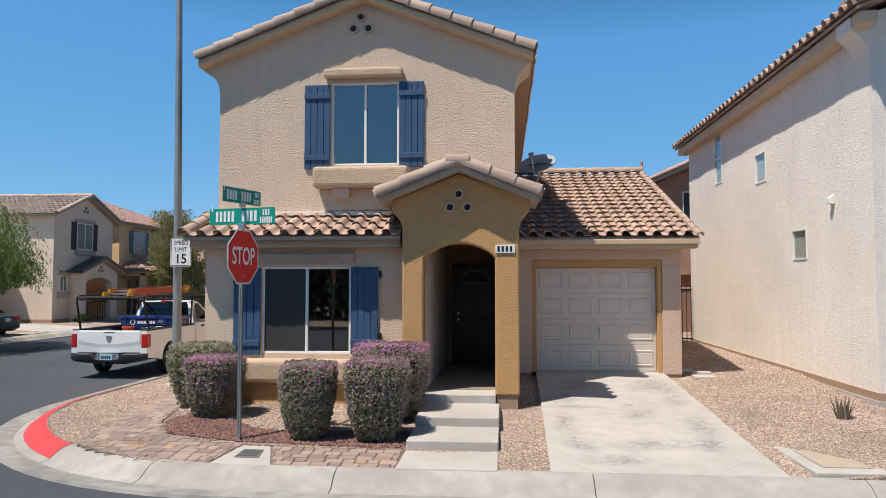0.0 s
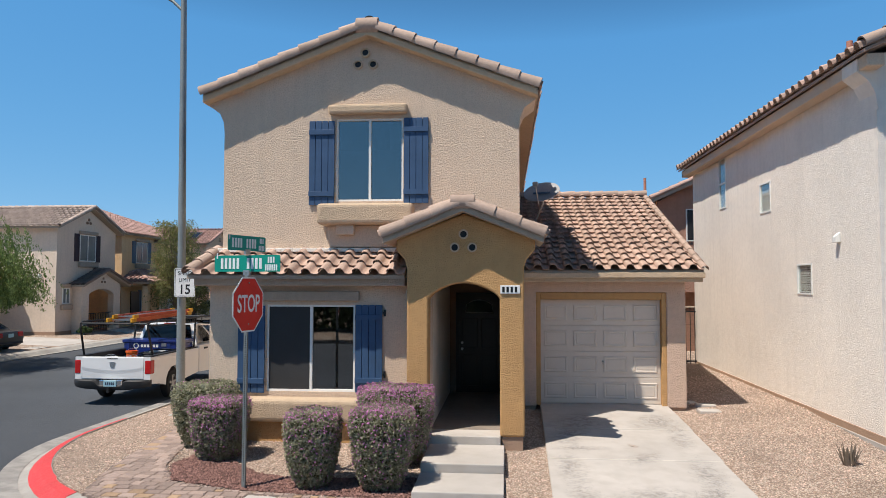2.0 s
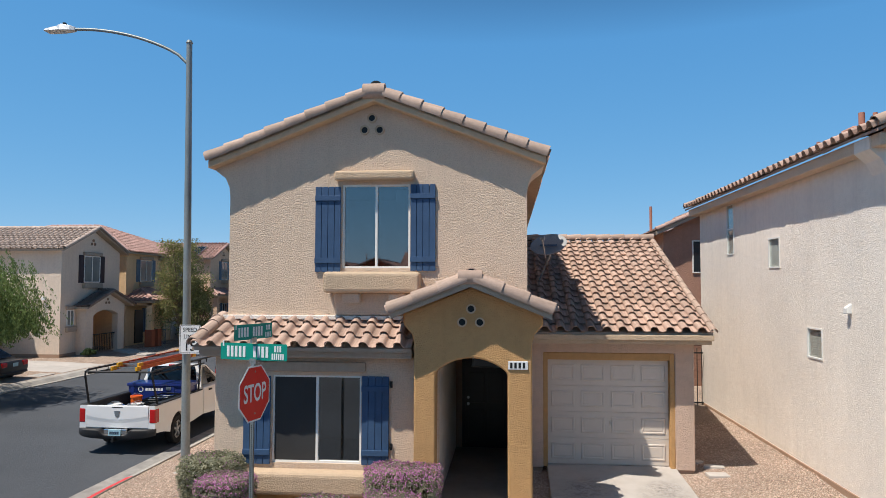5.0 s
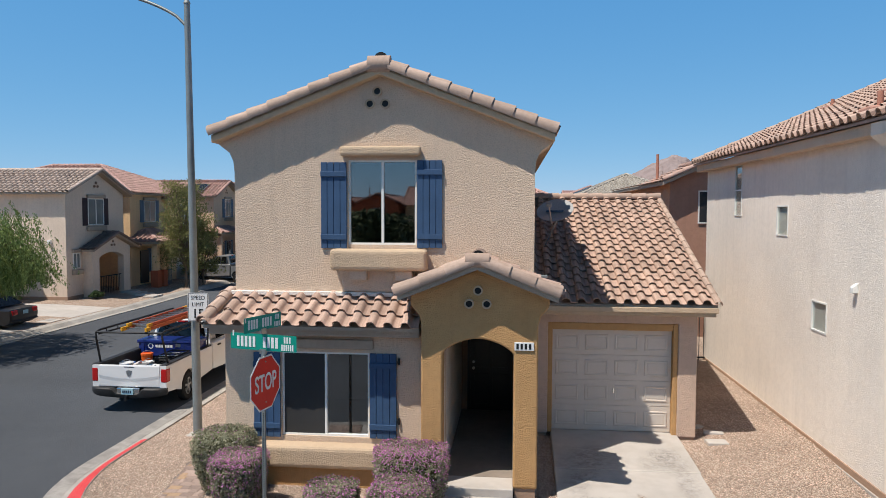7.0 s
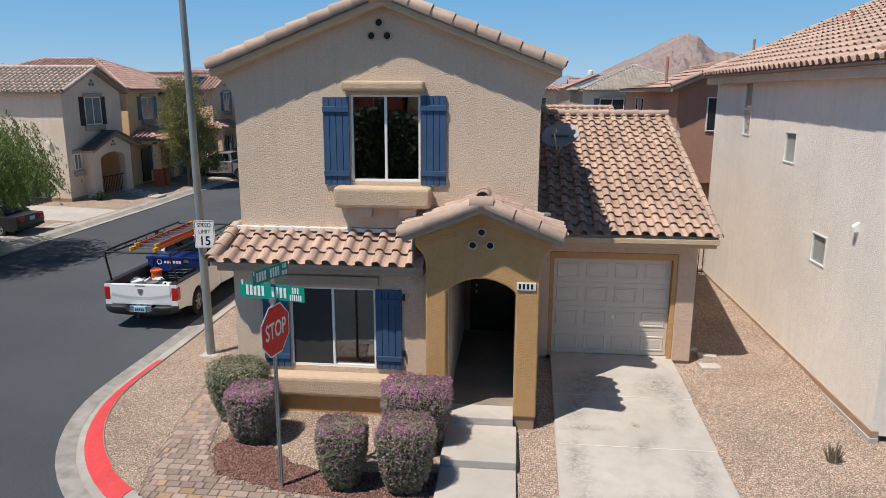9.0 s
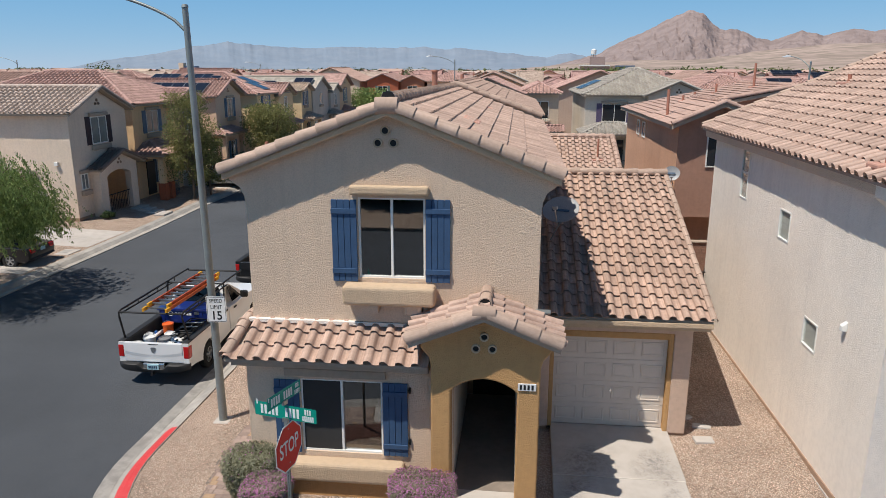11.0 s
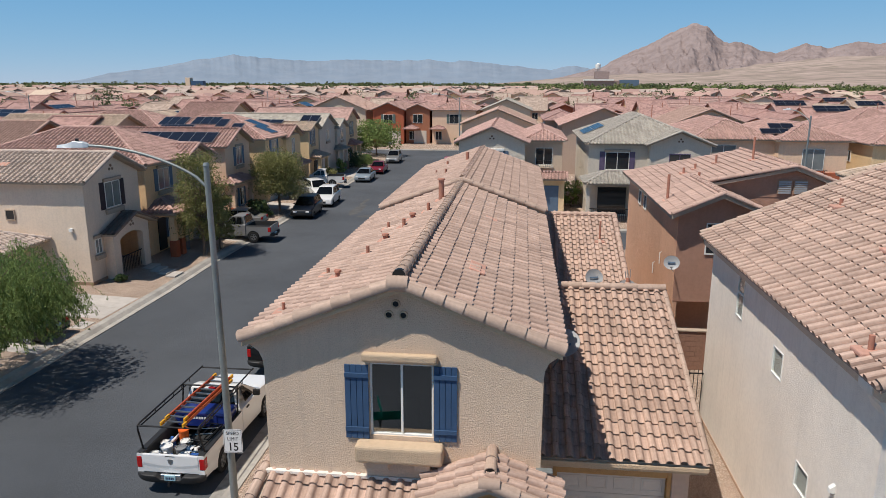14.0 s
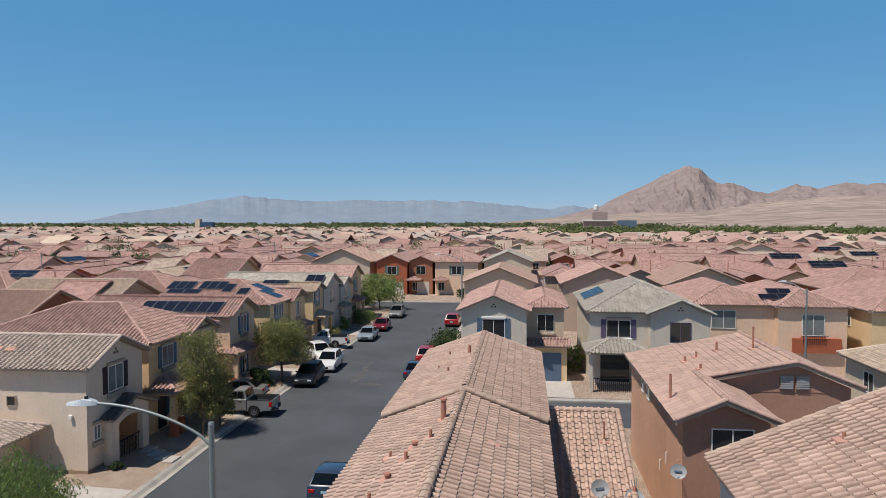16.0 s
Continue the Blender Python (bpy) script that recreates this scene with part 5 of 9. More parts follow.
for k in range(4):
    part("bar", boxes((-0.118 + 0.068 * k, -0.080 + 0.068 * k, 11.594, 11.598, 2.322, 2.412)), "sign_black", plaque)
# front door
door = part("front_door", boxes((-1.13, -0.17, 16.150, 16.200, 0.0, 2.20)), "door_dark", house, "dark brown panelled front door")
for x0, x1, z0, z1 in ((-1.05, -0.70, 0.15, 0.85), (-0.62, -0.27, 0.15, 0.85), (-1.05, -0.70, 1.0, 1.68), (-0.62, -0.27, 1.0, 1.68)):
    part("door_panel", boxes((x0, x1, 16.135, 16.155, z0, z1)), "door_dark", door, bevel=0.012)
bm = bmesh.new()
prism(bm, [(-0.970, 16.130, 1.82), (-0.370, 16.130, 1.82), (-0.390, 16.130, 1.98), (-0.510, 16.130, 2.06), (-0.670, 16.130, 2.085), (-0.830, 16.130, 2.06), (-0.950, 16.130, 1.98)], (0, 0.02, 0))
lite = part("door_light", bm, "dark_glass", door, "small arched door window with a pale rim")
bm = bmesh.new()
pipe(bm, [(-0.980, 16.130, 1.81), (-0.360, 16.130, 1.81), (-0.380, 16.130, 1.99), (-0.510, 16.130, 2.07), (-0.670, 16.130, 2.095), (-0.830, 16.130, 2.07), (-0.960, 16.130, 1.99), (-0.980, 16.130, 1.81)], 0.012, seg=6)
part("lite_rim", bm, "dish_grey", lite)
bm = bmesh.new()
tube(bm, (-1.06, 16.150, 0.98), (-1.06, 16.080, 0.98), 0.03, seg=10)
tube(bm, (-1.06, 16.150, 1.12), (-1.06, 16.120, 1.12), 0.03, seg=10)
part("door_knob", bm, "steel", door)
part("door_jamb", boxes((-1.20, -1.13, 16.130, 16.200, 0, 2.26), (-1.20, -0.17, 16.130, 16.200, 2.20, 2.26)), "door_dark", house)

# garage
GX0, GX1, GY = 0.19, 3.58, 14.75
GD = (0.56, 3.20, -0.02, 2.29)
bm = bmesh.new()
wall_cells(bm, GX0, GX1, -0.05, 2.62, [(GD[0], GD[1], -0.05, GD[3])], lambda u, d, z: (u, GY + d, z), 0.24)
box(bm, GX1 - 0.2, GX1, GY + 0.24, 25.6, -0.05, 2.62)
box(bm, GX0, GX1, 25.4, 25.6, -0.05, 2.62)
part("garage_wall", bm, "stucco_pink", house, "pinkish tan stucco garage wall", bevel=0.02)
part("wall_base", boxes((GX0 + 0.02, GD[0] - 0.02, GY + 0.03, GY + 0.2, -0.4, -0.05), (GD[1] + 0.02, GX1 - 0.02, GY + 0.03, GY + 0.2, -0.4, -0.05), (GX1 - 0.18, GX1 - 0.02, GY + 0.2, 25.5, -0.4, -0.05)), "stucco_base", house)
part("garage_trim", boxes((0.56, 0.655, GY + 0.02, GY + 0.2, -0.03, 2.285), (3.105, 3.20, GY + 0.02, GY + 0.2, -0.03, 2.285), (0.655, 3.105, GY + 0.02, GY + 0.2, 2.14, 2.285)), "stucco_ochre", house, "ochre stucco trim", bevel=0.015)
gdoor = part("garage_door", boxes((0.655, 3.105, 14.93, 14.97, -0.01, 2.14)), "garage_white", house, "beige sectional garage door with raised panels")
for r in range(4):
    z0 = 0.0 + 0.533 * r
    part("door_section", boxes((0.66, 3.10, 14.915, 14.932, z0 + 0.004, z0 + 0.529)), "garage_white", gdoor, bevel=0.004)
    for c in range(4):
        x0 = 0.66 + 0.61 * c
        bm = bmesh.new()
        w0, w1, h0, h1 = x0 + 0.065, x0 + 0.545, z0 + 0.10, z0 + 0.43
        e = 0.035
        vs = [[bm.verts.new((x, y, z)) for x, z in ((w0 + d, h0 + d), (w1 - d, h0 + d), (w1 - d, h1 - d), (w0 + d, h1 - d))] for d, y in ((0, 14.914), (0.012, 14.902), (0.030, 14.902), (0.05, 14.911), (0.07, 14.906))]
        for a, b in zip(vs[:-1], vs[1:]):
            for i in range(4):
                bm.faces.new((a[i], a[(i + 1) % 4], b[(i + 1) % 4], b[i]))
        bm.faces.new(vs[-1])
        bmesh.ops.recalc_face_normals(bm, faces=bm.faces)
        part("door_panel", bm, "garage_white", gdoor)
bm = bmesh.new()
tube(bm, (1.93, 14.91, 0.86), (1.93, 14.875, 0.86), 0.018, seg=12)
box(bm, 1.922, 1.938, 14.87, 14.885, 0.80, 0.90)
part("door_handle", bm, "chrome", gdoor, "chrome T handle")
GR = [[(0.20, 14.38, 2.73), (3.86, 14.38, 2.73), (3.86, 20.3, 4.90), (0.20, 20.3, 4.90)], [(3.86, 26.2, 2.70), (0.20, 26.2, 2.70), (0.20, 20.3, 4.90), (3.86, 20.3, 4.90)]]
groof = deck("garage_roof", GR, "stucco_trim", house, thick=0.09, label="gable roof of clay tiles over the garage")
lay_tiles(groof, GR[0], 260, "tile_umber", "tile_umber", near=(2, 14, 3))
lay_caps(groof, (3.87, 14.34, 2.76), (3.87, 20.25, 4.93), scale=0.6)
lay_caps(groof, (3.9, 20.3, 5.0), (0.3, 20.3, 5.0), scale=1.0)
bm = bmesh.new()
prism(bm, [(GX1 - 0.2, GY, 2.6), (GX1 - 0.2, 25.6, 2.6), (GX1 - 0.2, 20.3, 4.75)], (0.2, 0, 0))
part("garage_gable", bm, "stucco_pink", house)
part("eave_fascia", boxes((0.22, 3.84, 14.38, 14.75, 2.50, 2.64), (0.20, 3.87, 14.32, 14.40, 2.58, 2.69)), "stucco_sill", house, "tan stucco fascia", bevel=0.015)

# ---- the house joined to its back ----
back = thing("house", (-2.5, 33, -0.3), "two-storey tan stucco house with a pinkish clay roof, seen from behind", "house")
bm = boxes((-5.3, 0.22, 26.15, 39.2, -0.4, 6.1))
gable_wall(bm, -5.3, 0.22, 26.15, 39.2, 6.1, 0.36, "y")
part("wall", bm, "stucco_tan", back)
bplanes, ba, bb = gable_planes(-5.62, 0.58, 25.95, 39.5, 6.14, 0.36, "y")
broof = deck("roof", bplanes, "stucco_trim", back, thick=0.12, label="gable roof of pinkish clay tiles")
for p in bplanes:
    lay_tiles(broof, p, 0, far=True)
lay_caps(broof, (ba[0], 26.2, ba[2] + 0.07), (bb[0], 39.4, bb[2] + 0.07), False, scale=1.05)
for x in (-5.62, 0.58):
    lay_caps(broof, (x, 26.0, 6.19), (ba[0], 26.0, ba[2] + 0.05), scale=1.05)
    lay_caps(broof, (x, 39.42, 6.19), (ba[0], 39.42, ba[2] + 0.05), False)
part("garage_wall", boxes((0.22, 3.6, 26.9, 37, -0.3, 2.6)), "stucco_tan", back)
BG = [[(0.22, 26.5, 2.68), (3.95, 26.5, 2.68), (3.95, 32.4, 4.86), (0.22, 32.4, 4.86)], [(3.95, 38.3, 2.68), (0.22, 38.3, 2.68), (0.22, 32.4, 4.86), (3.95, 32.4, 4.86)]]
bgroof = deck("garage_roof", BG, "stucco_trim", back, thick=0.1)
lay_tiles(bgroof, BG[0], 0, far=True)
lay_caps(bgroof, (3.95, 32.4, 4.94), (0.3, 32.4, 4.94), False)
lay_caps(bgroof, (3.92, 26.5, 2.76), (3.92, 32.4, 4.94), False)
for x, y, z, h, r in ((3.1, 30.4, 4.1, 0.9, 0.04), (-2.9, 33.5, 7.0, 0.6, 0.08), (-3.6, 30.5, 6.85, 0.3, 0.05), (-4.2, 32.0, 6.6, 0.3, 0.04), (-4.0, 35.0, 6.7, 0.3, 0.05)):
    p = thing("vent_pipe", (x, y, z), "terracotta coloured vent pipe on the clay roof", "vent pipe", "roof vents")
    bm = bmesh.new()
    tube(bm, (x, y, z - 0.1), (x, y, z + h), r, seg=10)
    part("pipe", bm, "pipe_rust", p, smooth=True)
    part("flashing", boxes((x - 0.2, x + 0.2, y - 0.2, y + 0.2, z - 0.02, z + 0.06)), "tile_patch", p, bevel=0.02)

# ---- neighbouring houses ----
def generic_house(name, label, walls, vols, tile="pink", tiles="joined", windows=(), group="", extra=None):
    """A house of box volumes. vols: (x0, x1, y0, y1, z1, roof kind, ridge axis, slope, wall material)."""
    x0 = min(v[0] for v in vols)
    x1 = max(v[1] for v in vols)
    y0 = min(v[2] for v in vols)
    y1 = max(v[3] for v in vols)
    h = thing(name, ((x0 + x1) / 2, (y0 + y1) / 2, -0.4), label, "house", group)
    for a, b, c, d, z1, kind, axis, slope, mat, *low in vols:
        zb = low[0] if low else -0.45
        if kind == "gable" and axis == "y":
            bm = prism(bmesh.new(), [(a, c, zb), (b, c, zb), (b, c, z1), ((a + b) / 2, c, z1 + slope * (b - a) / 2), (a, c, z1)], (0, d - c, 0))
        elif kind == "gable":
            bm = prism(bmesh.new(), [(a, c, zb), (a, d, zb), (a, d, z1), (a, (c + d) / 2, z1 + slope * (d - c) / 2), (a, c, z1)], (b - a, 0, 0))
        else:
            bm = boxes((a, b, c, d, zb, z1))
        part("wall", bm, mat or walls, h)
        if kind:
            o = 0.36
            roof(h, kind, a - o, b + o, c - o, d + o, z1 - 0.02 - slope * o + 0.16, slope, axis, tiles, tile)
    for w in windows:
        face, x, y, z, ww, hh = w[:6]
        window(h, on_wall(face, x, y, z), ww, hh, *w[6:])
    return h


def railing(parent, top, pickets, material, label="", name="porch_rail"):
    """A top rail whose pickets are parts of their own, all boxes."""
    rail = part(name, boxes(top), material, parent, label)
    for b in pickets:
        part("picket", boxes(b), material, rail)
    return rail


# the cream house beside the garage
cream = thing("house", (10.5, 17, 0), "two-storey cream stucco house with small side windows and clay roof", "house")
NX0, NX1, NY0, NY1, NZ = 5.75, 16.5, 11.5, 22.45, 6.05
holes = [(13.98, 14.66, 2.26, 2.86), (16.0, 16.66, 4.06, 4.74), (19.14, 19.72, 4.48, 5.84)]
bm = bmesh.new()
wall_cells(bm, NY0, NY1, 0.02, NZ, holes, lambda u, d, z: (NX0 + d, u, z), 0.18)
part("wall", bm, "stucco_cream", cream, "cream lace-textured stucco side wall")
for ya in (NY0 - 0.001, NY1 - 0.18):
    xa = NX0 + (0.001 if ya < NY1 - 1 else 0.18)
    part("wall", prism(bmesh.new(), [(xa, ya, 0.02), (NX1, ya, 0.02), (NX1, ya, NZ), (11.2, ya, 8.2), (xa, ya, NZ)], (0, 0.18, 0)), "stucco_cream", cream)
part("wall", boxes((NX1 - 0.18, NX1, NY0 + 0.18, NY1 - 0.18, 0.02, NZ)), "stucco_cream", cream)
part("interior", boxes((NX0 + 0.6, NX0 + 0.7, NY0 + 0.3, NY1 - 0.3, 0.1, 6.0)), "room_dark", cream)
part("wall_base", boxes((NX0 - 0.025, NX0 + 0.1, NY0 - 0.03, NY1, -0.01, 0.11)), "stucco_base", cream, "brown painted wall base")
part("footing", boxes((NX0 - 0.05, NX0 + 0.1, NY0 - 0.05, NY1, -0.4, -0.01)), "concrete", cream, "pale concrete footing")
for k, (a, b, c, d) in enumerate(holes):
    t = 0.03
    zm = (c + d) / 2
    gaps = [(a + t, b - t, c + t, zm - 0.02), (a + t, b - t, zm + 0.02, d - t)] if k == 2 else [(a + t, b - t, c + t, d - t)]
    bm = wall_cells(bmesh.new(), a, b, c, d, gaps, lambda u, q, z: (NX0 - 0.015 + q, u, z), 0.075)
    w = part("window", bm, "white_vinyl", cream, "small white vinyl window")
    g = part("pane", boxes((NX0 + 0.01, NX0 + 0.017, a + t, b - t, c + t, d - t)), "window_clear", w)
    g.visible_shadow = False
    if k != 1:
        bm = bmesh.new()
        zz = c + 0.04
        while zz < d - 0.05:
            box(bm, NX0 + 0.030, NX0 + 0.040, a + 0.03, b - 0.03, zz, zz + 0.034)
            zz += 0.045
        part("blind", bm, "blind", w, "pale slatted blind", kind="stuff")
    else:
        part("blind", boxes((NX0 + 0.035, NX0 + 0.045, a + 0.03, b - 0.03, c + 0.03, d - 0.03)), "blind", w)
# roof: one long slope that faces the corner house
CP = [(5.40, 11.10, 6.06), (5.40, 22.80, 6.06), (11.2, 22.80, 8.55), (11.2, 11.10, 8.55)]
CP2 = [(17.0, 22.80, 6.06), (17.0, 11.10, 6.06), (11.2, 11.10, 8.55), (11.2, 22.80, 8.55)]
croof = deck("roof", [CP, CP2], "tile_joined", cream, thick=0.05, label="gable roof of pinkish clay tiles")
lay_tiles(croof, CP, 300, "tile_main", "tile_joined", near=(5.4, 17, 6))
lay_tiles(croof, CP2, 0, far=True)
lay_caps(croof, (5.38, 11.12, 6.13), (11.2, 11.12, 8.62), scale=1.05)
lay_caps(croof, (5.38, 22.74, 6.13), (11.2, 22.74, 8.62), scale=1.0)
lay_caps(croof, (11.2, 11.1, 8.64), (11.2, 22.8, 8.64))
part("eave_fascia", boxes((5.475, 5.747, 11.2, 22.7, 5.815, 6.018)), "stucco_tan", cream, "tan boxed stucco eave", bevel=0.02)
part("eave_return", prism(bmesh.new(), [(5.748, 11.45, 5.2), (5.72, 11.45, 5.45), (5.62, 11.45, 5.65), (5.45, 11.45, 5.80), (5.45, 11.45, 6.0), (5.748, 11.45, 6.0)], (0, 0.5, 0)), "stucco_cream", cream)
wv = thing("wall_vent", (5.70, 12.85, 3.15), "small white dryer vent hood on the stucco wall", "wall vent")
bm = bmesh.new()
prism(bm, [(5.75, 12.80, 3.37), (5.65, 12.80, 3.29), (5.65, 12.80, 3.19), (5.75, 12.80, 3.19)], (0, 0.11, 0))
part("hood", bm, "white_vinyl", wv, bevel=0.01)
for x, y, h, r in ((5.75, 12.3, 0.36, 0.05), (8.5, 20.5, 0.3, 0.05), (7.9, 16.2, 0.35, 0.05)):
    z = 6.06 + 0.4293 * (x - 5.4)
    p = thing("vent_pipe", (x, y, z), "terracotta coloured vent pipe on the clay roof", "vent pipe", "roof vents")
    bm = bmesh.new()
    tube(bm, (x, y, z - 0.05), (x, y, z + h), r, seg=10)
    part("pipe", bm, "pipe_rust", p, smooth=True)
    part("flashing", boxes((x - 0.25, x + 0.25, y - 0.22, y + 0.22, z + 0.0, z + 0.10)), "tile_patch", p, bevel=0.03)

# the brown house behind it
brown = generic_house("house", "two-storey brown and rust stucco house with a pink clay roof", "stucco_rust", [
    (5.9, 9.2, 30.4, 41.6, 5.75, None, "y", 0.36, "stucco_terra"),
    (9.2, 14.4, 33.6, 41.6, 5.75, None, "y", 0.36, "stucco_brown"),
], windows=())
part("wall", boxes((5.9, 9.2, 28.4, 30.4, 2.15, 5.75)), "stucco_terra", brown, "terracotta stucco upper storey")
part("wall", boxes((5.9, 6.08, 28.4, 30.4, -0.4, 2.15)), "stucco_terra", brown)
part("wall", boxes((5.905, 9.2, 28.385, 28.4, 2.15, 5.75)), "stucco_brown", brown, "brown stucco end wall")
part("gable", prism(bmesh.new(), [(5.9, 28.38, 5.7), (9.2, 28.38, 5.7), (7.5, 28.38, 6.52)], (0, 0.2, 0)), "stucco_brown", brown)
part("gable", prism(bmesh.new(), [(8.0, 33.58, 5.7), (14.4, 33.58, 5.7), (14.4, 33.58, 5.95), (12.0, 33.58, 6.95), (8.0, 33.58, 6.1)], (0, 0.2, 0)), "stucco_brown", brown)
BR = [[(5.55, 27.95, 5.75), (5.55, 33.3, 5.75), (7.45, 33.3, 6.60), (7.45, 27.95, 6.60)],
      [(9.55, 33.3, 5.75), (9.55, 27.95, 5.75), (7.45, 27.95, 6.60), (7.45, 33.3, 6.60)],
      [(5.55, 33.3, 5.752), (5.55, 42.0, 5.752), (12.0, 42.0, 7.10), (12.0, 33.3, 7.10)],
      [(14.9, 42.0, 5.95), (14.9, 33.3, 5.95), (12.0, 33.3, 7.10), (12.0, 42.0, 7.10)]]
brroof = deck("roof", BR, "stucco_trim", brown, thick=0.14, label="low roof of flat pink clay tiles")
for p in BR:
    lay_tiles(brroof, p, 0, "tile_main", "tile_pink", far="flat")
for p, q in (((5.55, 28.0, 5.82), (7.45, 28.0, 6.66)), ((9.55, 28.0, 5.82), (7.45, 28.0, 6.66)), ((7.45, 33.35, 6.3), (12.0, 33.35, 7.16)), ((14.9, 33.35, 6.02), (12.0, 33.35, 7.16)), ((12.0, 33.3, 7.16), (12.0, 42.0, 7.16)), ((7.45, 28.0, 6.66), (7.45, 33.3, 6.66))):
    lay_caps(brroof, p, q, False, "tile_cap", "tile_pink")
window(brown, on_wall("-y", 7.80, 28.385, 4.14), 1.62, 1.28, None, True)
gl = part("gable_louvre", boxes((11.3, 11.92, 33.53, 33.585, 5.85, 6.5), (12.0, 12.62, 33.53, 33.585, 5.85, 6.5)), "stucco_base", brown, "louvred gable vent")
for c in (11.3, 12.0):
    for k in range(6):
        part("slat", boxes((c + 0.04, c + 0.58, 33.50, 33.53, 5.88 + 0.10 * k, 5.95 + 0.10 * k)), "dish_grey", gl)
for y in (36.0, 37.6):
    window(brown, on_wall("-x", 5.9, y, 4.6), 0.7, 0.75, None, False)
for x, y, hh in ((5.9, 30.8, 1.2), (11.3, 37.4, 1.2), (7.9, 37.2, 0.35), (8.6, 37.8, 0.35), (8.2, 35.2, 0.3), (9.8, 38.5, 0.5)):
    z = 5.75 + 0.209 * (x - 5.55)
    p = thing("vent_pipe", (x, y, z), "pinkish vent pipe on the flat-tiled roof", "vent pipe", "roof vents")
    bm = bmesh.new()
    tube(bm, (x, y, z - 0.05), (x, y, z + hh), 0.06, seg=10)
    part("pipe", bm, "pipe_rust", p, smooth=True)
    part("flashing", boxes((x - 0.2, x + 0.2, y - 0.2, y + 0.2, z - 0.02, z + 0.09)), "tile_patch", p, bevel=0.02)
# low block wall, iron gate and grass between the plots
bw = thing("block_wall", (4.6, 26.5, -0.2), "low brown concrete block garden wall", "garden wall", kind="structure")
for r in range(9):
    for c in range(14):
        x0 = 3.62 + 0.40 * c + (0.2 if r % 2 else 0.0)
        part("block", boxes((x0 + 0.004, min(x0 + 0.396, 9.2), 26.3, 26.5, -0.2 + 0.2 * r + 0.004, -0.2 + 0.2 * r + 0.196)), "block_wall", bw)
part("coping", boxes((3.58, 9.2, 26.26, 26.54, 1.6, 1.66)), "stucco_trim", bw, bevel=0.01)
gate = thing("metal_gate", (4.6, 22.2, -0.1), "black wrought iron side gate between the houses", "gate")
part("gate_rail", boxes((3.62, 5.72, 22.18, 22.22, 1.60, 1.64)), "black_iron", gate)
part("gate_rail", boxes((3.62, 5.72, 22.18, 22.22, 0.10, 0.14)), "black_iron", gate)
for k in range(16):
    part("picket", boxes((3.64 + 0.135 * k, 3.66 + 0.135 * k, 22.19, 22.21, -0.1, 1.75)), "black_iron", gate)
tagged(part("grass_patch", boxes((3.7, 5.7, 22.4, 26.2, -0.3, -0.04)), "grass"), "small patch of green lawn behind the gate", "lawn", kind="structure")

# the beige house across the cross street, with a red tile roof
beige = generic_house("house", "two-storey beige stucco house with blue-grey shutters and red clay roof", "stucco_grey", [
    (-5.7, -0.1, 60.3, 75, 5.85, "gable", "y", 0.42, "stucco_grey"),
    (-0.1, 3.2, 63.4, 75, 5.85, "hip", "x", 0.42, "stucco_beige"),
    (0.0, 3.4, 61.6, 63.4, 2.7, None, "x", 0.4, "stucco_yellow"),
], tile="red", windows=[
    ("-y", -2.9, 60.28, 3.55, 1.9, 1.6, "shutter_slate", True, "dark_glass", "white_vinyl", None, "white_vinyl"),
    ("-y", 1.6, 63.38, 3.7, 1.5, 1.5, None, True, "dark_glass", "white_vinyl", "stucco_grey"),
])
roof(beige, "gable", -0.2, 3.6, 61.1, 63.6, 2.7, 0.35, "x", "joined", "red")
part("garage_door", boxes((0.7, 2.9, 61.56, 61.62, -0.4, 2.1)), "shutter_slate", beige, "grey-blue garage door")
railing(beige, (0.9, 2.3, 62.93, 62.99, 4.08, 4.14), [(0.95 + 0.16 * k, 0.97 + 0.16 * k, 62.95, 62.97, 3.5, 4.08) for k in range(9)], "black_iron", name="balcony_rail")
part("balcony_floor", boxes((0.9, 2.3, 62.93, 63.4, 3.45, 3.52)), "stucco_beige", beige)
# the grey house with a grey-green hip roof
grey = generic_house("house", "two-storey grey stucco house with violet shutters and grey-green tiles", "stucco_grey", [
    (5.3, 15.0, 61.3, 76, 5.8, "hip", "y", 0.42, "stucco_grey"),
    (10.2, 15.0, 60.2, 64, 5.78, "gable", "y", 0.42, "stucco_grey"),
], tile="grey", windows=[
    ("-y", 7.7, 61.28, 3.6, 2.0, 1.5, "shutter_violet", True, "dark_glass", "white_vinyl", "white_vinyl", "stucco_trim"),
    ("-y", 12.6, 60.18, 3.4, 1.7, 1.7, None, True, "dark_glass", "shutter_violet", "stucco_grey"),
    ("-y", 12.2, 60.18, 0.4, 2.0, 1.5, None, True),
])
roof(grey, "hip", 4.7, 9.9, 57.6, 61.6, 2.85, 0.40, "x", "joined", "grey")
part("porch_post", boxes((4.95, 5.25, 57.9, 58.2, -0.4, 2.85)), "stucco_grey", grey)
part("porch_post", boxes((9.3, 9.6, 57.9, 58.2, -0.4, 2.85)), "stucco_grey", grey)
part("patio_door", boxes((6.2, 8.6, 61.2, 61.29, -0.2, 2.1)), "dark_glass", grey)
railing(grey, (5.25, 9.3, 58.0, 58.09, 0.72, 0.78), [(5.3 + 0.16 * k, 5.33 + 0.16 * k, 58.03, 58.06, -0.35, 0.72) for k in range(25)], "black_iron", "dark metal porch rail")
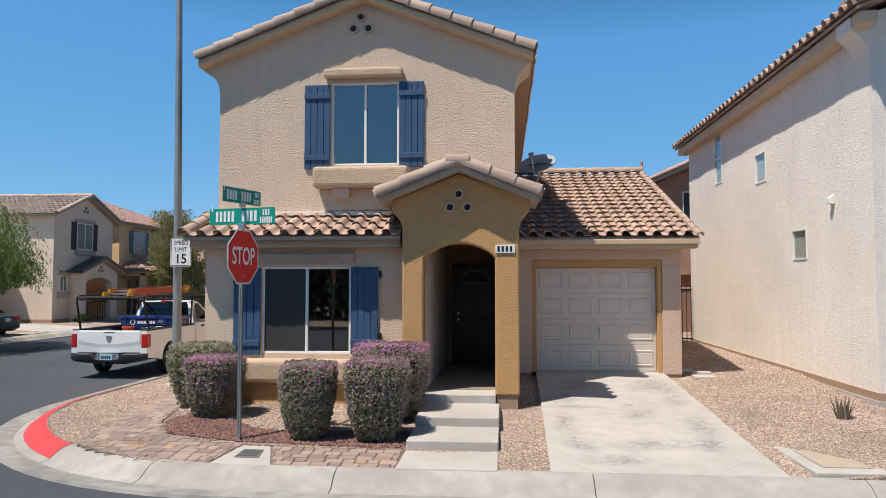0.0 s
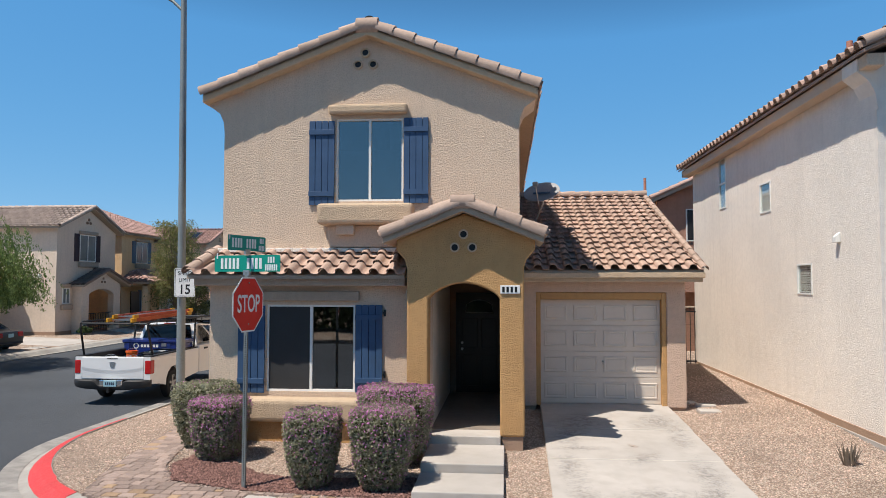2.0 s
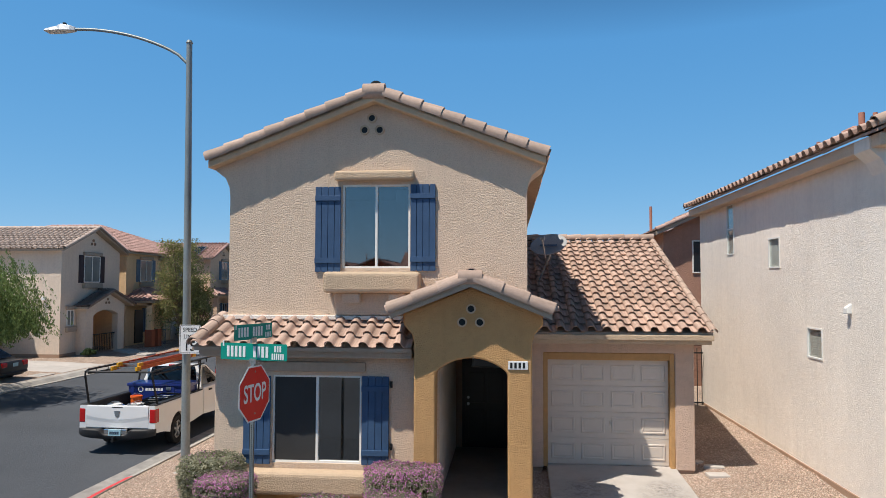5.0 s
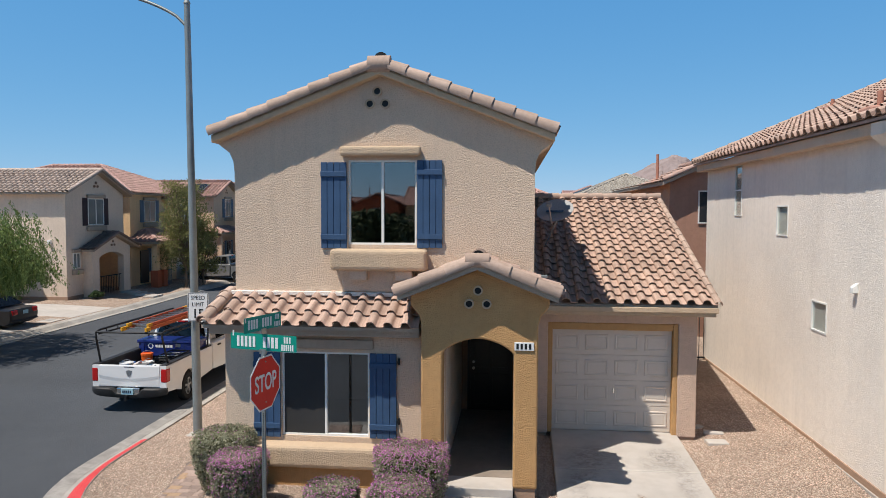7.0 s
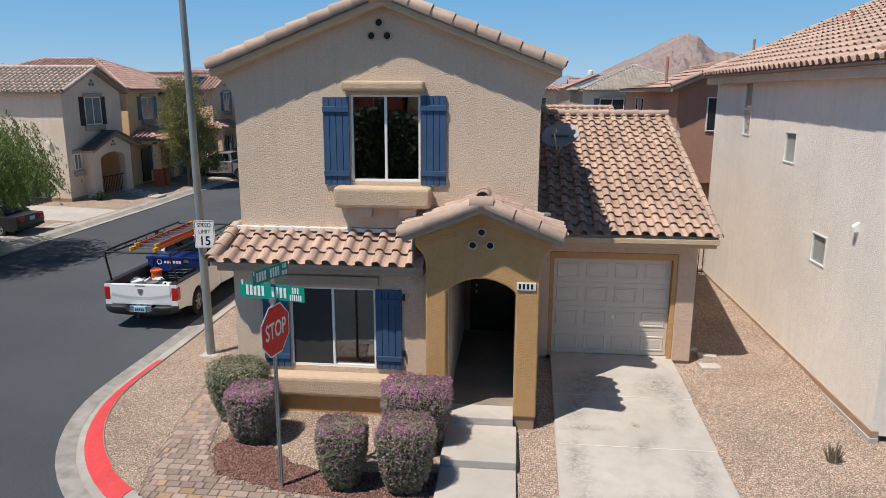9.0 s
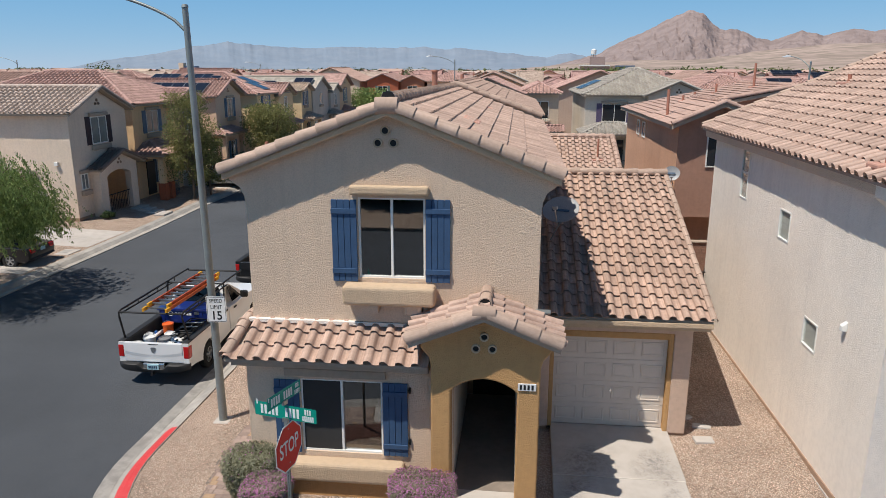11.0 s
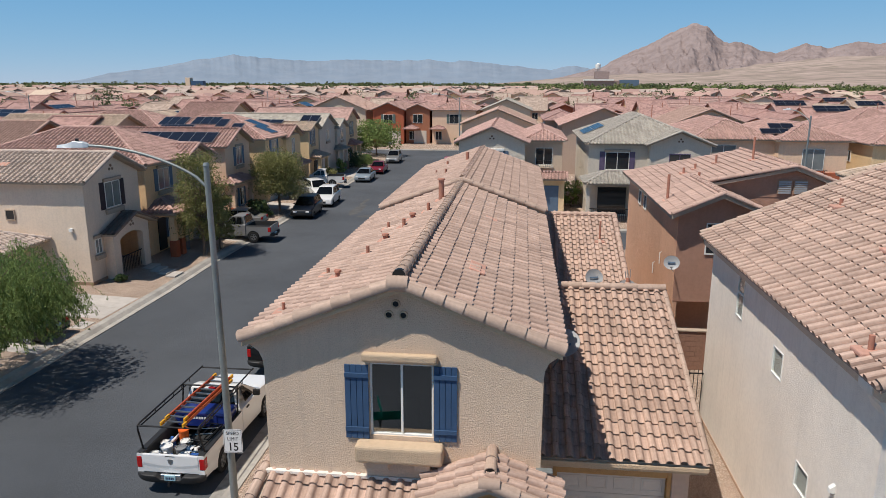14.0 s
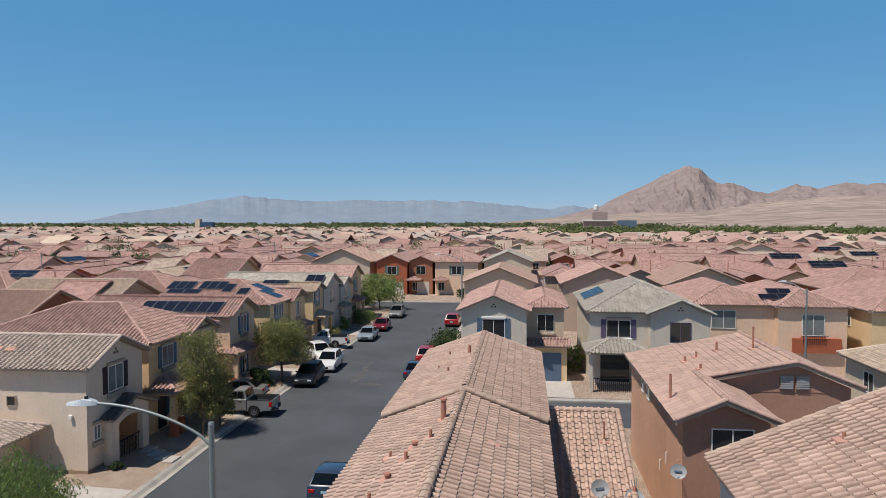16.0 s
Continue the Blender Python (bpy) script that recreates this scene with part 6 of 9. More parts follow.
# the tan house with red stone and a red roof
tan2 = generic_house("house", "two-storey tan stucco house with a red clay roof and stone base", "stucco_orange", [
    (15.2, 22.5, 67.5, 82, 5.8, "hip", "x", 0.40, "stucco_orange"),
    (22.5, 28.4, 66.5, 82, 5.8, "hip", "y", 0.40, "stucco_orange"),
], tile="red", windows=[
    ("-y", 18.0, 67.48, 3.6, 2.2, 1.7, None, True, "pale_glass", "white_vinyl"),
    ("-y", 25.5, 66.48, 3.2, 1.9, 1.9, None, True, "pale_glass", "white_vinyl", "stucco_red"),
])
generic_house("house", "two-storey yellow-tan stucco house with a red clay roof", "stucco_yellow", [(30.0, 40.0, 65.5, 80, 5.6, "hip", "x", 0.40, "stucco_yellow")], tile="red",
                       windows=[("-y", 33.0, 65.48, 3.5, 1.6, 1.5, None, True), ("-x", 29.98, 70.0, 3.7, 1.0, 1.0, None, True)])
railing(tan2, (24.45, 26.65, 66.0, 66.07, 3.18, 3.24), [(24.5 + 0.16 * q, 24.53 + 0.16 * q, 66.02, 66.05, 2.45, 3.18) for q in range(13)], "shutter_maroon", "dark red balcony rail", "balcony_rail")
part("stone_base", boxes((23.7, 27.8, 66.1, 66.5, 1.7, 3.0)), "stucco_red", tan2, "reddish stone base")
# right edge: a beige roofed house beyond the brown one
generic_house("house", "two-storey beige house with a beige clay roof", "stucco_beige", [(19.5, 30, 37.5, 46, 5.3, "hip", "x", 0.42, "stucco_beige")], tile="beige",
                       windows=[("-x", 19.5, 40, 3.6, 1.0, 1.0, None, True), ("-x", 19.5, 43, 3.6, 1.2, 1.2, None, True)])

# houses along the far side of the street
nl = generic_house("house", "two-storey cream stucco house with maroon shutters and arched porch", "stucco_tan", [
    (-33.0, -24.0, 35.65, 41.3, 5.50, "gable", "x", 0.42, "stucco_peach", 2.35),
], tile="taupe", windows=[
    ("+x", -24.0, 38.4, 3.72, 1.55, 1.5, "shutter_maroon", True, "pale_glass", "white_vinyl", "stucco_trim", "stucco_trim"),
    ("+x", -24.0, 36.5, 1.36, 0.62, 0.85, None, True, "pale_glass", "white_vinyl", "stucco_trim", "stucco_trim"),
    ("-y", -28.42, 35.63, 3.34, 0.55, 0.58, None, False, "dark_glass", "stucco_trim"),
])
# porch tiles darker than the roof: the wall's shadow is in their colour
roof(nl, "gable", -24.2, -23.10, 36.75, 41.55, 2.36, 0.36, "x", "joined", "brown")
bm = bmesh.new()
arc2 = [(37.74, -0.45), (37.74, 1.85)] + [(37.74 + 2.5 * i / 10, 1.85 + 0.30 * math.sin(math.pi * i / 10) ** 0.7) for i in range(1, 10)] + [(40.24, 1.85), (40.24, -0.45), (40.95, -0.45), (40.95, 2.42), (39.15, 3.10), (37.05, 2.42), (37.05, -0.45)]
prism(bm, [(-23.42, y, z) for y, z in arc2], (-0.36, 0, 0))
part("porch_arch", bm, "stucco_peach", nl, "stucco porch front with a low arch")
part("porch_side", boxes((-24.0, -23.79, 37.06, 37.40, -0.45, 2.4)), "stucco_peach", nl)
part("wall", boxes((-33.0, -24.0, 35.65, 38.0, -0.45, 2.35)), "stucco_peach", nl)
part("wall", boxes((-33.0, -26.2, 38.0, 41.3, -0.45, 2.35)), "stucco_peach", nl)
part("wall_base", boxes((-33.02, -23.97, 35.62, 38.02, -0.45, -0.12)), "stucco_base", nl, "brown painted wall base")
part("porch_door", boxes((-26.2, -26.14, 38.6, 39.6, -0.2, 2.0)), "door_dark", nl)
railing(nl, (-23.62, -23.58, 37.74, 40.24, 0.73, 0.78), [(-23.61, -23.59, 37.85 + 0.17 * k, 37.87 + 0.17 * k, -0.2, 0.73) for k in range(14)], "black_iron", "black iron porch rail")
roof(nl, "hip", -37.0, -26.2, 31.4, 35.6, 2.3, 0.40, "x", "joined", "taupe")
part("garage_wall", boxes((-36.6, -27.3, 31.8, 35.6, -0.45, 2.3)), "stucco_tan", nl)
for s in ((-24.9, 36.6), ):
    vt = thing("wall_vent", (s[0], 35.6, 2.9), "small white vent hood on the stucco wall", "wall vent")
    part("hood", boxes((s[0] - 0.1, s[0] + 0.1, 35.5, 35.65, 2.75, 2.95)), "white_vinyl", vt, bevel=0.02)

def clay_vents(parent, x, y, z, face, r=0.085):
    """Three clay vent pipes in a triangle on a gable that faces +x or -y."""
    for d, e in ((0.0, 0.20), (-0.15, 0.0), (0.15, 0.0)):
        c = (x, y + d, z + e) if face == "+x" else (x + d, y, z + e)
        way = (1, 0, 0) if face == "+x" else (0, -1, 0)
        bm = bmesh.new()
        ring(bm, c, way, r, r * 0.66, 0.05, 14)
        v = part("gable_vent", bm, "stucco_base", parent, "round clay vent pipe")
        # a black disc stands for the shade inside each pipe
        bm = bmesh.new()
        tube(bm, c, Vector(c) + Vector(way) * 0.01, r * 0.7, seg=12)
        part("vent_hole", bm, "sign_black", v)


FX = -24.3
ROW = [  # wall, tile, front volume, second volume, windows (along, x out, sill, width, height, shutter), porch (y0, y1, depth, eave), garage door (y0, y1, x out)
    ("stucco_gold", "red", (-13, 0, 42.6, 52.0, 5.65, "hip", 0.40), (-6, 0.3, 47.0, 51.8, 5.35, "gable", 0.40), ((45.0, 0, 3.80, 1.5, 1.4, "shutter_slate"), (49.4, 0.3, 3.6, 1.2, 1.4, None)), (42.5, 46.3, 2.0, 2.55), (48.0, 51.2, 0.3)),
    ("stucco_orange", "red", (-13, 0, 55.2, 60.4, 5.72, "gable", 0.43), (-12, -2.5, 60.4, 63.6, 5.30, "gable", 0.40), ((58.0, 0, 4.0, 1.25, 1.5, "shutter_slate"),), (54.8, 59.0, 1.0, 2.75), (60.8, 63.2, -2.5)),
    ("stucco_yellow", "red", (-13, 0, 64.4, 74.4, 5.60, "hip", 0.36), (-5, 0.35, 69.4, 73.9, 5.35, "gable", 0.42), ((66.7, 0, 4.0, 1.5, 1.4, "shutter_slate"), (71.5, 0.35, 3.6, 0.9, 1.6, None)), (70.6, 74.2, 1.4, 2.5), (65.0, 68.2, 0)),
    ("stucco_yellow", "beige", (-13, 0, 78.1, 82.0, 5.50, "gable", 0.35), (-13, -2.5, 75.0, 78.1, 5.30, "gable", 0.35), ((79.6, 0, 4.0, 1.1, 1.5, "shutter_slate"),), (78.6, 82.0, 1.4, 2.5), (75.4, 77.8, -2.5)),
    ("stucco_grey", "grey", (-13, 0, 82.5, 89.5, 5.50, "gable", 0.40), (-12, 0.3, 89.6, 94.1, 5.10, "gable", 0.40), ((86.0, 0, 3.8, 1.3, 1.4, None), (91.8, 0.3, 3.5, 1.1, 1.4, None)), (88.8, 91.6, 1.4, 2.5), (83.2, 86.6, 0)),
    ("stucco_gold", "pink", (-13, 0, 95.0, 101.8, 5.75, "gable", 0.42), (-12, -2, 101.9, 107.5, 5.30, "gable", 0.40), ((98.4, 0, 3.7, 1.3, 1.6, "shutter_slate"),), (96.2, 99.4, 1.4, 2.5), (102.6, 105.4, -2)),
]
for k, (wall, tile, va, vb, wins, porch_at, gar) in enumerate(ROW):
    near = "joined" if k < 4 else "far"
    h = generic_house("house", "two-storey %s stucco house with %s clay roof along the street" % (wall[7:], tile), wall, [
        (FX + v[0], FX + v[1], v[2], v[3], v[4], v[5], "x", v[6], wall) for v in (va, vb)
    ], tile=tile, tiles=near, group="houses along the street", windows=[
        ("+x", FX + out, y, z, w, hh, sh, True, "pale_glass", "white_vinyl", "stucco_trim", "stucco_trim" if sh else None) for y, out, z, w, hh, sh in wins
    ] + [("+x", FX, va[2] + 2.9, 0.5, 0.9, 1.5, wins[0][5], True), ("-y", FX - 4, va[2] - 0.01, 3.7, 1.2, 1.2, None, True)])
    p0, p1, deep_by, eave = porch_at
    red = k in (0, 1, 2)
    for ya in (p0 + 0.1, p0 + 0.9) if k == 0 else (p0 + 0.1, p1 - 0.45):
        part("porch_post", boxes((FX + deep_by - 0.60, FX + deep_by - 0.25, ya, ya + 0.35, -0.45, eave - 0.1)), wall, h)
        part("post_base", boxes((FX + deep_by - 0.66, FX + deep_by - 0.19, ya - 0.06, ya + 0.41, -0.45, 0.75)), "stucco_red" if red else "stucco_base", h, "red painted post base" if red else "", bevel=0.01)
    part("porch_beam", boxes((FX, FX + deep_by - 0.2, p0 + 0.1, p0 + 0.4, eave - 0.25, eave), (FX + deep_by - 0.55, FX + deep_by - 0.2, p0 + 0.4, p1 - 0.1, eave - 0.25, eave)), wall, h)
    roof(h, "hip", FX - 1.2, FX + deep_by, p0 - 0.15, p1, eave, 0.45, "y", near, tile)
    part("front_door", boxes((FX, FX + 0.06, p0 + 1.2, p0 + 2.2, -0.2, 1.95)), "door_dark", h)
    part("garage_door", boxes((FX + gar[2], FX + gar[2] + 0.06, gar[0], gar[1], -0.3, 1.95)), "garage_white", h, "pale garage door")
    railing(h, (FX + deep_by - 0.46, FX + deep_by - 0.40, p0 + 1.3, p0 + 2.4, 0.63, 0.68), [(FX + deep_by - 0.44, FX + deep_by - 0.42, p0 + 1.35 + 0.12 * q, p0 + 1.37 + 0.12 * q, -0.3, 0.63) for q in range(9)], "shutter_slate")
    clay_vents(h, FX + max(0.0, vb[1] if vb[1] > 0 else 0.0), (vb[2] + vb[3]) / 2 if vb[1] > 0 else (va[2] + va[3]) / 2, (vb[4] if vb[1] > 0 else va[4]) + 0.35, "+x", 0.075)
# houses across the end of the street
END = 131.6
for x0, x1, wall, tile, sh in ((-28.2, -22.4, "stucco_red", "red", "shutter_green"), (-22.2, -17.7, "stucco_rust", "red", None), (-17.2, -9.0, "stucco_orange", "red", "shutter_green"), (-40.5, -29.6, "stucco_beige", "pink", None), (-7.8, 1.0, "stucco_beige", "grey", "shutter_slate")):
    h = generic_house("house", "two-storey %s stucco house facing down the street" % wall[7:], wall, [
        (x0, x1, END + 1.4 if x0 > -23 else END, 146, 5.8, "gable" if x0 != -17.2 else "hip", "y", 0.42, wall)], tile=tile, tiles="joined", group="houses across the end of the street", windows=[
        ("-y", (x0 + x1) / 2, (END + 1.4 if x0 > -23 else END) - 0.02, 3.4, 1.8, 1.6, sh, True),
        ("-y", x0 + 1.2, (END + 1.4 if x0 > -23 else END) - 0.02, 0.3, 1.2, 1.6, None, True)])
    part("garage_door", boxes((x1 - 3.0, x1 - 0.6, (END + 1.4 if x0 > -23 else END) - 0.06, END + 2.4, -0.4, 2.0)), "garage_white", h, "pale garage door")
    roof(h, "hip", x0 - 0.2, x0 + 2.6, END - 1.4, END + 1.8, 2.5, 0.4, "x", "far", tile)


clay_vents(nl, -24.0, 38.47, 5.92, "+x")
clay_vents(nl, -23.42, 39.1, 2.55, "+x", 0.07)
clay_vents(beige, -2.9, 60.3, 6.2, "-y")
clay_vents(grey, 12.6, 60.2, 6.1, "-y")
for x, y in ((-30.2, 36.9), (-29.4, 36.9)):
    z = 5.5 - 0.02 - 0.42 * 0.36 + 0.16 + 0.42 * (y - 35.29) + 0.13
    part("patch_tile", boxes((-0.3, 0.3, -0.2, 0.2, -0.05, 0.012), m=Matrix.Translation((x, y, z)) @ Matrix.Rotation(math.atan(0.42), 4, "X")), "tile_patch", nl, "newer pink roof tile", bevel=0.02)
for x, y, z in ((5.88, 31.2, 3.0), (5.88, 32.6, 2.2), (5.88, 30.0, 1.2)):
    wl2 = thing("wall_pipe", (x, y, z), "short pale utility pipe on a terracotta stucco wall", "pipe", "pipes on the wall")
    bm = bmesh.new()
    pipe(bm, [(x + 0.03, y, z + 0.55), (x - 0.05, y, z + 0.5), (x - 0.05, y, z)], 0.022, 8)
    part("pipe", bm, "white_vinyl", wl2)

# ---- vehicles ----
def arch(cy, r, n=9):
    return [(cy - r * math.cos(math.pi * i / (n - 1)), 0.30 + r * math.sin(math.pi * i / (n - 1))) for i in range(n)]


def slab_body(bm, poly, w, round_in=0.10, pinch=0.035):
    """A side outline pushed across the width, drawn in a little at both sides so that its edges are rounded."""
    cy = sum(p[0] for p in poly) / len(poly)
    cz = sum(p[1] for p in poly) / len(poly)
    rings = []
    for x, k in ((-w, pinch), (-w + round_in * 0.35, pinch * 0.35), (-w + round_in, 0), (w - round_in, 0), (w - round_in * 0.35, pinch * 0.35), (w, pinch)):
        ringp = []
        for y, z in poly:
            dy, dz = y - cy, z - cz
            ringp.append((x, y - k * (1 if dy > 0 else -1) * min(1, abs(dy)), z - k * (1 if dz > 0 else -0.3)))
        rings.append(ringp)
    return loft(bm, rings)


def cabin(bm, y0, y1, y2, y3, zb, zt, w, wt):
    """A greenhouse: base from y0 (rear) to y3 (front), roof from y1 to y2, narrower at the top."""
    rings = []
    for y, z, ww in ((y0, zb, w), (y1, zt - 0.04, wt), (y1 + 0.25, zt, wt), (y2 - 0.25, zt, wt), (y2, zt - 0.04, wt), (y3, zb, w)):
        rings.append([(-ww, y, z - 0.03), (-ww * 0.86, y, z), (ww * 0.86, y, z), (ww, y, z - 0.03), (ww, y, zb - 0.05), (-ww, y, zb - 0.05)])
    for r, y in ((rings[0], y0), (rings[-1], y3)):
        pass
    vs = [[bm.verts.new(p) for p in r] for r in rings]
    for a, b in zip(vs[:-1], vs[1:]):
        for i in range(6):
            j = (i + 1) % 6
            try:
                bm.faces.new((a[i], a[j], b[j], b[i]))
            except ValueError:
                pass
    bmesh.ops.recalc_face_normals(bm, faces=bm.faces)
    return bm


def wheels(root, ys, w, r=0.34):
    for y in ys:
        for s in (-1, 1):
            bm = bmesh.new()
            prof = [(0.0, r * 0.62), (0.0, r * 0.93), (0.03, r), (0.17, r), (0.20, r * 0.93), (0.20, r * 0.62)]
            rings = []
            for i in range(25):
                a = math.tau * i / 24
                rings.append([(s * (w - d), y + q * math.cos(a), r + q * math.sin(a)) for d, q in prof])
            loft(bm, rings, close_ends=False)
            tyre = part("wheel", bm, "rubber", root, "black tyre", smooth=True)
            bm = bmesh.new()
            ring(bm, (s * (w - 0.03), y, r), (-s, 0, 0), r * 0.66, r * 0.52, 0.10, 20)
            for i in range(5):
                a = math.tau * i / 5
                m = Matrix.Translation((s * (w - 0.045), y, r)) @ Matrix.Rotation(a, 4, "X")
                box(bm, -0.02, 0.02, -0.03, 0.03, 0, r * 0.58, m=m)
            tube(bm, (s * (w - 0.02), y, r), (s * (w - 0.07), y, r), 0.07, seg=10)
            part("rim", bm, "rim_steel", tyre)
            bm = bmesh.new()
            tube(bm, (s * (w - 0.08), y, r), (s * (w - 0.10), y, r), r * 0.62, seg=16)
            part("hub", bm, "black_plastic", tyre)


def car(colour, label, style="sedan", lift=0.0):
    L, w, belt, top = {"sedan": (4.65, 0.90, 0.92, 1.45), "suv": (4.65, 0.93, 1.05, 1.70), "hatch": (4.3, 0.90, 0.98, 1.55)}[style]
    h = L / 2
    wy = (-h + 0.95, h - 0.90)
    c = thing("car", (0, 0, 0), label, "car", "parked cars")
    hood = belt - 0.10
    low = 0.24
    prof = [(-h + 0.05, low + 0.12), (-h + 0.25, low)] + arch(wy[0], 0.38) + arch(wy[1], 0.38) + [(h - 0.25, low), (h, low + 0.14), (h, 0.62), (h - 0.12, hood - 0.14), (h - 0.9, hood), (h - 1.25, belt), (-h + (0.85 if style == "sedan" else 0.2), belt + 0.02), (-h + 0.06, belt - (0.03 if style == "sedan" else 0.0)), (-h, 0.65)]
    bm = bmesh.new()
    slab_body(bm, prof, w, 0.16, 0.05)
    part("body", bm, colour, c, smooth=True)
    rear = -h + (0.55 if style == "sedan" else 0.10)
    ys = (rear, rear + (0.75 if style == "sedan" else 0.45), h - 2.15, h - 1.15)
    bm = bmesh.new()
    cabin(bm, *ys, belt, top, w * 0.92, w * 0.74)
    part("roof", bm, colour, c, smooth=True)
    # glass, a little proud of the cabin
    def quad(name, pts):
        bm = bmesh.new()
        bm.faces.new([bm.verts.new(p) for p in pts])
        bmesh.ops.solidify(bm, geom=bm.faces[:], thickness=-0.006)
        part(name, bm, "car_glass", c)
    e = 0.012
    wt = w * 0.74
    zt = top - 0.05
    quad("windshield", [(-w * 0.84, ys[3] + e - 0.05, belt + 0.03 + e), (w * 0.84, ys[3] + e - 0.05, belt + 0.03 + e), (wt * 0.88, ys[2] + 0.05 + e, zt + e), (-wt * 0.88, ys[2] + 0.05 + e, zt + e)])
    quad("rear_window", [(w * 0.80, ys[0] - e + 0.06, belt + 0.06 + e), (-w * 0.80, ys[0] - e + 0.06, belt + 0.06 + e), (-wt * 0.85, ys[1] - 0.04 - e, zt + e), (wt * 0.85, ys[1] - 0.04 - e, zt + e)])
    mid = (ys[1] + ys[2]) / 2 + 0.05
    for s in (-1, 1):
        a, b = w * 0.93, wt + 0.014
        quad("side_window", [(s * a, ys[3] - 0.28, belt + 0.04), (s * a, mid + 0.04, belt + 0.04), (s * b, mid + 0.04, zt - 0.04), (s * b, ys[2] - 0.02, zt - 0.04)])
        quad("side_window", [(s * a, mid - 0.04, belt + 0.04), (s * a, ys[0] + 0.34, belt + 0.04), (s * b, ys[1] + 0.06, zt - 0.04), (s * b, mid - 0.04, zt - 0.04)])
        part("headlight", boxes((s * w * 0.58 - 0.16, s * w * 0.58 + 0.16, h - 0.14, h + 0.006, 0.60, 0.74)), "lamp_clear", c, bevel=0.03)
        part("tail_light", boxes((s * w * 0.72 - 0.16, s * w * 0.72 + 0.16, -h - 0.006, -h + 0.12, 0.66, 0.86)), "lamp_red", c, bevel=0.03)
        part("mirror", boxes((s * (w * 1.02) - 0.08, s * (w * 1.02) + 0.08, h - 1.62, h - 1.5, belt + 0.02, belt + 0.15)), colour, c, bevel=0.03)
    part("grille", boxes((-0.42, 0.42, h - 0.05, h + 0.012, 0.42, 0.60)), "black_plastic", c, bevel=0.02)
    part("bumper", boxes((-w * 0.9, w * 0.9, -h - 0.02, -h + 0.15, low + 0.12, 0.46)), "black_plastic", c, bevel=0.05)
    part("number_plate", boxes((-0.16, 0.16, -h - 0.012, -h, 0.66, 0.81)), "plate_blue", c)
    wheels(c, wy, w - 0.01)
    return c


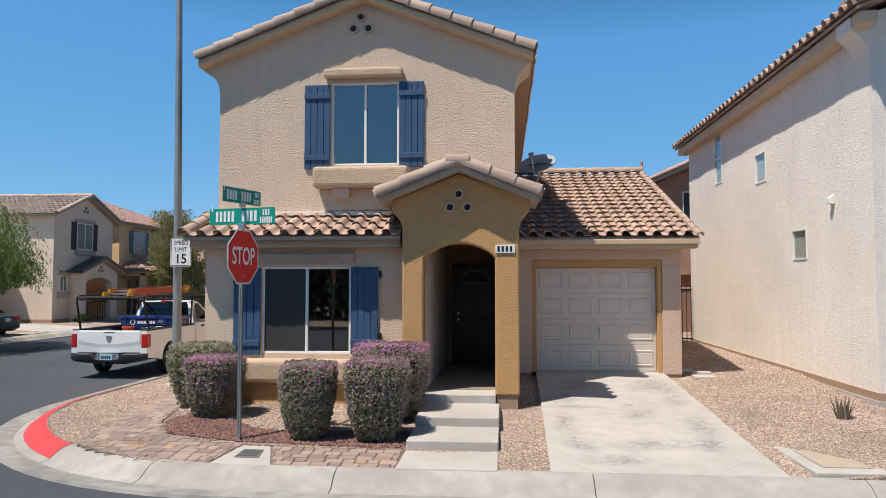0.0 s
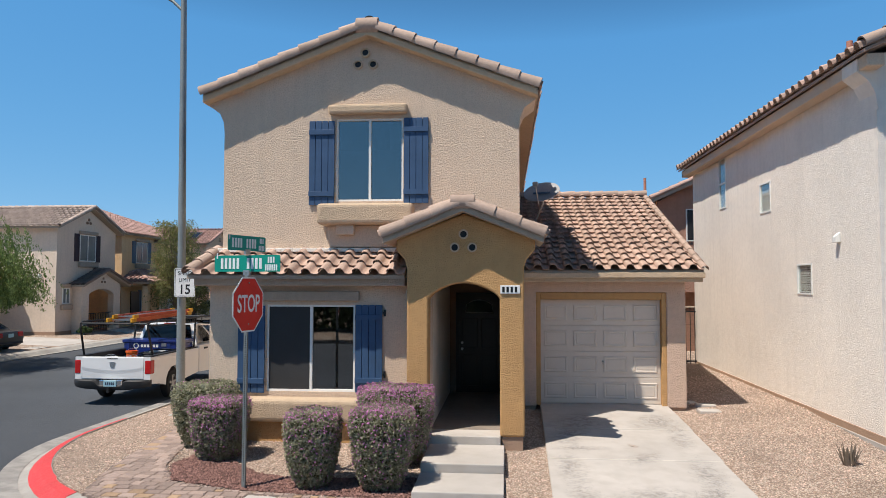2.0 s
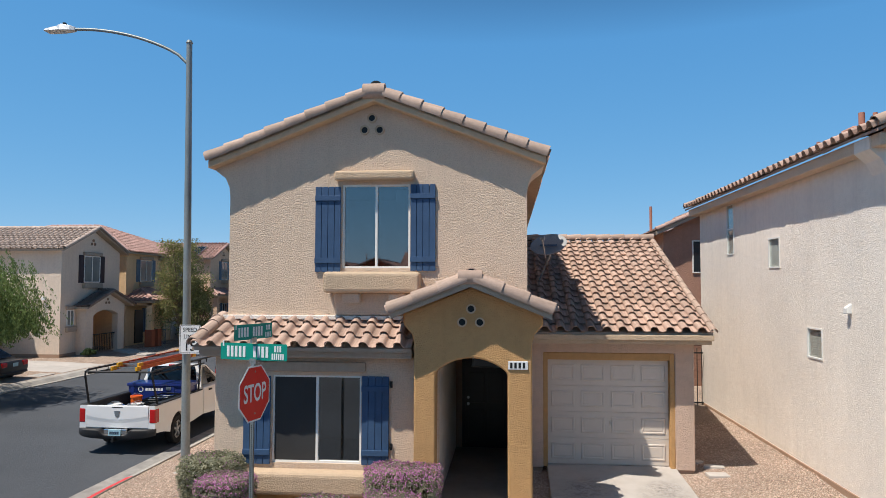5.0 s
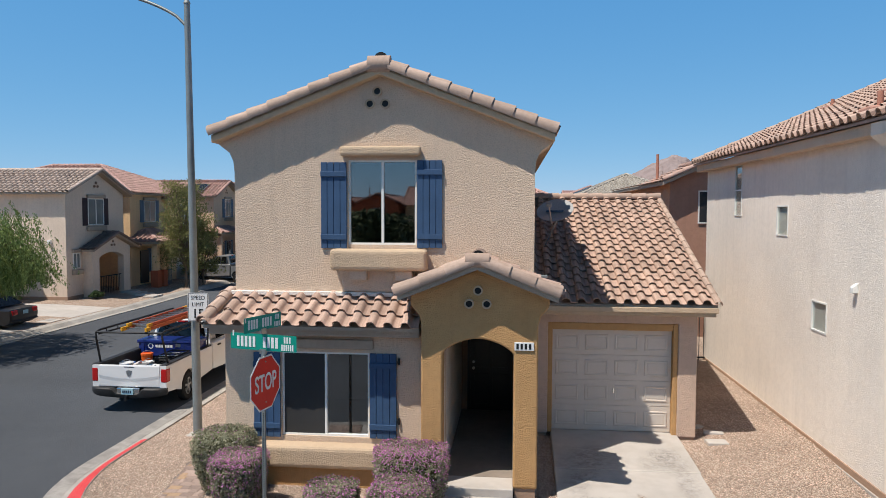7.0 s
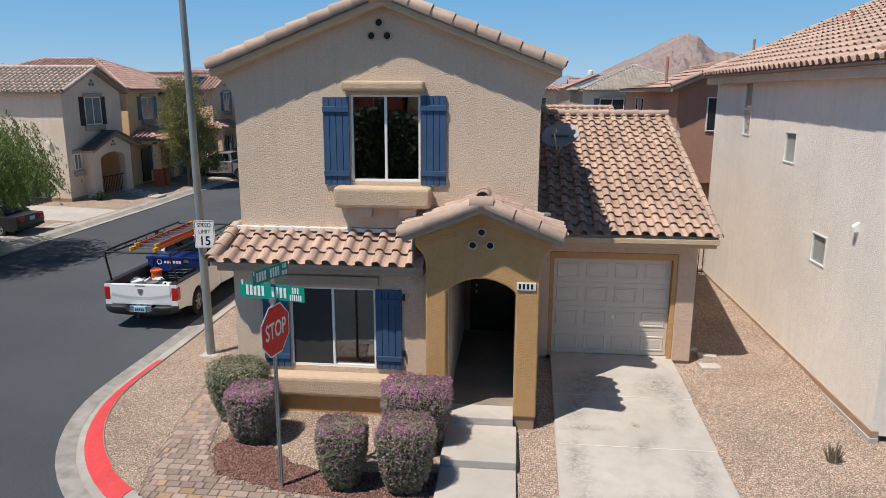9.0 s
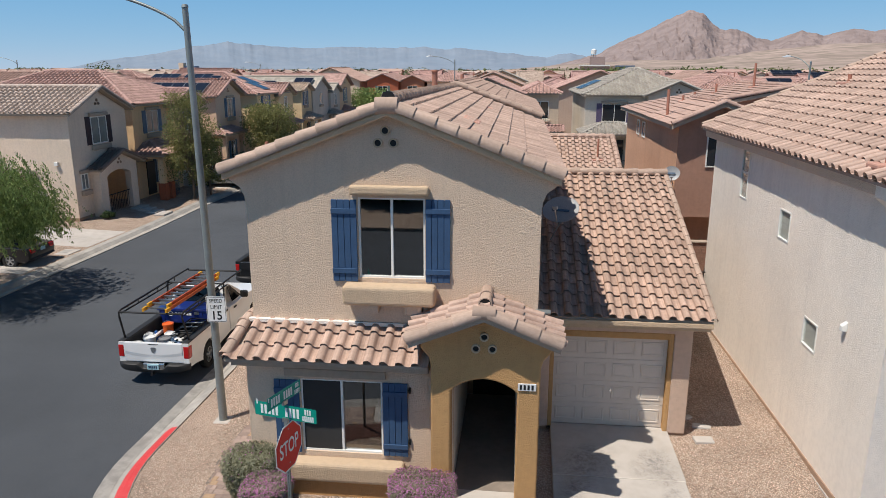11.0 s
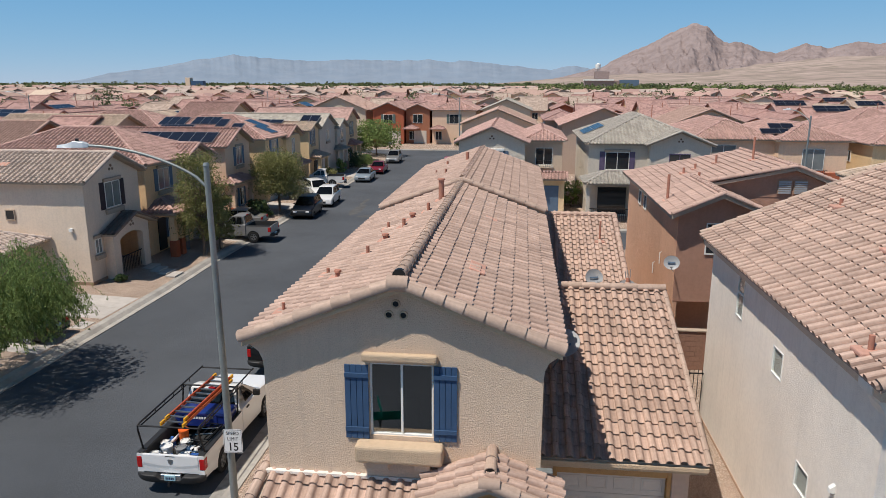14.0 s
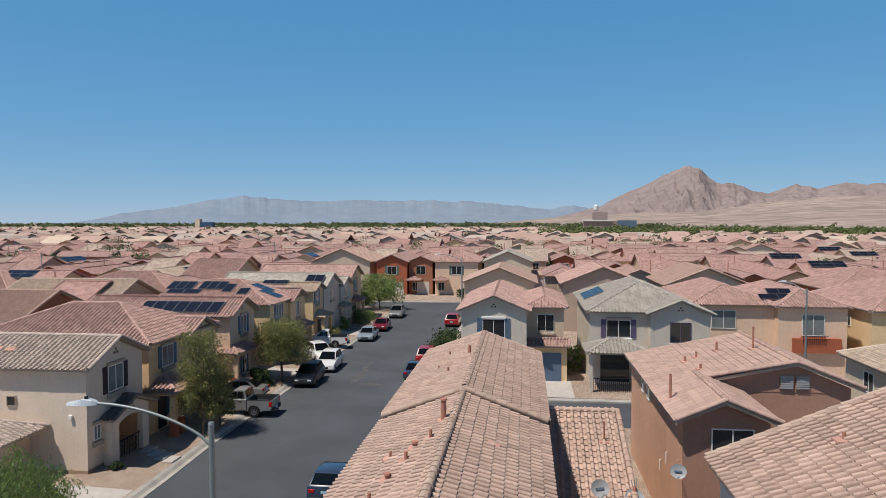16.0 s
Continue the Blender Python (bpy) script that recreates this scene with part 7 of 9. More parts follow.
def pickup(colour, label, rack=False, L=5.85, crew=False):
    """A pickup: cab and hood, an open bed with a tailgate, bumpers, lamps and wheels. Its nose points to +y."""
    h, w = L / 2, 1.0
    belt, top = 1.28, 1.90
    wy = (-h + 1.30, h - 0.95)
    cabr = -0.05 if not crew else -0.75
    t = thing("pickup_truck", (0, 0, 0), label, "pickup truck")
    prof = [(cabr, 0.48)] + arch(wy[1], 0.46) + [(h - 0.1, 0.48), (h, 0.60), (h, 1.00), (h - 0.1, 1.16), (h - 1.2, belt - 0.02), (h - 1.5, belt), (cabr, belt)]
    prof = [(y, z + (0.10 if i in range(1, 10) else 0)) for i, (y, z) in enumerate(prof)]
    bm = bmesh.new()
    slab_body(bm, prof, w - 0.02, 0.14, 0.04)
    part("body", bm, colour, t, smooth=True)
    ys = (cabr + 0.0, cabr + 0.18, h - 2.35, h - 1.45)
    bm = bmesh.new()
    cabin(bm, *ys, belt, top, w * 0.92, w * 0.76)
    part("cab", bm, colour, t, smooth=True)

    def quad(name, pts):
        bm = bmesh.new()
        bm.faces.new([bm.verts.new(p) for p in pts])
        bmesh.ops.solidify(bm, geom=bm.faces[:], thickness=-0.006)
        part(name, bm, "car_glass", t)
    e, wt, zt = 0.014, w * 0.76, top - 0.06
    quad("windshield", [(-w * 0.84, ys[3] + e - 0.06, belt + 0.04), (w * 0.84, ys[3] + e - 0.06, belt + 0.04), (wt * 0.88, ys[2] + 0.06 + e, zt), (-wt * 0.88, ys[2] + 0.06 + e, zt)])
    quad("rear_window", [(w * 0.76, ys[0] - e + 0.02, belt + 0.08), (-w * 0.76, ys[0] - e + 0.02, belt + 0.08), (-wt * 0.84, ys[1] - e - 0.03, zt), (wt * 0.84, ys[1] - e - 0.03, zt)])
    for s in (-1, 1):
        a, b = w * 0.93, wt + 0.018
        spans = [(ys[3] - 0.42, ys[0] + 0.38)] if not crew else [(ys[3] - 0.42, (ys[0] + ys[3]) / 2 - 0.2), ((ys[0] + ys[3]) / 2 - 0.28, ys[0] + 0.3)]
        for p, q in spans:
            quad("side_window", [(s * a, p, belt + 0.05), (s * a, q, belt + 0.05), (s * b, q + 0.02, zt - 0.05), (s * b, min(p, ys[2] - 0.02), zt - 0.05)])
        part("mirror", boxes((s * (w + 0.10) - 0.12, s * (w + 0.10) + 0.12, ys[3] - 0.62, ys[3] - 0.50, belt + 0.02, belt + 0.24)), "black_plastic", t, bevel=0.04)
        part("door_handle", boxes((s * (w - 0.01) - 0.02, s * (w - 0.01) + 0.02, ys[0] + 0.35, ys[0] + 0.55, belt - 0.16, belt - 0.11)), "black_plastic", t, bevel=0.01)
        part("headlight", boxes((s * 0.74 - 0.17, s * 0.74 + 0.17, h - 0.12, h + 0.008, 0.82, 1.04)), "lamp_clear", t, bevel=0.03)
        # bed side with wheel arch
        side = [(-h + 0.10, 0.52), (-h + 0.5, 0.48)] + [(y, z + 0.10) for y, z in arch(wy[0], 0.46)] + [(cabr - 0.05, 0.50), (cabr - 0.05, 1.20), (-h + 0.005, 1.20), (-h + 0.005, 0.62)]
        bm = bmesh.new()
        x0, x1 = (s * (w - 0.185), s * (w - 0.015))
        loft(bm, [[(x0, y, z) for y, z in side], [(x1 - s * 0.02, y, z) for y, z in side], [(x1, y, z - 0.02 * (z > 1.1)) for y, z in side]])
        part("bed_side", bm, colour, t, smooth=True)
        part("bed_liner", boxes((s * (w - 0.20) - 0.008, s * (w - 0.20) + 0.008, -h + 0.06, cabr - 0.06, 0.62, 1.20)), "bed_liner", t)
        part("bed_rail", boxes((s * (w - 0.105) - 0.10, s * (w - 0.105) + 0.085, -h + 0.03, cabr - 0.06, 1.19, 1.225)), "black_plastic", t, bevel=0.012)
        part("tail_light", boxes((s * (w - 0.083) - 0.080, s * (w - 0.083) + 0.080, -h - 0.006, -h + 0.21, 0.77, 1.12)), "lamp_red", t, bevel=0.025)
        part("mudguard", boxes((s * 0.78 - 0.10, s * 0.78 + 0.10, wy[0] - 0.45, wy[0] + 0.45, 0.55, 0.86)), "bed_liner", t, bevel=0.08)
    part("bed_floor", boxes((-w + 0.10, w - 0.10, -h + 0.08, cabr - 0.04, 0.58, 0.66)), "bed_liner", t)
    part("bulkhead", boxes((-w + 0.10, w - 0.10, cabr - 0.10, cabr - 0.04, 0.66, 1.2)), "bed_liner", t)
    # the tailgate's outer face has a ridge that sags towards its middle
    bm = bmesh.new()
    rows = []
    for i in range(17):
        x = (w - 0.19) * (i - 8) / 8
        crease = 0.86 + 0.09 * (x / (w - 0.19)) ** 2
        prof = [(-h + 0.05, 0.64), (-h + 0.012, 0.64), (-h + 0.004, 0.66), (-h + 0.000, crease - 0.09), (-h - 0.012, crease), (-h - 0.011, crease + 0.05), (-h - 0.004, 1.17), (-h + 0.008, 1.20), (-h + 0.05, 1.20)]
        rows.append([(x, y, z) for y, z in prof])
    tg = part("tailgate", loft(bm, rows), colour, t, bevel=0.004)
    part("tailgate_handle", boxes((-0.14, 0.14, -h - 0.010, -h + 0.01, 1.145, 1.165)), "black_plastic", tg, bevel=0.004)
    bm = bmesh.new()
    prism(bm, [(-0.075, -h - 0.022, 1.06), (-0.03, -h - 0.022, 1.075), (0.03, -h - 0.022, 1.075), (0.075, -h - 0.022, 1.06), (0.05, -h - 0.022, 0.95), (0.0, -h - 0.022, 0.91), (-0.05, -h - 0.022, 0.95)], (0, 0.03, 0))
    part("badge", bm, "steel", tg, "plain metal badge")
    bm = bmesh.new()
    rows = []
    for i in range(-16, 17):
        x = w * i / 16
        k = abs(x) / w
        dip = min(1.0, max(0.0, (0.40 - abs(x)) / 0.10))
        y0 = -h - 0.17 + 0.17 * k ** 7 + 0.05 * dip
        zt, zb = 0.635 - 0.13 * dip, 0.40 + 0.07 * k ** 3 - 0.02 * dip
        rows.append([(x, y, z) for y, z in ((-h + 0.06, zb), (y0 + 0.03, zb), (y0, zb + 0.05), (y0, zt - 0.025), (y0 + 0.025, zt), (-h + 0.06, zt))])
    bp = part("bumper", loft(bm, rows), "black_plastic", t, "black rear bumper", smooth=True)
    part("plate_recess", boxes((-0.30, 0.30, -h - 0.09, -h - 0.0, 0.47, 0.63)), "chrome", bp, "bent chrome plate recess", bevel=0.02)
    part("hitch", tube(bmesh.new(), (0, -h - 0.22, 0.37), (0, -h + 0.1, 0.37), 0.04, seg=8), "black_iron", bp)
    part("bumper", boxes((-w + 0.02, w - 0.02, h - 0.05, h + 0.10, 0.48, 0.70)), "chrome", t, bevel=0.04)
    part("grille", boxes((-0.50, 0.50, h - 0.02, h + 0.02, 0.78, 1.08)), "black_plastic", t, bevel=0.02)
    part("brake_light", boxes((-0.16, 0.16, ys[1] - 0.03, ys[1] + 0.02, top - 0.07, top - 0.015)), "lamp_red", t, bevel=0.01)
    part("number_plate", boxes((-0.16, 0.16, -h - 0.125, -h - 0.085, 0.475, 0.625)), "plate_blue", t, "blue licence plate with plain bars")
    for k in range(5):
        part("bar", boxes((-0.12 + 0.05 * k, -0.085 + 0.05 * k, -h - 0.129, -h - 0.124, 0.51, 0.58)), "paint_blue", t)
    bm = bmesh.new()
    box(bm, -0.35, 0.35, -h + 0.2, h - 0.4, 0.34, 0.5)
    tube(bm, (0, -h - 0.2, 0.44), (0, -h + 0.2, 0.44), 0.035, seg=8)
    part("chassis", bm, "black_iron", t)
    wheels(t, wy, w - 0.02, 0.385)
    if rack:
        z0, z1 = 1.22, 2.03
        for s in (-1, 1):
            x = s * (w - 0.09)
            bm = bmesh.new()
            pipe(bm, [(x, -h + 0.25, z0), (x * 0.97, -h + 0.02, z1 - 0.10), (x * 0.97, -h + 0.03, z1), (x * 0.97, -h + 0.16, z1 + 0.04), (x * 0.97, cabr + 1.35, z1 + 0.04)], 0.028)
            pipe(bm, [(x * 0.97, -h + 0.15, z1 - 0.06), (x * 0.97, cabr + 0.2, z1 - 0.10)], 0.022)
            pipe(bm, [(x, cabr - 0.2, z0), (x * 0.97, cabr - 0.05, z1 + 0.03)], 0.028)
            for k in range(6):
                y = -h + 0.5 + 0.55 * k
                pipe(bm, [(x * 0.97, y, z1 - 0.08), (x * 0.97, y, z1 + 0.03)], 0.014, 6)
            part("rack_rail", bm, "black_iron", t, "black tubular ladder rack")
        for y in (-h + 0.05, cabr - 0.05, cabr + 1.35):
            part("rack_bar", pipe(bmesh.new(), [(-w + 0.12, y, z1), (w - 0.12, y, z1)], 0.026), "black_iron", t)
    return t


truck = pickup("paint_white", "white work pickup with a black ladder rack, parked at the kerb", rack=True)
TM = pose(-9.95, 19.95, ROAD_Z, 0, 0, 0.5)
truck.matrix_basis = TM
# what lies in its bed: ladder, tool box, buckets
def world_thing(name, label, category, rows, m=TM, group=""):
    """A thing made at the truck's own place, then put into the world."""
    t = thing(name, (0, 0, 0), label, category, group)
    for r in rows:
        part(r[0], r[1], r[2], t, r[3] if len(r) > 3 else "", bevel=r[4] if len(r) > 4 else 0)
    t.matrix_basis = m
    return t


H = 5.85 / 2
LADDER = pose(0.12, -H + 0.02, 2.11, 1.5, 0, -4)
rails = []
# a wide lower section with a narrower one slid onto it
for half, y0, y1, z, colour in ((0.335, 0.05, 2.95, 0.0, "ladder_orange"), (0.285, 0.22, 3.12, 0.075, "ladder_rust")):
    for s in (-1, 1):
        b = bmesh.new()
        for dx, za, zb in ((0, -0.045, 0.045), (-s * 0.014, -0.045, -0.035), (-s * 0.014, 0.035, 0.045)):
            box(b, s * half + dx - 0.014, s * half + dx + 0.014, y0, y1, z + za, z + zb, m=LADDER)
        rails.append(("ladder_rail", b, colour))
        for y in (y0 - 0.04, y1 - 0.16):
            b = bmesh.new()
            box(b, s * half - 0.028, s * half + 0.028, y, y + 0.20, z - 0.05, z + 0.05, m=LADDER)
            rails.append(("ladder_end", b, "ladder_yellow", "", 0.006))
    for k in range(10):
        b = bmesh.new()
        y = y0 + 0.15 + 0.29 * k
        box(b, -half + 0.012, half - 0.012, y - 0.02, y + 0.02, z - 0.016, z + 0.018, m=LADDER)
        rails.append(("rung", b, "steel"))
world_thing("ladder", "orange fibreglass extension ladder with yellow ends on a truck rack", "ladder", rails)
world_thing("tool_box", "blue steel truck tool box across the pickup bed", "tool box", [
    ("box", boxes((-0.86, 0.86, -0.85, -0.20, 1.00, 1.38)), "toolbox_blue", "", 0.02),
    ("lid", boxes((-0.90, 0.90, -0.88, -0.17, 1.38, 1.47)), "toolbox_blue", "", 0.02),
    ("logo_mark", ring(bmesh.new(), (-0.50, -0.850, 1.295), (0, -1, 0), 0.080, 0.055, 0.008), "sign_white", "plain white logo ring"),
    *[("logo_bar", boxes((-0.36 + 0.088 * k, -0.295 + 0.088 * k, -0.857, -0.849, 1.255, 1.335)), "sign_white", "plain white logo bar") for k in range(6)],
    *[("strap", boxes((x, x + 0.09, -0.868, -0.848, 1.02, 1.38)), "toolbox_blue") for x in (-0.78, 0.40, 0.70)],
    ("latch", boxes((0.24, 0.38, -0.862, -0.848, 1.28, 1.37)), "steel")])
rng = random.Random(3)
for x, y, z, r, tall, mat, word in ((-0.30, -1.45, 0.86, 0.15, 0.34, "bucket_orange", "orange"), (-0.42, -2.30, 0.74, 0.17, 0.38, "bucket_white", "white"), (0.02, -2.28, 0.72, 0.16, 0.36, "bucket_grey", "grey"), (-0.62, -2.62, 0.70, 0.16, 0.34, "bucket_white", "white"), (-0.18, -2.66, 0.70, 0.13, 0.30, "bucket_blue", "blue"),
                                    (0.52, -2.58, 0.70, 0.13, 0.32, "bucket_blue", "blue"), (0.26, -2.62, 0.70, 0.15, 0.36, "bucket_white", "white"), (-0.05, -1.85, 0.72, 0.15, 0.34, "bucket_white", "white"), (-0.62, -1.95, 0.70, 0.14, 0.34, "bucket_white", "white")):
    bm = bmesh.new()
    tube(bm, (x, y, 0.66), (x, y, z + tall), r * 0.82, r, seg=18)
    rim_bm = bmesh.new()
    ring(rim_bm, (x, y, z + tall - 0.03), (0, 0, 1), r + 0.012, r - 0.015, 0.045, 18)
    hb = bmesh.new()
    pipe(hb, [(x + r * math.cos(a), y + 0.03, z + tall - 0.02 + 0.10 * math.sin(a)) for a in [math.pi * i / 8 for i in range(9)]], 0.006, 5)
    world_thing("bucket", "%s plastic bucket standing in the pickup bed" % word, "bucket", [("pail", bm, mat), ("rim", rim_bm, mat), ("handle", hb, "steel")], group="buckets in the truck")
for k in range(9):
    x, y = rng.uniform(-0.7, 0.7), rng.uniform(-2.7, -1.2)
    s = rng.uniform(0.06, 0.12)
    mat = rng.choice(["bucket_white", "ladder_yellow", "bucket_blue", "bucket_white", "steel"])
    bm = bmesh.new()
    tube(bm, (x, y, 0.66), (x, y, 0.66 + s * 2.4), s, s * 0.9, seg=10)
    tube(bm, (x, y, 0.66 + s * 2.4), (x, y, 0.66 + s * 3.0), s * 0.4, seg=8)
    world_thing("paint_can", "plastic work container lying in the pickup bed", "container", [("can", bm, mat)], group="containers in the truck")
bm = bmesh.new()
tube(bm, (-0.74, -2.3, 0.80), (-0.45, -0.95, 0.98), 0.05, seg=12)
world_thing("pvc_pipe", "white plastic pipe across the pickup bed", "pipe", [("pipe", bm, "bucket_white")])
for k in range(4):
    bm = bmesh.new()
    tube(bm, (0.0 + 0.19 * k, -2.35, 1.02 + 0.02 * k), (0.12 + 0.20 * k, -0.87, 1.10), 0.028, seg=8)
    world_thing("tool_pole", "dark tool pole lying in the pickup bed", "tool", [("pole", bm, "black_plastic")], group="tools in the truck")
stand = []
for z in (1.13, 1.19):
    b = bmesh.new()
    pipe(b, [(0.16, -1.95, z), (0.66, -1.95, z), (0.74, -1.05, z + 0.03), (0.20, -1.00, z + 0.03), (0.16, -1.95, z)], 0.02, 8)
    stand.append(("stand_frame", b, "black_iron"))
for y in (-1.7, -1.35):
    b = bmesh.new()
    pipe(b, [(0.18, y, 1.20), (0.70, y + 0.12, 1.20)], 0.016, 8)
    stand.append(("cross_bar", b, "steel"))
world_thing("work_stand", "folded black metal work stand in the pickup bed", "work stand", stand)
rag = bmesh.new()
bmesh.ops.create_icosphere(rag, subdivisions=3, radius=0.2)
for v in rag.verts:
    q = 1 + 0.35 * noise.fractal(v.co * 7, 0.8, 2.1, 4)
    v.co = Vector((0.34 + v.co.x * q * 1.1, -2.22 + v.co.y * q * 0.8, 1.02 + v.co.z * q * 0.35))
world_thing("rag", "crumpled pale work cloth on the buckets", "cloth", [("cloth", rag, "bucket_white")])

pk2 = pickup("paint_black", "black pickup parked at the kerb beyond the white truck")
pk2.matrix_basis = pose(-9.95, 28.2, ROAD_Z)
pk3 = pickup("paint_silver", "silver crew cab pickup parked in a driveway", L=5.2, crew=True)
pk3.matrix_basis = pose(-20.9, 49.2, -0.53, 0, 0, 92)
CARS = [("paint_black", "black sedan parked in a driveway under a tree", "sedan", -22.95, 27.7, 92, -0.45),
        ("paint_pewter", "grey sedan parked in a driveway", "sedan", -22.9, 53.4, 92, -0.42),
        ("paint_black", "black crossover parked at the kerb", "suv", -19.0, 59.6, 184, ROAD_Z),
        ("paint_white", "white crossover with a pink windshield shade at the kerb", "suv", -18.9, 65.6, 183, ROAD_Z),
        ("paint_white", "white crossover parked in a driveway", "suv", -21.0, 69.5, 215, -0.5),
        ("paint_paleblue", "pale blue sedan parked at the kerb", "sedan", -18.9, 82.5, 182, ROAD_Z),
        ("paint_maroon", "dark red sedan parked at the kerb", "sedan", -18.8, 90.2, 182, ROAD_Z),
        ("paint_pewter", "pewter van parked at the kerb near the corner", "suv", -19.0, 102.5, 182, ROAD_Z),
        ("paint_blue", "dark blue sedan parked at the kerb beside the house", "hatch", -10.1, 35.6, 0, ROAD_Z),
        ("paint_blue", "slate blue sedan parked at the kerb", "sedan", -10.0, 63.0, 0, ROAD_Z),
        ("paint_red", "bright red crossover parked at the kerb", "suv", -9.9, 69.8, 0, ROAD_Z),
        ("paint_red", "bright red crossover parked near the corner", "suv", -9.9, 95.0, 0, ROAD_Z)]
for colour, label, style, x, y, a, z in CARS:
    car(colour, label, style).matrix_basis = pose(x, y, z, 0, 0, a)
bus = pickup("paint_white", "white pickup parked in a driveway", L=5.2, crew=True)
bus.matrix_basis = pose(-22.4, 76.0, -0.4, 0, 0, 100)

# ---- plants ----
def leaf_quads(points, normals, size, rng, long=1.0, hang=0.0):
    """Small leaf quads at points, turned at random about their normals."""
    n = len(points)
    a = rng.normal(size=(n, 3))
    nn = normals + 0.7 * rng.normal(size=(n, 3))
    nn /= np.linalg.norm(nn, axis=1, keepdims=True) + 1e-9
    if hang:
        nn[:, 2] *= 1 - hang
        nn /= np.linalg.norm(nn, axis=1, keepdims=True) + 1e-9
        a = np.c_[np.zeros((n, 2)), np.ones(n)] + (1 - hang) * a
    t = np.cross(nn, a)
    t /= np.linalg.norm(t, axis=1, keepdims=True) + 1e-9
    b = np.cross(nn, t)
    s = (size * rng.uniform(0.6, 1.3, n))[:, None]
    v = np.stack([points - t * s * 0.5, points + b * s * 0.55 * long, points + t * s * 0.5, points - b * s * 0.55 * long], 1).reshape(-1, 3)
    f = [(4 * i, 4 * i + 1, 4 * i + 2, 4 * i + 3) for i in range(n)]
    return v, f


def shrub(x, y, z, rx, ry, h, seed, bloom, label, leaves=20000):
    """A clipped shrub with a flat top, drawn in towards its foot: stems, small grey-green leaves, and blossom where it blooms."""
    rng = np.random.default_rng(seed)
    s = thing("shrub", (x, y, z), label, "shrub", "clipped shrubs before the house")

    def shell(n, lo, hi):
        d = rng.normal(size=(n, 3))
        d /= np.linalg.norm(d, axis=1, keepdims=True)
        p = 5.0
        r = (np.abs(d[:, 0]) ** 3 + np.abs(d[:, 1]) ** 3 + np.abs(d[:, 2]) ** p) ** (-1 / 3.6)
        k = np.array([noise.noise(Vector((q[0] * 2.2 + seed, q[1] * 2.2, q[2] * 2.2))) for q in d])
        k2 = np.array([noise.noise(Vector((q[0] * 8 + seed, q[1] * 8, q[2] * 8))) for q in d])
        rr = r * (1 + 0.07 * k + 0.07 * k2) * rng.uniform(lo, hi, n)
        q = d * rr[:, None]
        q[:, 2] = np.clip(q[:, 2], -1.0, 0.93 + 0.05 * k2 + 0.05 * rng.uniform(size=n))
        taper = np.clip(0.62 + 0.40 * ((q[:, 2] + 1) / 2) ** 0.8, 0, 1)
        pts = np.c_[x + q[:, 0] * rx * taper, y + q[:, 1] * ry * taper, z + h * 0.53 + q[:, 2] * h * 0.50]
        return pts, d
    bm = bmesh.new()
    rr = random.Random(seed)
    for k in range(30):
        a = rr.uniform(0, math.tau)
        e = Vector((x + math.cos(a) * rx * rr.uniform(0.3, 0.8), y + math.sin(a) * ry * rr.uniform(0.3, 0.8), z + h * rr.uniform(0.4, 0.9)))
        mid = Vector((x + math.cos(a) * rx * 0.25, y + math.sin(a) * ry * 0.25, z + h * 0.25))
        b0 = Vector((x + rr.uniform(-0.08, 0.08), y + rr.uniform(-0.08, 0.08), z - 0.05))
        tube(bm, b0, mid, 0.018, 0.013, seg=5)
        tube(bm, mid, e, 0.013, 0.004, seg=5)
    part("stems", bm, "twig", s, "brown woody stems")
    # inner leaves in a darker green: the shade inside the shrub, as colour
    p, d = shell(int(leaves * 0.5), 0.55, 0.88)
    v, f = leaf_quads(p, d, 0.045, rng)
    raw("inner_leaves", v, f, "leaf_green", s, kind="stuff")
    p, d = shell(leaves, 0.86, 1.03)
    keep = p[:, 2] > z + 0.03
    v, f = leaf_quads(p[keep], d[keep], 0.023, rng, 1.4)
    raw("leaves", v, f, "leaf_sage", s, kind="stuff")
    if bloom:
        p, d = shell(int(9000 * bloom), 0.98, 1.05)
        up = (p[:, 2] - z) / h
        keep = rng.uniform(size=len(p)) < np.where(up > 0.93, 1.0, np.clip(0.10 + 0.34 * up * up, 0.04, 1))
        v, f = leaf_quads(p[keep], d[keep], 0.022, rng)
        raw("blossom", v, f, "flower", s, "purple-pink blossom", kind="stuff")
    return s


shrub(-5.12, 11.65, -0.32, 0.58, 0.52, 1.10, 1, 0.06, "clipped grey-green shrub with little blossom")
shrub(-4.58, 10.90, -0.36, 0.48, 0.46, 1.00, 2, 1.1, "clipped flat-topped shrub with pink blossom on top")
shrub(-2.74, 9.70, -0.37, 0.42, 0.42, 1.06, 3, 0.55, "clipped grey-green shrub with sparse pink blossom")
shrub(-1.76, 9.70, -0.37, 0.48, 0.46, 1.12, 4, 0.8, "clipped flat-topped shrub with purple-pink blossom")
shrub(-1.76, 10.90, -0.32, 0.64, 0.52, 1.18, 5, 1.5, "clipped shrub covered in purple-pink blossom")


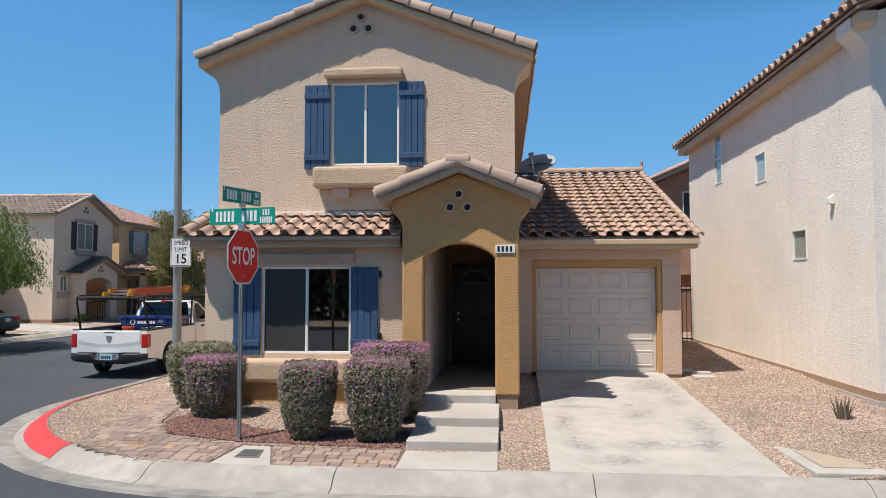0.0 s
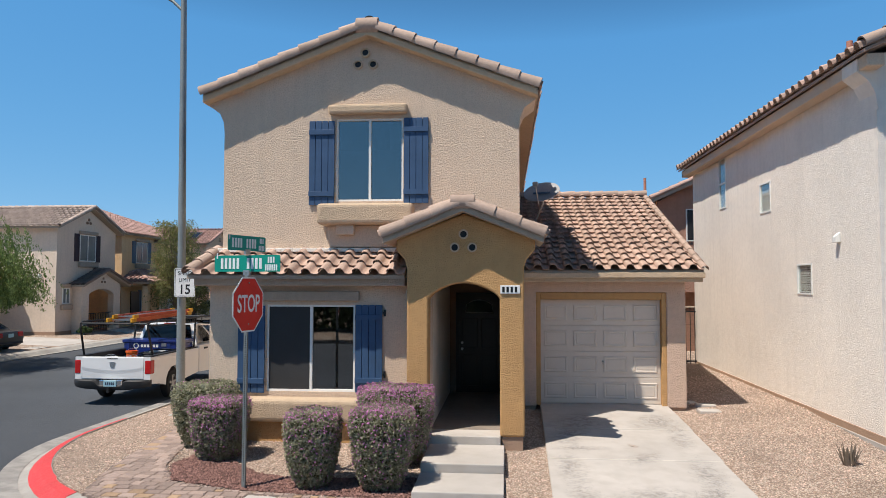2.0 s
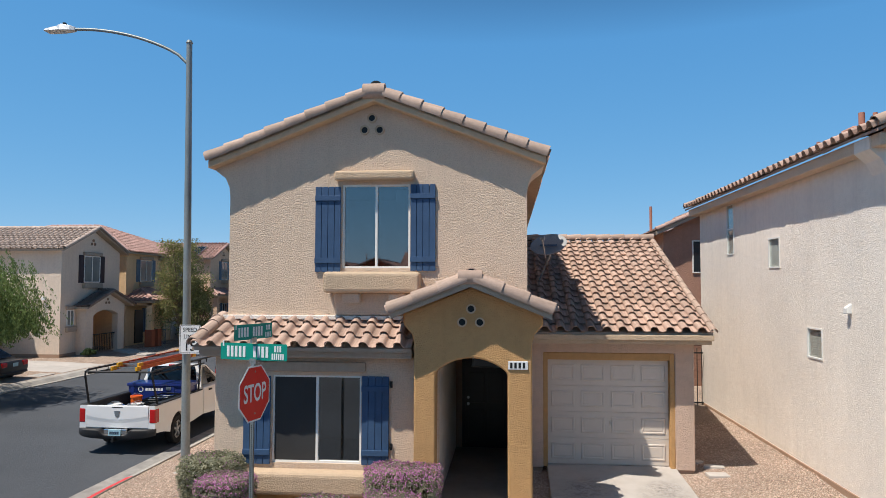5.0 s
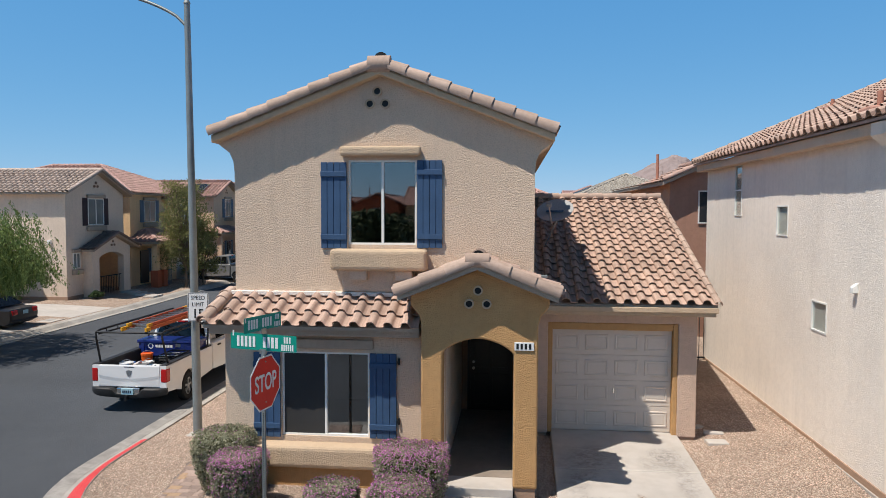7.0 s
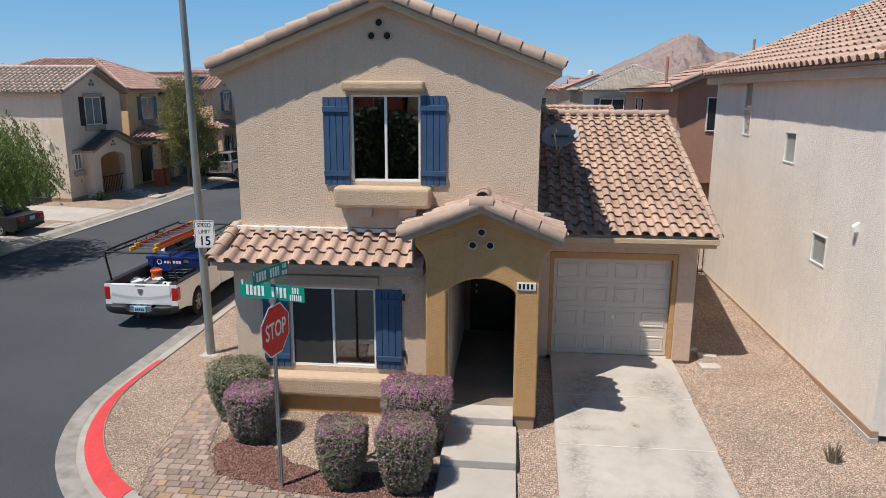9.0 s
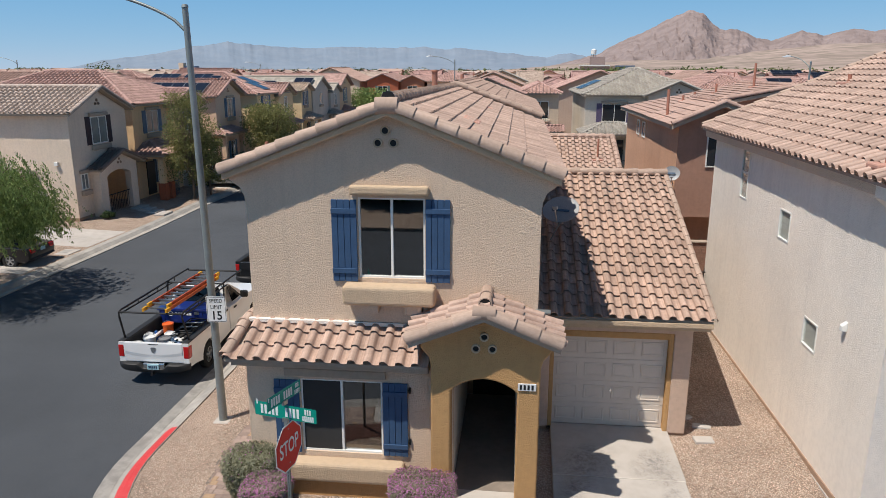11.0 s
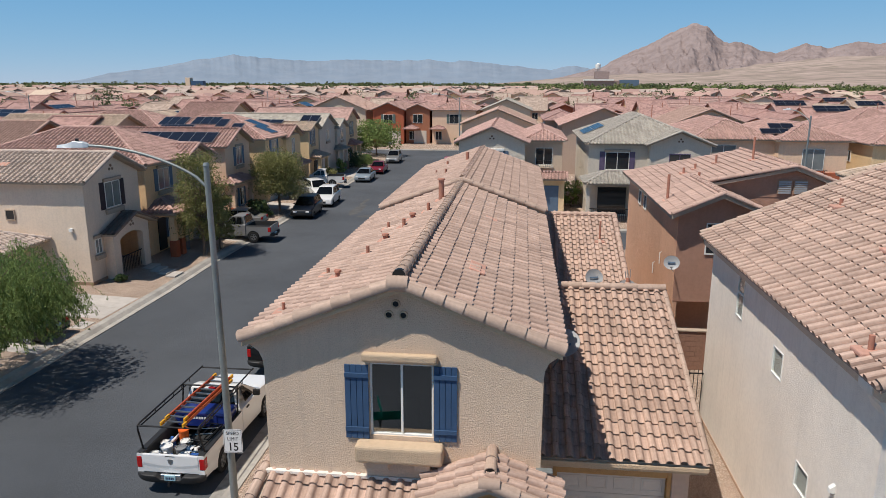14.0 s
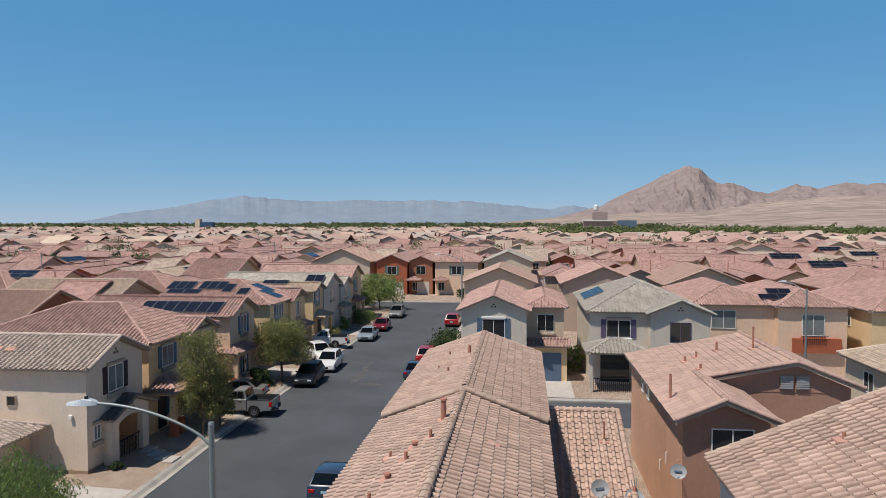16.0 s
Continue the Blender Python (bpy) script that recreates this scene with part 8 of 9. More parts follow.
def tree(name, x, y, z, height, radius, seed, label, leaf="leaf_olive", count=9000, size=0.14, droop=0.0, trunk=0.13, low=0.35, group="street trees", long=1.0, clumps=60, hang=0.0, lean=0.0):
    """A tree: a tapered trunk, forking limbs, and leaves gathered in uneven clumps with gaps."""
    rng = np.random.default_rng(seed)
    rr = random.Random(seed)
    t = thing(name, (x, y, z), label, "tree", group)
    bm = bmesh.new()
    base = Vector((x, y, z - 0.1))
    fork = Vector((x + rr.uniform(-0.15, 0.15), y + rr.uniform(-0.15, 0.15), z + height * low * 0.8))
    tube(bm, base, fork, trunk, trunk * 0.75, seg=9)
    tips = []
    x += lean
    for k in range(clumps):
        a = rr.uniform(0, math.tau)
        up = rr.uniform(0.0, 1.0)
        rad = radius * math.sqrt(rr.uniform(0.05, 1.0)) * (1 - 0.45 * abs(up - 0.42) ** 1.3)
        cz = z + height * (low + (0.97 - low) * up)
        c = Vector((x + math.cos(a) * rad, y + math.sin(a) * rad, cz - droop * rad * 0.35))
        tips.append(c)
        if k % 3 == 0:
            mid = fork.lerp(c, 0.5) + Vector((rr.uniform(-0.2, 0.2), rr.uniform(-0.2, 0.2), 0.25 * height * 0.2))
            tube(bm, fork, mid, trunk * 0.45, trunk * 0.25, seg=6)
            tube(bm, mid, c, trunk * 0.25, 0.012, seg=5)
    part("trunk", bm, "bark", t, "grey-brown trunk and limbs", smooth=True)
    per = count // clumps
    vs, fs = [], []
    for c in tips:
        s = radius * (rr.uniform(0.11, 0.24) if hang else rr.uniform(0.16, 0.34))
        p = np.clip(rng.normal(size=(per, 3)), -1.25, 1.25) * s * np.array([1, 1, 0.75])
        if droop:
            p[:, 2] -= np.minimum(np.abs(rng.normal(size=per)), 1.6) * droop * s * 1.6
        d = p / (np.linalg.norm(p, axis=1, keepdims=True) + 1e-9)
        pts = p + np.array(c)
        pts[:, 2] = np.maximum(pts[:, 2], z + 0.25)
        if hang:
            # leaves strung along thin hanging twigs
            anchor = pts[rng.integers(0, max(1, per // 22), per)]
            along = rng.uniform(0, 1, per)
            sway = rng.normal(size=(per, 3)) * np.array([0.035, 0.035, 0.02])
            out = (anchor - np.array([x, y, 0])) * np.array([0.10, 0.10, 0])
            pts = anchor + sway + out * along[:, None] - np.c_[np.zeros((per, 2)), along * (0.35 + 0.45 * (anchor[:, 0] * 7.3 % 1.0))]
            keep = pts[:, 2] > z + 2.05 + 0.3 * np.sin(pts[:, 0] * 3.1) * np.cos(pts[:, 1] * 2.3)
            pts, d = pts[keep], d[keep]
        v, f = leaf_quads(pts, d if not droop else d * 0.3, size, rng, long, hang)
        n0 = sum(len(q) for q in vs)
        vs.append(v)
        fs += [tuple(i + n0 for i in q) for q in f]
    raw("crown", np.vstack(vs), fs, leaf, t, "uneven leafy crown", kind="stuff")
    return t


tree("tree", -20.9, 23.2, -0.4, 5.3, 3.0, 11, "drooping green willow-like tree beside a driveway", "leaf_willow", 130000, 0.036, 0.5, 0.14, 0.50, long=2.6, clumps=190, hang=0.6, lean=0.8)
tree("tree", -21.1, 43.5, -0.4, 7.0, 1.35, 12, "tall slender olive-green tree before a porch", "leaf_olive", 13000, 0.075, 0.2, 0.10, 0.22, clumps=150, long=1.5)
tree("tree", -20.8, 45.4, -0.4, 4.9, 1.15, 16, "smaller olive-green tree beside the tall one", "leaf_olive", 7000, 0.085, 0.2, 0.08, 0.2, clumps=70, long=1.3)
tree("tree", -21.1, 58.6, -0.4, 5.4, 1.95, 13, "rounded yellow-green street tree", "leaf_olive", 15000, 0.095, 0.1, 0.13, 0.40, clumps=110, long=1.4)
tree("tree", -23.0, 109.5, -0.4, 5.0, 3.4, 14, "broad green street tree by the corner", "leaf_willow", 8000, 0.2, 0.1, 0.13, 0.30, clumps=60)
tree("shrub", -7.4, 70.5, -0.4, 2.6, 2.3, 15, "large dark green shrub at the street corner", "leaf_dark", 6000, 0.16, 0.0, 0.06, 0.12, clumps=60)
for k, (x, y, h, r, leaf) in enumerate(((-22.3, 56.9, 1.4, 0.9, "leaf_dark"), (-22.0, 66.8, 1.6, 1.2, "leaf_sage"), (-22.5, 79.5, 1.4, 1.2, "leaf_olive"), (-22.4, 92.5, 2.4, 1.3, "leaf_dark"), (-21.8, 96.5, 1.3, 1.2, "leaf_willow"), (-23.0, 87.5, 1.8, 0.6, "leaf_willow"), (4.3, 66.0, 2.4, 0.9, "leaf_willow"), (-11.5, 127.0, 1.6, 0.9, "leaf_dark"), (-22.9, 36.6, 0.5, 0.3, "leaf_dark"))):
    tree("shrub", x, y, -0.4, h, r, 30 + k, "rounded garden shrub before a house", leaf, 1600, 0.13, 0, 0.04, 0.1, "garden shrubs", clumps=24)

yuc = thing("yucca", (4.92, 10.90, -0.17), "small grey-green spiky desert plant in the gravel", "desert plant")
rr = random.Random(8)
for k in range(26):
    a, lean, ln = rr.uniform(0, math.tau), rr.uniform(0.08, 0.5), rr.uniform(0.22, 0.40)
    bm = bmesh.new()
    m = Matrix.Translation((4.92 + 0.04 * math.cos(a), 10.90 + 0.04 * math.sin(a), -0.22)) @ Matrix.Rotation(a, 4, "Z") @ Matrix.Rotation(lean, 4, "Y")
    prism(bm, [(0, -0.022, 0), (0, 0.022, 0), (0, 0.016, ln * 0.6), (0, 0, ln), (0, -0.016, ln * 0.6)], (0.006, 0, 0), m=m)
    part("leaf", bm, "yucca_leaf", yuc)

# ---- street furniture ----
def bars(parent, m, rows, material):
    """Plain bars in place of writing: (x, z, width, height) on the front of a sign."""
    for x, z, w, h in rows:
        n = max(1, round(w / (h * 0.42)))
        for k in range(n):
            a = x + w * k / n
            part("bar", boxes((a, a + w / n * 0.62, -0.004, 0.0, z, z + h), m=m), material, parent)


def words(parent, text, m, size, material, name="lettering", bold=0.0):
    cu = bpy.data.curves.new(name, "FONT")
    cu.body = text
    cu.size = size
    cu.align_x, cu.align_y = "CENTER", "CENTER"
    cu.extrude = 0.001
    cu.offset = bold
    cu.materials.append(M[material])
    ob = new(name, cu)
    ob.parent = parent
    off = ORIGIN.get(parent.name, Vector())
    ob.matrix_basis = Matrix.Translation(-off) @ m @ pose(0, -0.003, 0, 90, 0, 0)
    return ob


# stop sign with street name blades
SX, SY, SZ = -3.66, 9.55, -0.39
stop = thing("stop_sign", (SX, SY, SZ), "red stop sign with green street name blades on a post", "road sign")
bm = bmesh.new()
for px in (-0.022, 0.022):
    box(bm, SX + px - 0.003, SX + px + 0.003, SY - 0.022, SY + 0.022, SZ - 0.1, 2.62)
box(bm, SX - 0.022, SX + 0.022, SY - 0.022, SY - 0.017, SZ - 0.1, 2.62)
box(bm, SX - 0.022, SX + 0.022, SY + 0.017, SY + 0.022, SZ - 0.1, 2.62)
post = part("post", bm, "galvanised", stop, "square perforated steel post")
# black discs on the post's faces stand for its dark holes
bm = bmesh.new()
z = -0.25
while z < 1.75:
    for y, dy in ((SY - 0.023, 0), ):
        tube(bm, (SX, y - 0.001, z), (SX, y + 0.002, z), 0.0075, seg=6)
    tube(bm, (SX + 0.0225, SY, z), (SX + 0.0265, SY, z), 0.0075, seg=6)
    z += 0.0254
part("hole", bm, "sign_black", post, kind="stuff")
SM = pose(SX + 0.028, SY - 0.006, 2.17, 0, 0, 78)


def octagon(r, d0, d1):
    bm = bmesh.new()
    prism(bm, [(r * math.cos(math.pi / 8 + k * math.pi / 4), d0, r * math.sin(math.pi / 8 + k * math.pi / 4)) for k in range(8)], (0, d1 - d0, 0), m=SM)
    return bm


plate = part("plate", octagon(0.412, 0.0, -0.004), "sign_white", stop, "red octagonal plate with a white rim")
part("face", octagon(0.388, -0.004, -0.006), "sign_red", plate)
words(plate, "STOP", SM @ pose(0, -0.006, 0) @ Matrix.Diagonal((0.86, 1, 1.25, 1)), 0.27, "sign_white", bold=0.004)
for zz in (-0.27, 0.30):
    bm = bmesh.new()
    tube(bm, SM @ Vector((0, -0.006, zz)), SM @ Vector((0, -0.014, zz)), 0.012, seg=8)
    part("bolt", bm, "steel", plate)
for k, (ang, zz, w, h, rows) in enumerate(((-12, 2.74, 1.05, 0.23, [(-0.49, 0.07, 0.035, 0.08), (-0.42, -0.075, 0.32, 0.15), (0.0, -0.075, 0.26, 0.15), (0.33, 0.005, 0.12, 0.085), (0.29, -0.10, 0.20, 0.085)]), (70, 3.02, 0.78, 0.21, [(-0.37, 0.04, 0.03, 0.06), (-0.31, -0.065, 0.22, 0.13), (-0.02, -0.065, 0.22, 0.13), (0.26, 0.01, 0.09, 0.07), (0.24, -0.09, 0.13, 0.07)]))):
    BMX = pose(SX, SY, zz, 0, 0, ang)
    bm = bmesh.new()
    prism(bm, [(-w / 2 + 0.012, -0.0015, -h / 2), (w / 2 - 0.012, -0.0015, -h / 2), (w / 2, -0.0015, -h / 2 + 0.012), (w / 2, -0.0015, h / 2 - 0.012), (w / 2 - 0.012, -0.0015, h / 2), (-w / 2 + 0.012, -0.0015, h / 2), (-w / 2, -0.0015, h / 2 - 0.012), (-w / 2, -0.0015, -h / 2 + 0.012)], (0, 0.003, 0), m=BMX)
    bl = part("street_name_blade", bm, "sign_green", stop, "green reflective street name blade with white bars")
    bars(bl, BMX @ pose(0, -0.0016, 0), rows, "sign_white")
    part("bracket", boxes((-0.05, 0.05, -0.018, 0.018, -h / 2 - 0.05, -h / 2 + 0.02), m=BMX), "steel", stop)

# street lamp with the speed limit sign
LX, LY, LZ = -7.10, 14.85, -0.38


def street_lamp(x, y, z, height=9.4, arm=3.1, label="tall galvanised street lamp with a curved arm"):
    lamp = thing("street_lamp", (x, y, z), label, "street lamp", "street lamps")
    bm = bmesh.new()
    tube(bm, (x, y, z - 0.1), (x, y, z + height), 0.098, 0.062, seg=16)
    part("pole", bm, "galvanised", lamp, smooth=True)
    bm = bmesh.new()
    tube(bm, (x, y, z + height), (x, y, z + height + 0.06), 0.075, 0.055, seg=16)
    part("cap", bm, "galvanised", lamp)
    bm = bmesh.new()
    pts = []
    for i in range(15):
        t = i / 14
        pts.append((x - 0.05 - (arm - 0.35) * t, y, z + height - 0.45 + 0.88 * math.sin(t * math.pi / 2) ** 0.69))
    pipe(bm, pts, 0.034, 10)
    part("arm", bm, "galvanised", lamp, smooth=True)
    bm = bmesh.new()
    hx = x - arm
    hz = z + height + 0.42
    rings = []
    for dx, w, t in ((0.42, 0.05, 0.05), (0.32, 0.10, 0.09), (0.10, 0.14, 0.12), (0.0, 0.14, 0.07), (-0.12, 0.15, 0.05), (-0.28, 0.12, 0.03)):
        rings.append([(hx + dx, y - w, hz - 0.03), (hx + dx, y - w * 0.7, hz + t), (hx + dx, y + w * 0.7, hz + t), (hx + dx, y + w, hz - 0.03)])
    loft(bm, rings)
    head = part("lamp_head", bm, "lamp_metal", lamp, "flat pale metal lamp head", bevel=0.01)
    bm = bmesh.new()
    tube(bm, (hx + 0.15, y, hz + 0.08), (hx + 0.15, y, hz + 0.17), 0.04, seg=12)
    part("photocell", bm, "black_plastic", head)
    part("base_plate", boxes((x - 0.19, x + 0.19, y - 0.19, y + 0.19, z - 0.2, z + 0.03)), "concrete", lamp, bevel=0.02)
    return lamp


lamp1 = street_lamp(LX, LY, LZ)
lamp1.rotation_euler.y = radians(-0.64)
street_lamp(-8.0, 87.0, -0.4)
lamp2 = street_lamp(20.75, 55.55, -0.45, height=8.85, arm=2.2, label="galvanised street lamp beside the cross street")
lamp2.rotation_euler.z = radians(-60)
street_lamp(-55, 150.0, -0.4)
street_lamp(-70, 95.0, -0.4)
speed = thing("speed_limit_sign", (-6.99, LY - 0.13, 2.2), "white speed limit sign fixed to the lamp post", "road sign")
PM = pose(-6.99, LY - 0.14, 2.535, 0, 0, 3)
bm = bmesh.new()
prism(bm, [(-0.21, 0, -0.31), (0.21, 0, -0.31), (0.228, 0, -0.29), (0.228, 0, 0.29), (0.21, 0, 0.31), (-0.21, 0, 0.31), (-0.228, 0, 0.29), (-0.228, 0, -0.29)], (0, -0.003, 0), m=PM)
pl = part("plate", bm, "sign_white", speed)
bm = bmesh.new()
for r in ((-0.215, 0.215, 0.285, 0.295), (-0.215, 0.215, -0.295, -0.285), (-0.215, -0.205, -0.285, 0.285), (0.205, 0.215, -0.285, 0.285)):
    box(bm, r[0], r[1], -0.0045, -0.003, r[2], r[3], m=PM)
part("border", bm, "sign_black", pl)
for text, zz, size in (("SPEED", 0.20, 0.125), ("LIMIT", 0.055, 0.125), ("15", -0.155, 0.29)):
    words(pl, text, PM @ pose(0, -0.003, zz) @ Matrix.Diagonal((0.92, 1, 1, 1)), size, "sign_black", bold=0.0 if size < 0.2 else 0.004)
part("clamp", boxes((-7.16, -6.95, LY - 0.13, LY - 0.09, 2.38, 2.41), (-7.16, -6.95, LY - 0.13, LY - 0.09, 2.66, 2.69)), "steel", speed)
speed.location.z -= 0.055


# satellite dishes
def dish(place, turn, tilt, size, label, foot, grey="dish_grey"):
    d = thing("satellite_dish", foot, label, "satellite dish", "satellite dishes")
    p = Vector(place)
    m = Matrix.Translation(p) @ Matrix.Rotation(radians(turn), 4, "Z") @ Matrix.Rotation(radians(tilt), 4, "X")
    bm = bmesh.new()
    rings = []
    for r, z in ((0.02, 0.0), (0.5, 0.030), (0.8, 0.085), (1.0, 0.135), (1.0, 0.155), (0.8, 0.105), (0.5, 0.05), (0.02, 0.02)):
        rings.append([m @ Vector((size * r * math.cos(math.tau * i / 28), -size * z * 1.6, size * 0.92 * r * math.sin(math.tau * i / 28))) for i in range(28)])
    loft(bm, rings, close_ends=False)
    part("reflector", bm, grey, d, smooth=True)
    bm = bmesh.new()
    a = m @ Vector((0, -size * 1.15, -size * 0.70))
    pipe(bm, [m @ Vector((0, -0.01, -size * 0.9)), a], 0.014, 6)
    part("feed_arm", bm, "steel", d)
    part("feed", boxes((-0.06, 0.06, -size * 1.15 - 0.05, -size * 1.15 + 0.05, -size * 0.70 - 0.02, -size * 0.70 + 0.05), m=m), "dish_grey", d, bevel=0.015)
    bm = bmesh.new()
    b = m @ Vector((0, 0.06, 0))
    pipe(bm, [b, b + Vector((0, 0.03, -0.15)), Vector(foot)], 0.02, 8)
    part("mast", bm, "steel", d)
    part("bar", boxes((-size * 0.5, size * 0.45, -0.075, -0.062, -0.03, 0.03), m=m), "shutter_slate", d)
    return d


dish((0.80, 16.6, 4.54), -20, -50, 0.43, "grey oval satellite dish on the garage roof", (0.55, 16.9, 3.72))
dish((2.5, 26.5, 3.55), 20, -25, 0.36, "pale satellite dish on a clay tile roof", (2.5, 26.75, 2.95))
dish((3.90, 27.3, 2.92), 10, -35, 0.38, "pale satellite dish beside a garage", (4.0, 27.6, 1.6))
mast = thing("service_mast", (3.93, 27.4, -0.3), "rust-coloured electrical service mast beside a garage wall", "mast")
bm = bmesh.new()
tube(bm, (3.93, 27.4, -0.4), (3.93, 27.4, 3.25), 0.055, seg=12)
part("pole", bm, "pipe_rust", mast, smooth=True)
bm = bmesh.new()
tube(bm, (3.93, 27.4, 3.2), (3.93, 27.4, 3.34), 0.085, 0.07, seg=12)
part("cap", bm, "pipe_rust", mast)
for k in range(3):
    bm = bmesh.new()
    tube(bm, (3.85 + 0.08 * k, 27.4, 3.34), (3.80 + 0.10 * k, 27.38, 3.62 + 0.04 * k), 0.018, seg=6)
    part("insulator", bm, "dish_grey", mast)
dish((5.55, 27.4, 4.0), -10, -20, 0.30, "pale satellite dish on a brown stucco wall", (5.85, 28.38, 3.4))

# ---- the suburb beyond ----
FAR_WALLS = ["stucco_beige", "stucco_stone", "stucco_orange", "stucco_red", "stucco_grey", "stucco_yellow", "stucco_rust", "stucco_gold"]
FAR_TILES = ["pink", "rose", "beige", "red", "pink", "red", "rose", "red"]
protos = []
for k in range(8):
    w = 8.6 + 0.4 * (k % 3)
    d = 13.0 + 0.7 * (k % 4)
    kind = ["gable", "hip", "gable", "gable", "hip", "gable", "gable", "hip"][k]
    axis = "y" if k % 2 == 0 else "x"
    g = 0.55 * w
    wins = [("-y", -w / 2 + g / 2, -d / 2 - 0.02, 3.5, 1.5, 1.4, ["shutter_slate", None, "shutter_green", None][k % 4], True),
            ("-y", w / 2 - (w - g) / 2, -d / 2 + 1.18, 3.5, 1.2, 1.3, None, True),
            ("-x", -w / 2 - 0.02, 0.0, 3.8, 1.1, 1.0, None, True)]
    h = generic_house("house", "two-storey %s stucco house with clay tile roof in the suburb" % FAR_WALLS[k][7:], FAR_WALLS[k], [
        (-w / 2, -w / 2 + g, -d / 2, d / 2, 5.5, kind, "y", 0.40, None),
        (-w / 2 + g, w / 2, -d / 2 + 1.2, d / 2 - 2.0, 5.3, "gable", "x" if k % 3 else "y", 0.40, None),
        (-w / 2 + g - 0.2, w / 2 - 0.1, -d / 2 - 0.6, -d / 2 + 2.4, 2.5, "hip", "x", 0.38, None),
    ], tile=FAR_TILES[k], tiles="far", windows=wins, group="houses of the suburb")
    part("garage_door", boxes((w / 2 - 3.0, w / 2 - 0.6, -d / 2 - 0.66, -d / 2 - 0.6, -0.4, 2.0)), "garage_white", h)
    bm = bmesh.new()
    tube(bm, (1.0, 2.0, 5.5), (1.0, 2.0, 7.6), 0.07, seg=6)
    part("vent_pipe", bm, "pipe_rust", h)
    protos.append(h)
rr = random.Random(21)
SPOTS = []


def taken(x, y):
    if -39 < x < 4 and 20 < y < 143:
        return True
    if 4 <= x < 34 and 20 < y < 84:
        return True
    if x >= 30 and y < 105:
        return True
    return not (-0.92 * y - 14 < x < 0.62 * y + 14) or (y > 430 and x > 0.05 * y)


row_y = 66.0
flip = 0
while row_y < 760:
    x = -0.95 * row_y - 20 + rr.uniform(0, 8)
    while x < 0.65 * row_y + 20:
        if not taken(x, row_y):
            SPOTS.append((x, row_y + rr.uniform(-1.2, 1.2), (0 if flip % 2 == 0 else 180) + (rr.choice([0, 0, 0, 90, -90]) if row_y > 150 else 0)))
        x += rr.uniform(10.2, 12.2)
    row_y += 16.5 if flip % 2 == 0 else 27.0
    flip += 1
# the rows behind the street, near enough for their tiles to be told apart
for x, y, w, d, wall, tile, kind, axis in ((-46.5, 33.0, 13, 9, "stucco_red", "red", "gable", "x"), (-46.0, 44.5, 13, 9.5, "stucco_beige", "red", "hip", "x"), (-47.0, 56.5, 13, 9, "stucco_rust", "pink", "gable", "x"),
                                           (-46.0, 68.0, 12, 9, "stucco_stone", "beige", "gable", "x"), (-46.5, 79.5, 13, 9, "stucco_red", "red", "hip", "x"), (-51.6, 99.5, 5.2, 12, "stucco_red", "beige", "gable", "y"), (-44.5, 99.5, 7.0, 11, "stucco_beige", "red", "gable", "x"), (-63.0, 62.0, 12, 10, "stucco_grey", "pink", "gable", "y"), (-64.0, 78.0, 12, 10, "stucco_orange", "red", "hip", "x"),
                                           (40.0, 90.0, 11, 12, "stucco_red", "red", "hip", "y"), (52.5, 90.0, 11, 12, "stucco_grey", "pink", "gable", "y"), (22.0, 95.0, 10, 12, "stucco_beige", "pink", "gable", "y"), (9.5, 96.0, 10, 12, "stucco_stone", "red", "gable", "y"), (-3.5, 96.5, 9, 12, "stucco_orange", "pink", "gable", "y")):
    generic_house("house", "two-storey %s stucco house with a tiled %s clay roof" % (wall[7:], tile), wall, [(x - w / 2, x + w / 2, y - d / 2, y + d / 2, 5.6, kind, axis, 0.40, None)], tile=tile, tiles="joined", group="houses of the suburb",
                  windows=[("-y", x - w * 0.2, y - d / 2 - 0.02, 3.6, 1.5, 1.4, None, True, "pale_glass"), ("-y", x + w * 0.25, y - d / 2 - 0.02, 3.6, 1.1, 1.2, "shutter_slate", True, "pale_glass"), ("+x", x + w / 2 + 0.02, y, 3.6, 1.3, 1.3, None, True, "pale_glass")])
for y in (116,):
    for x in (-45.5,):
        SPOTS.append((x + rr.uniform(-0.6, 0.6), y, -90))
SPOTS.sort(key=lambda s: s[0] ** 2 + s[1] ** 2)
used = set()
PLACED = []
for k, (x, y, a) in enumerate(SPOTS[:165]):
    pick = rr.randrange(8)
    h = protos[pick]
    m = pose(x, y, -0.4 + rr.uniform(-0.25, 0.15), 0, 0, a + rr.uniform(-1, 1))
    PLACED.append((pick, m))
    if h.name not in used:
        used.add(h.name)
        h.matrix_basis = m
    else:
        copy_thing(h, m)
for h in protos:
    if h.name not in used:
        h.matrix_basis = pose(-60, 210, -0.4)
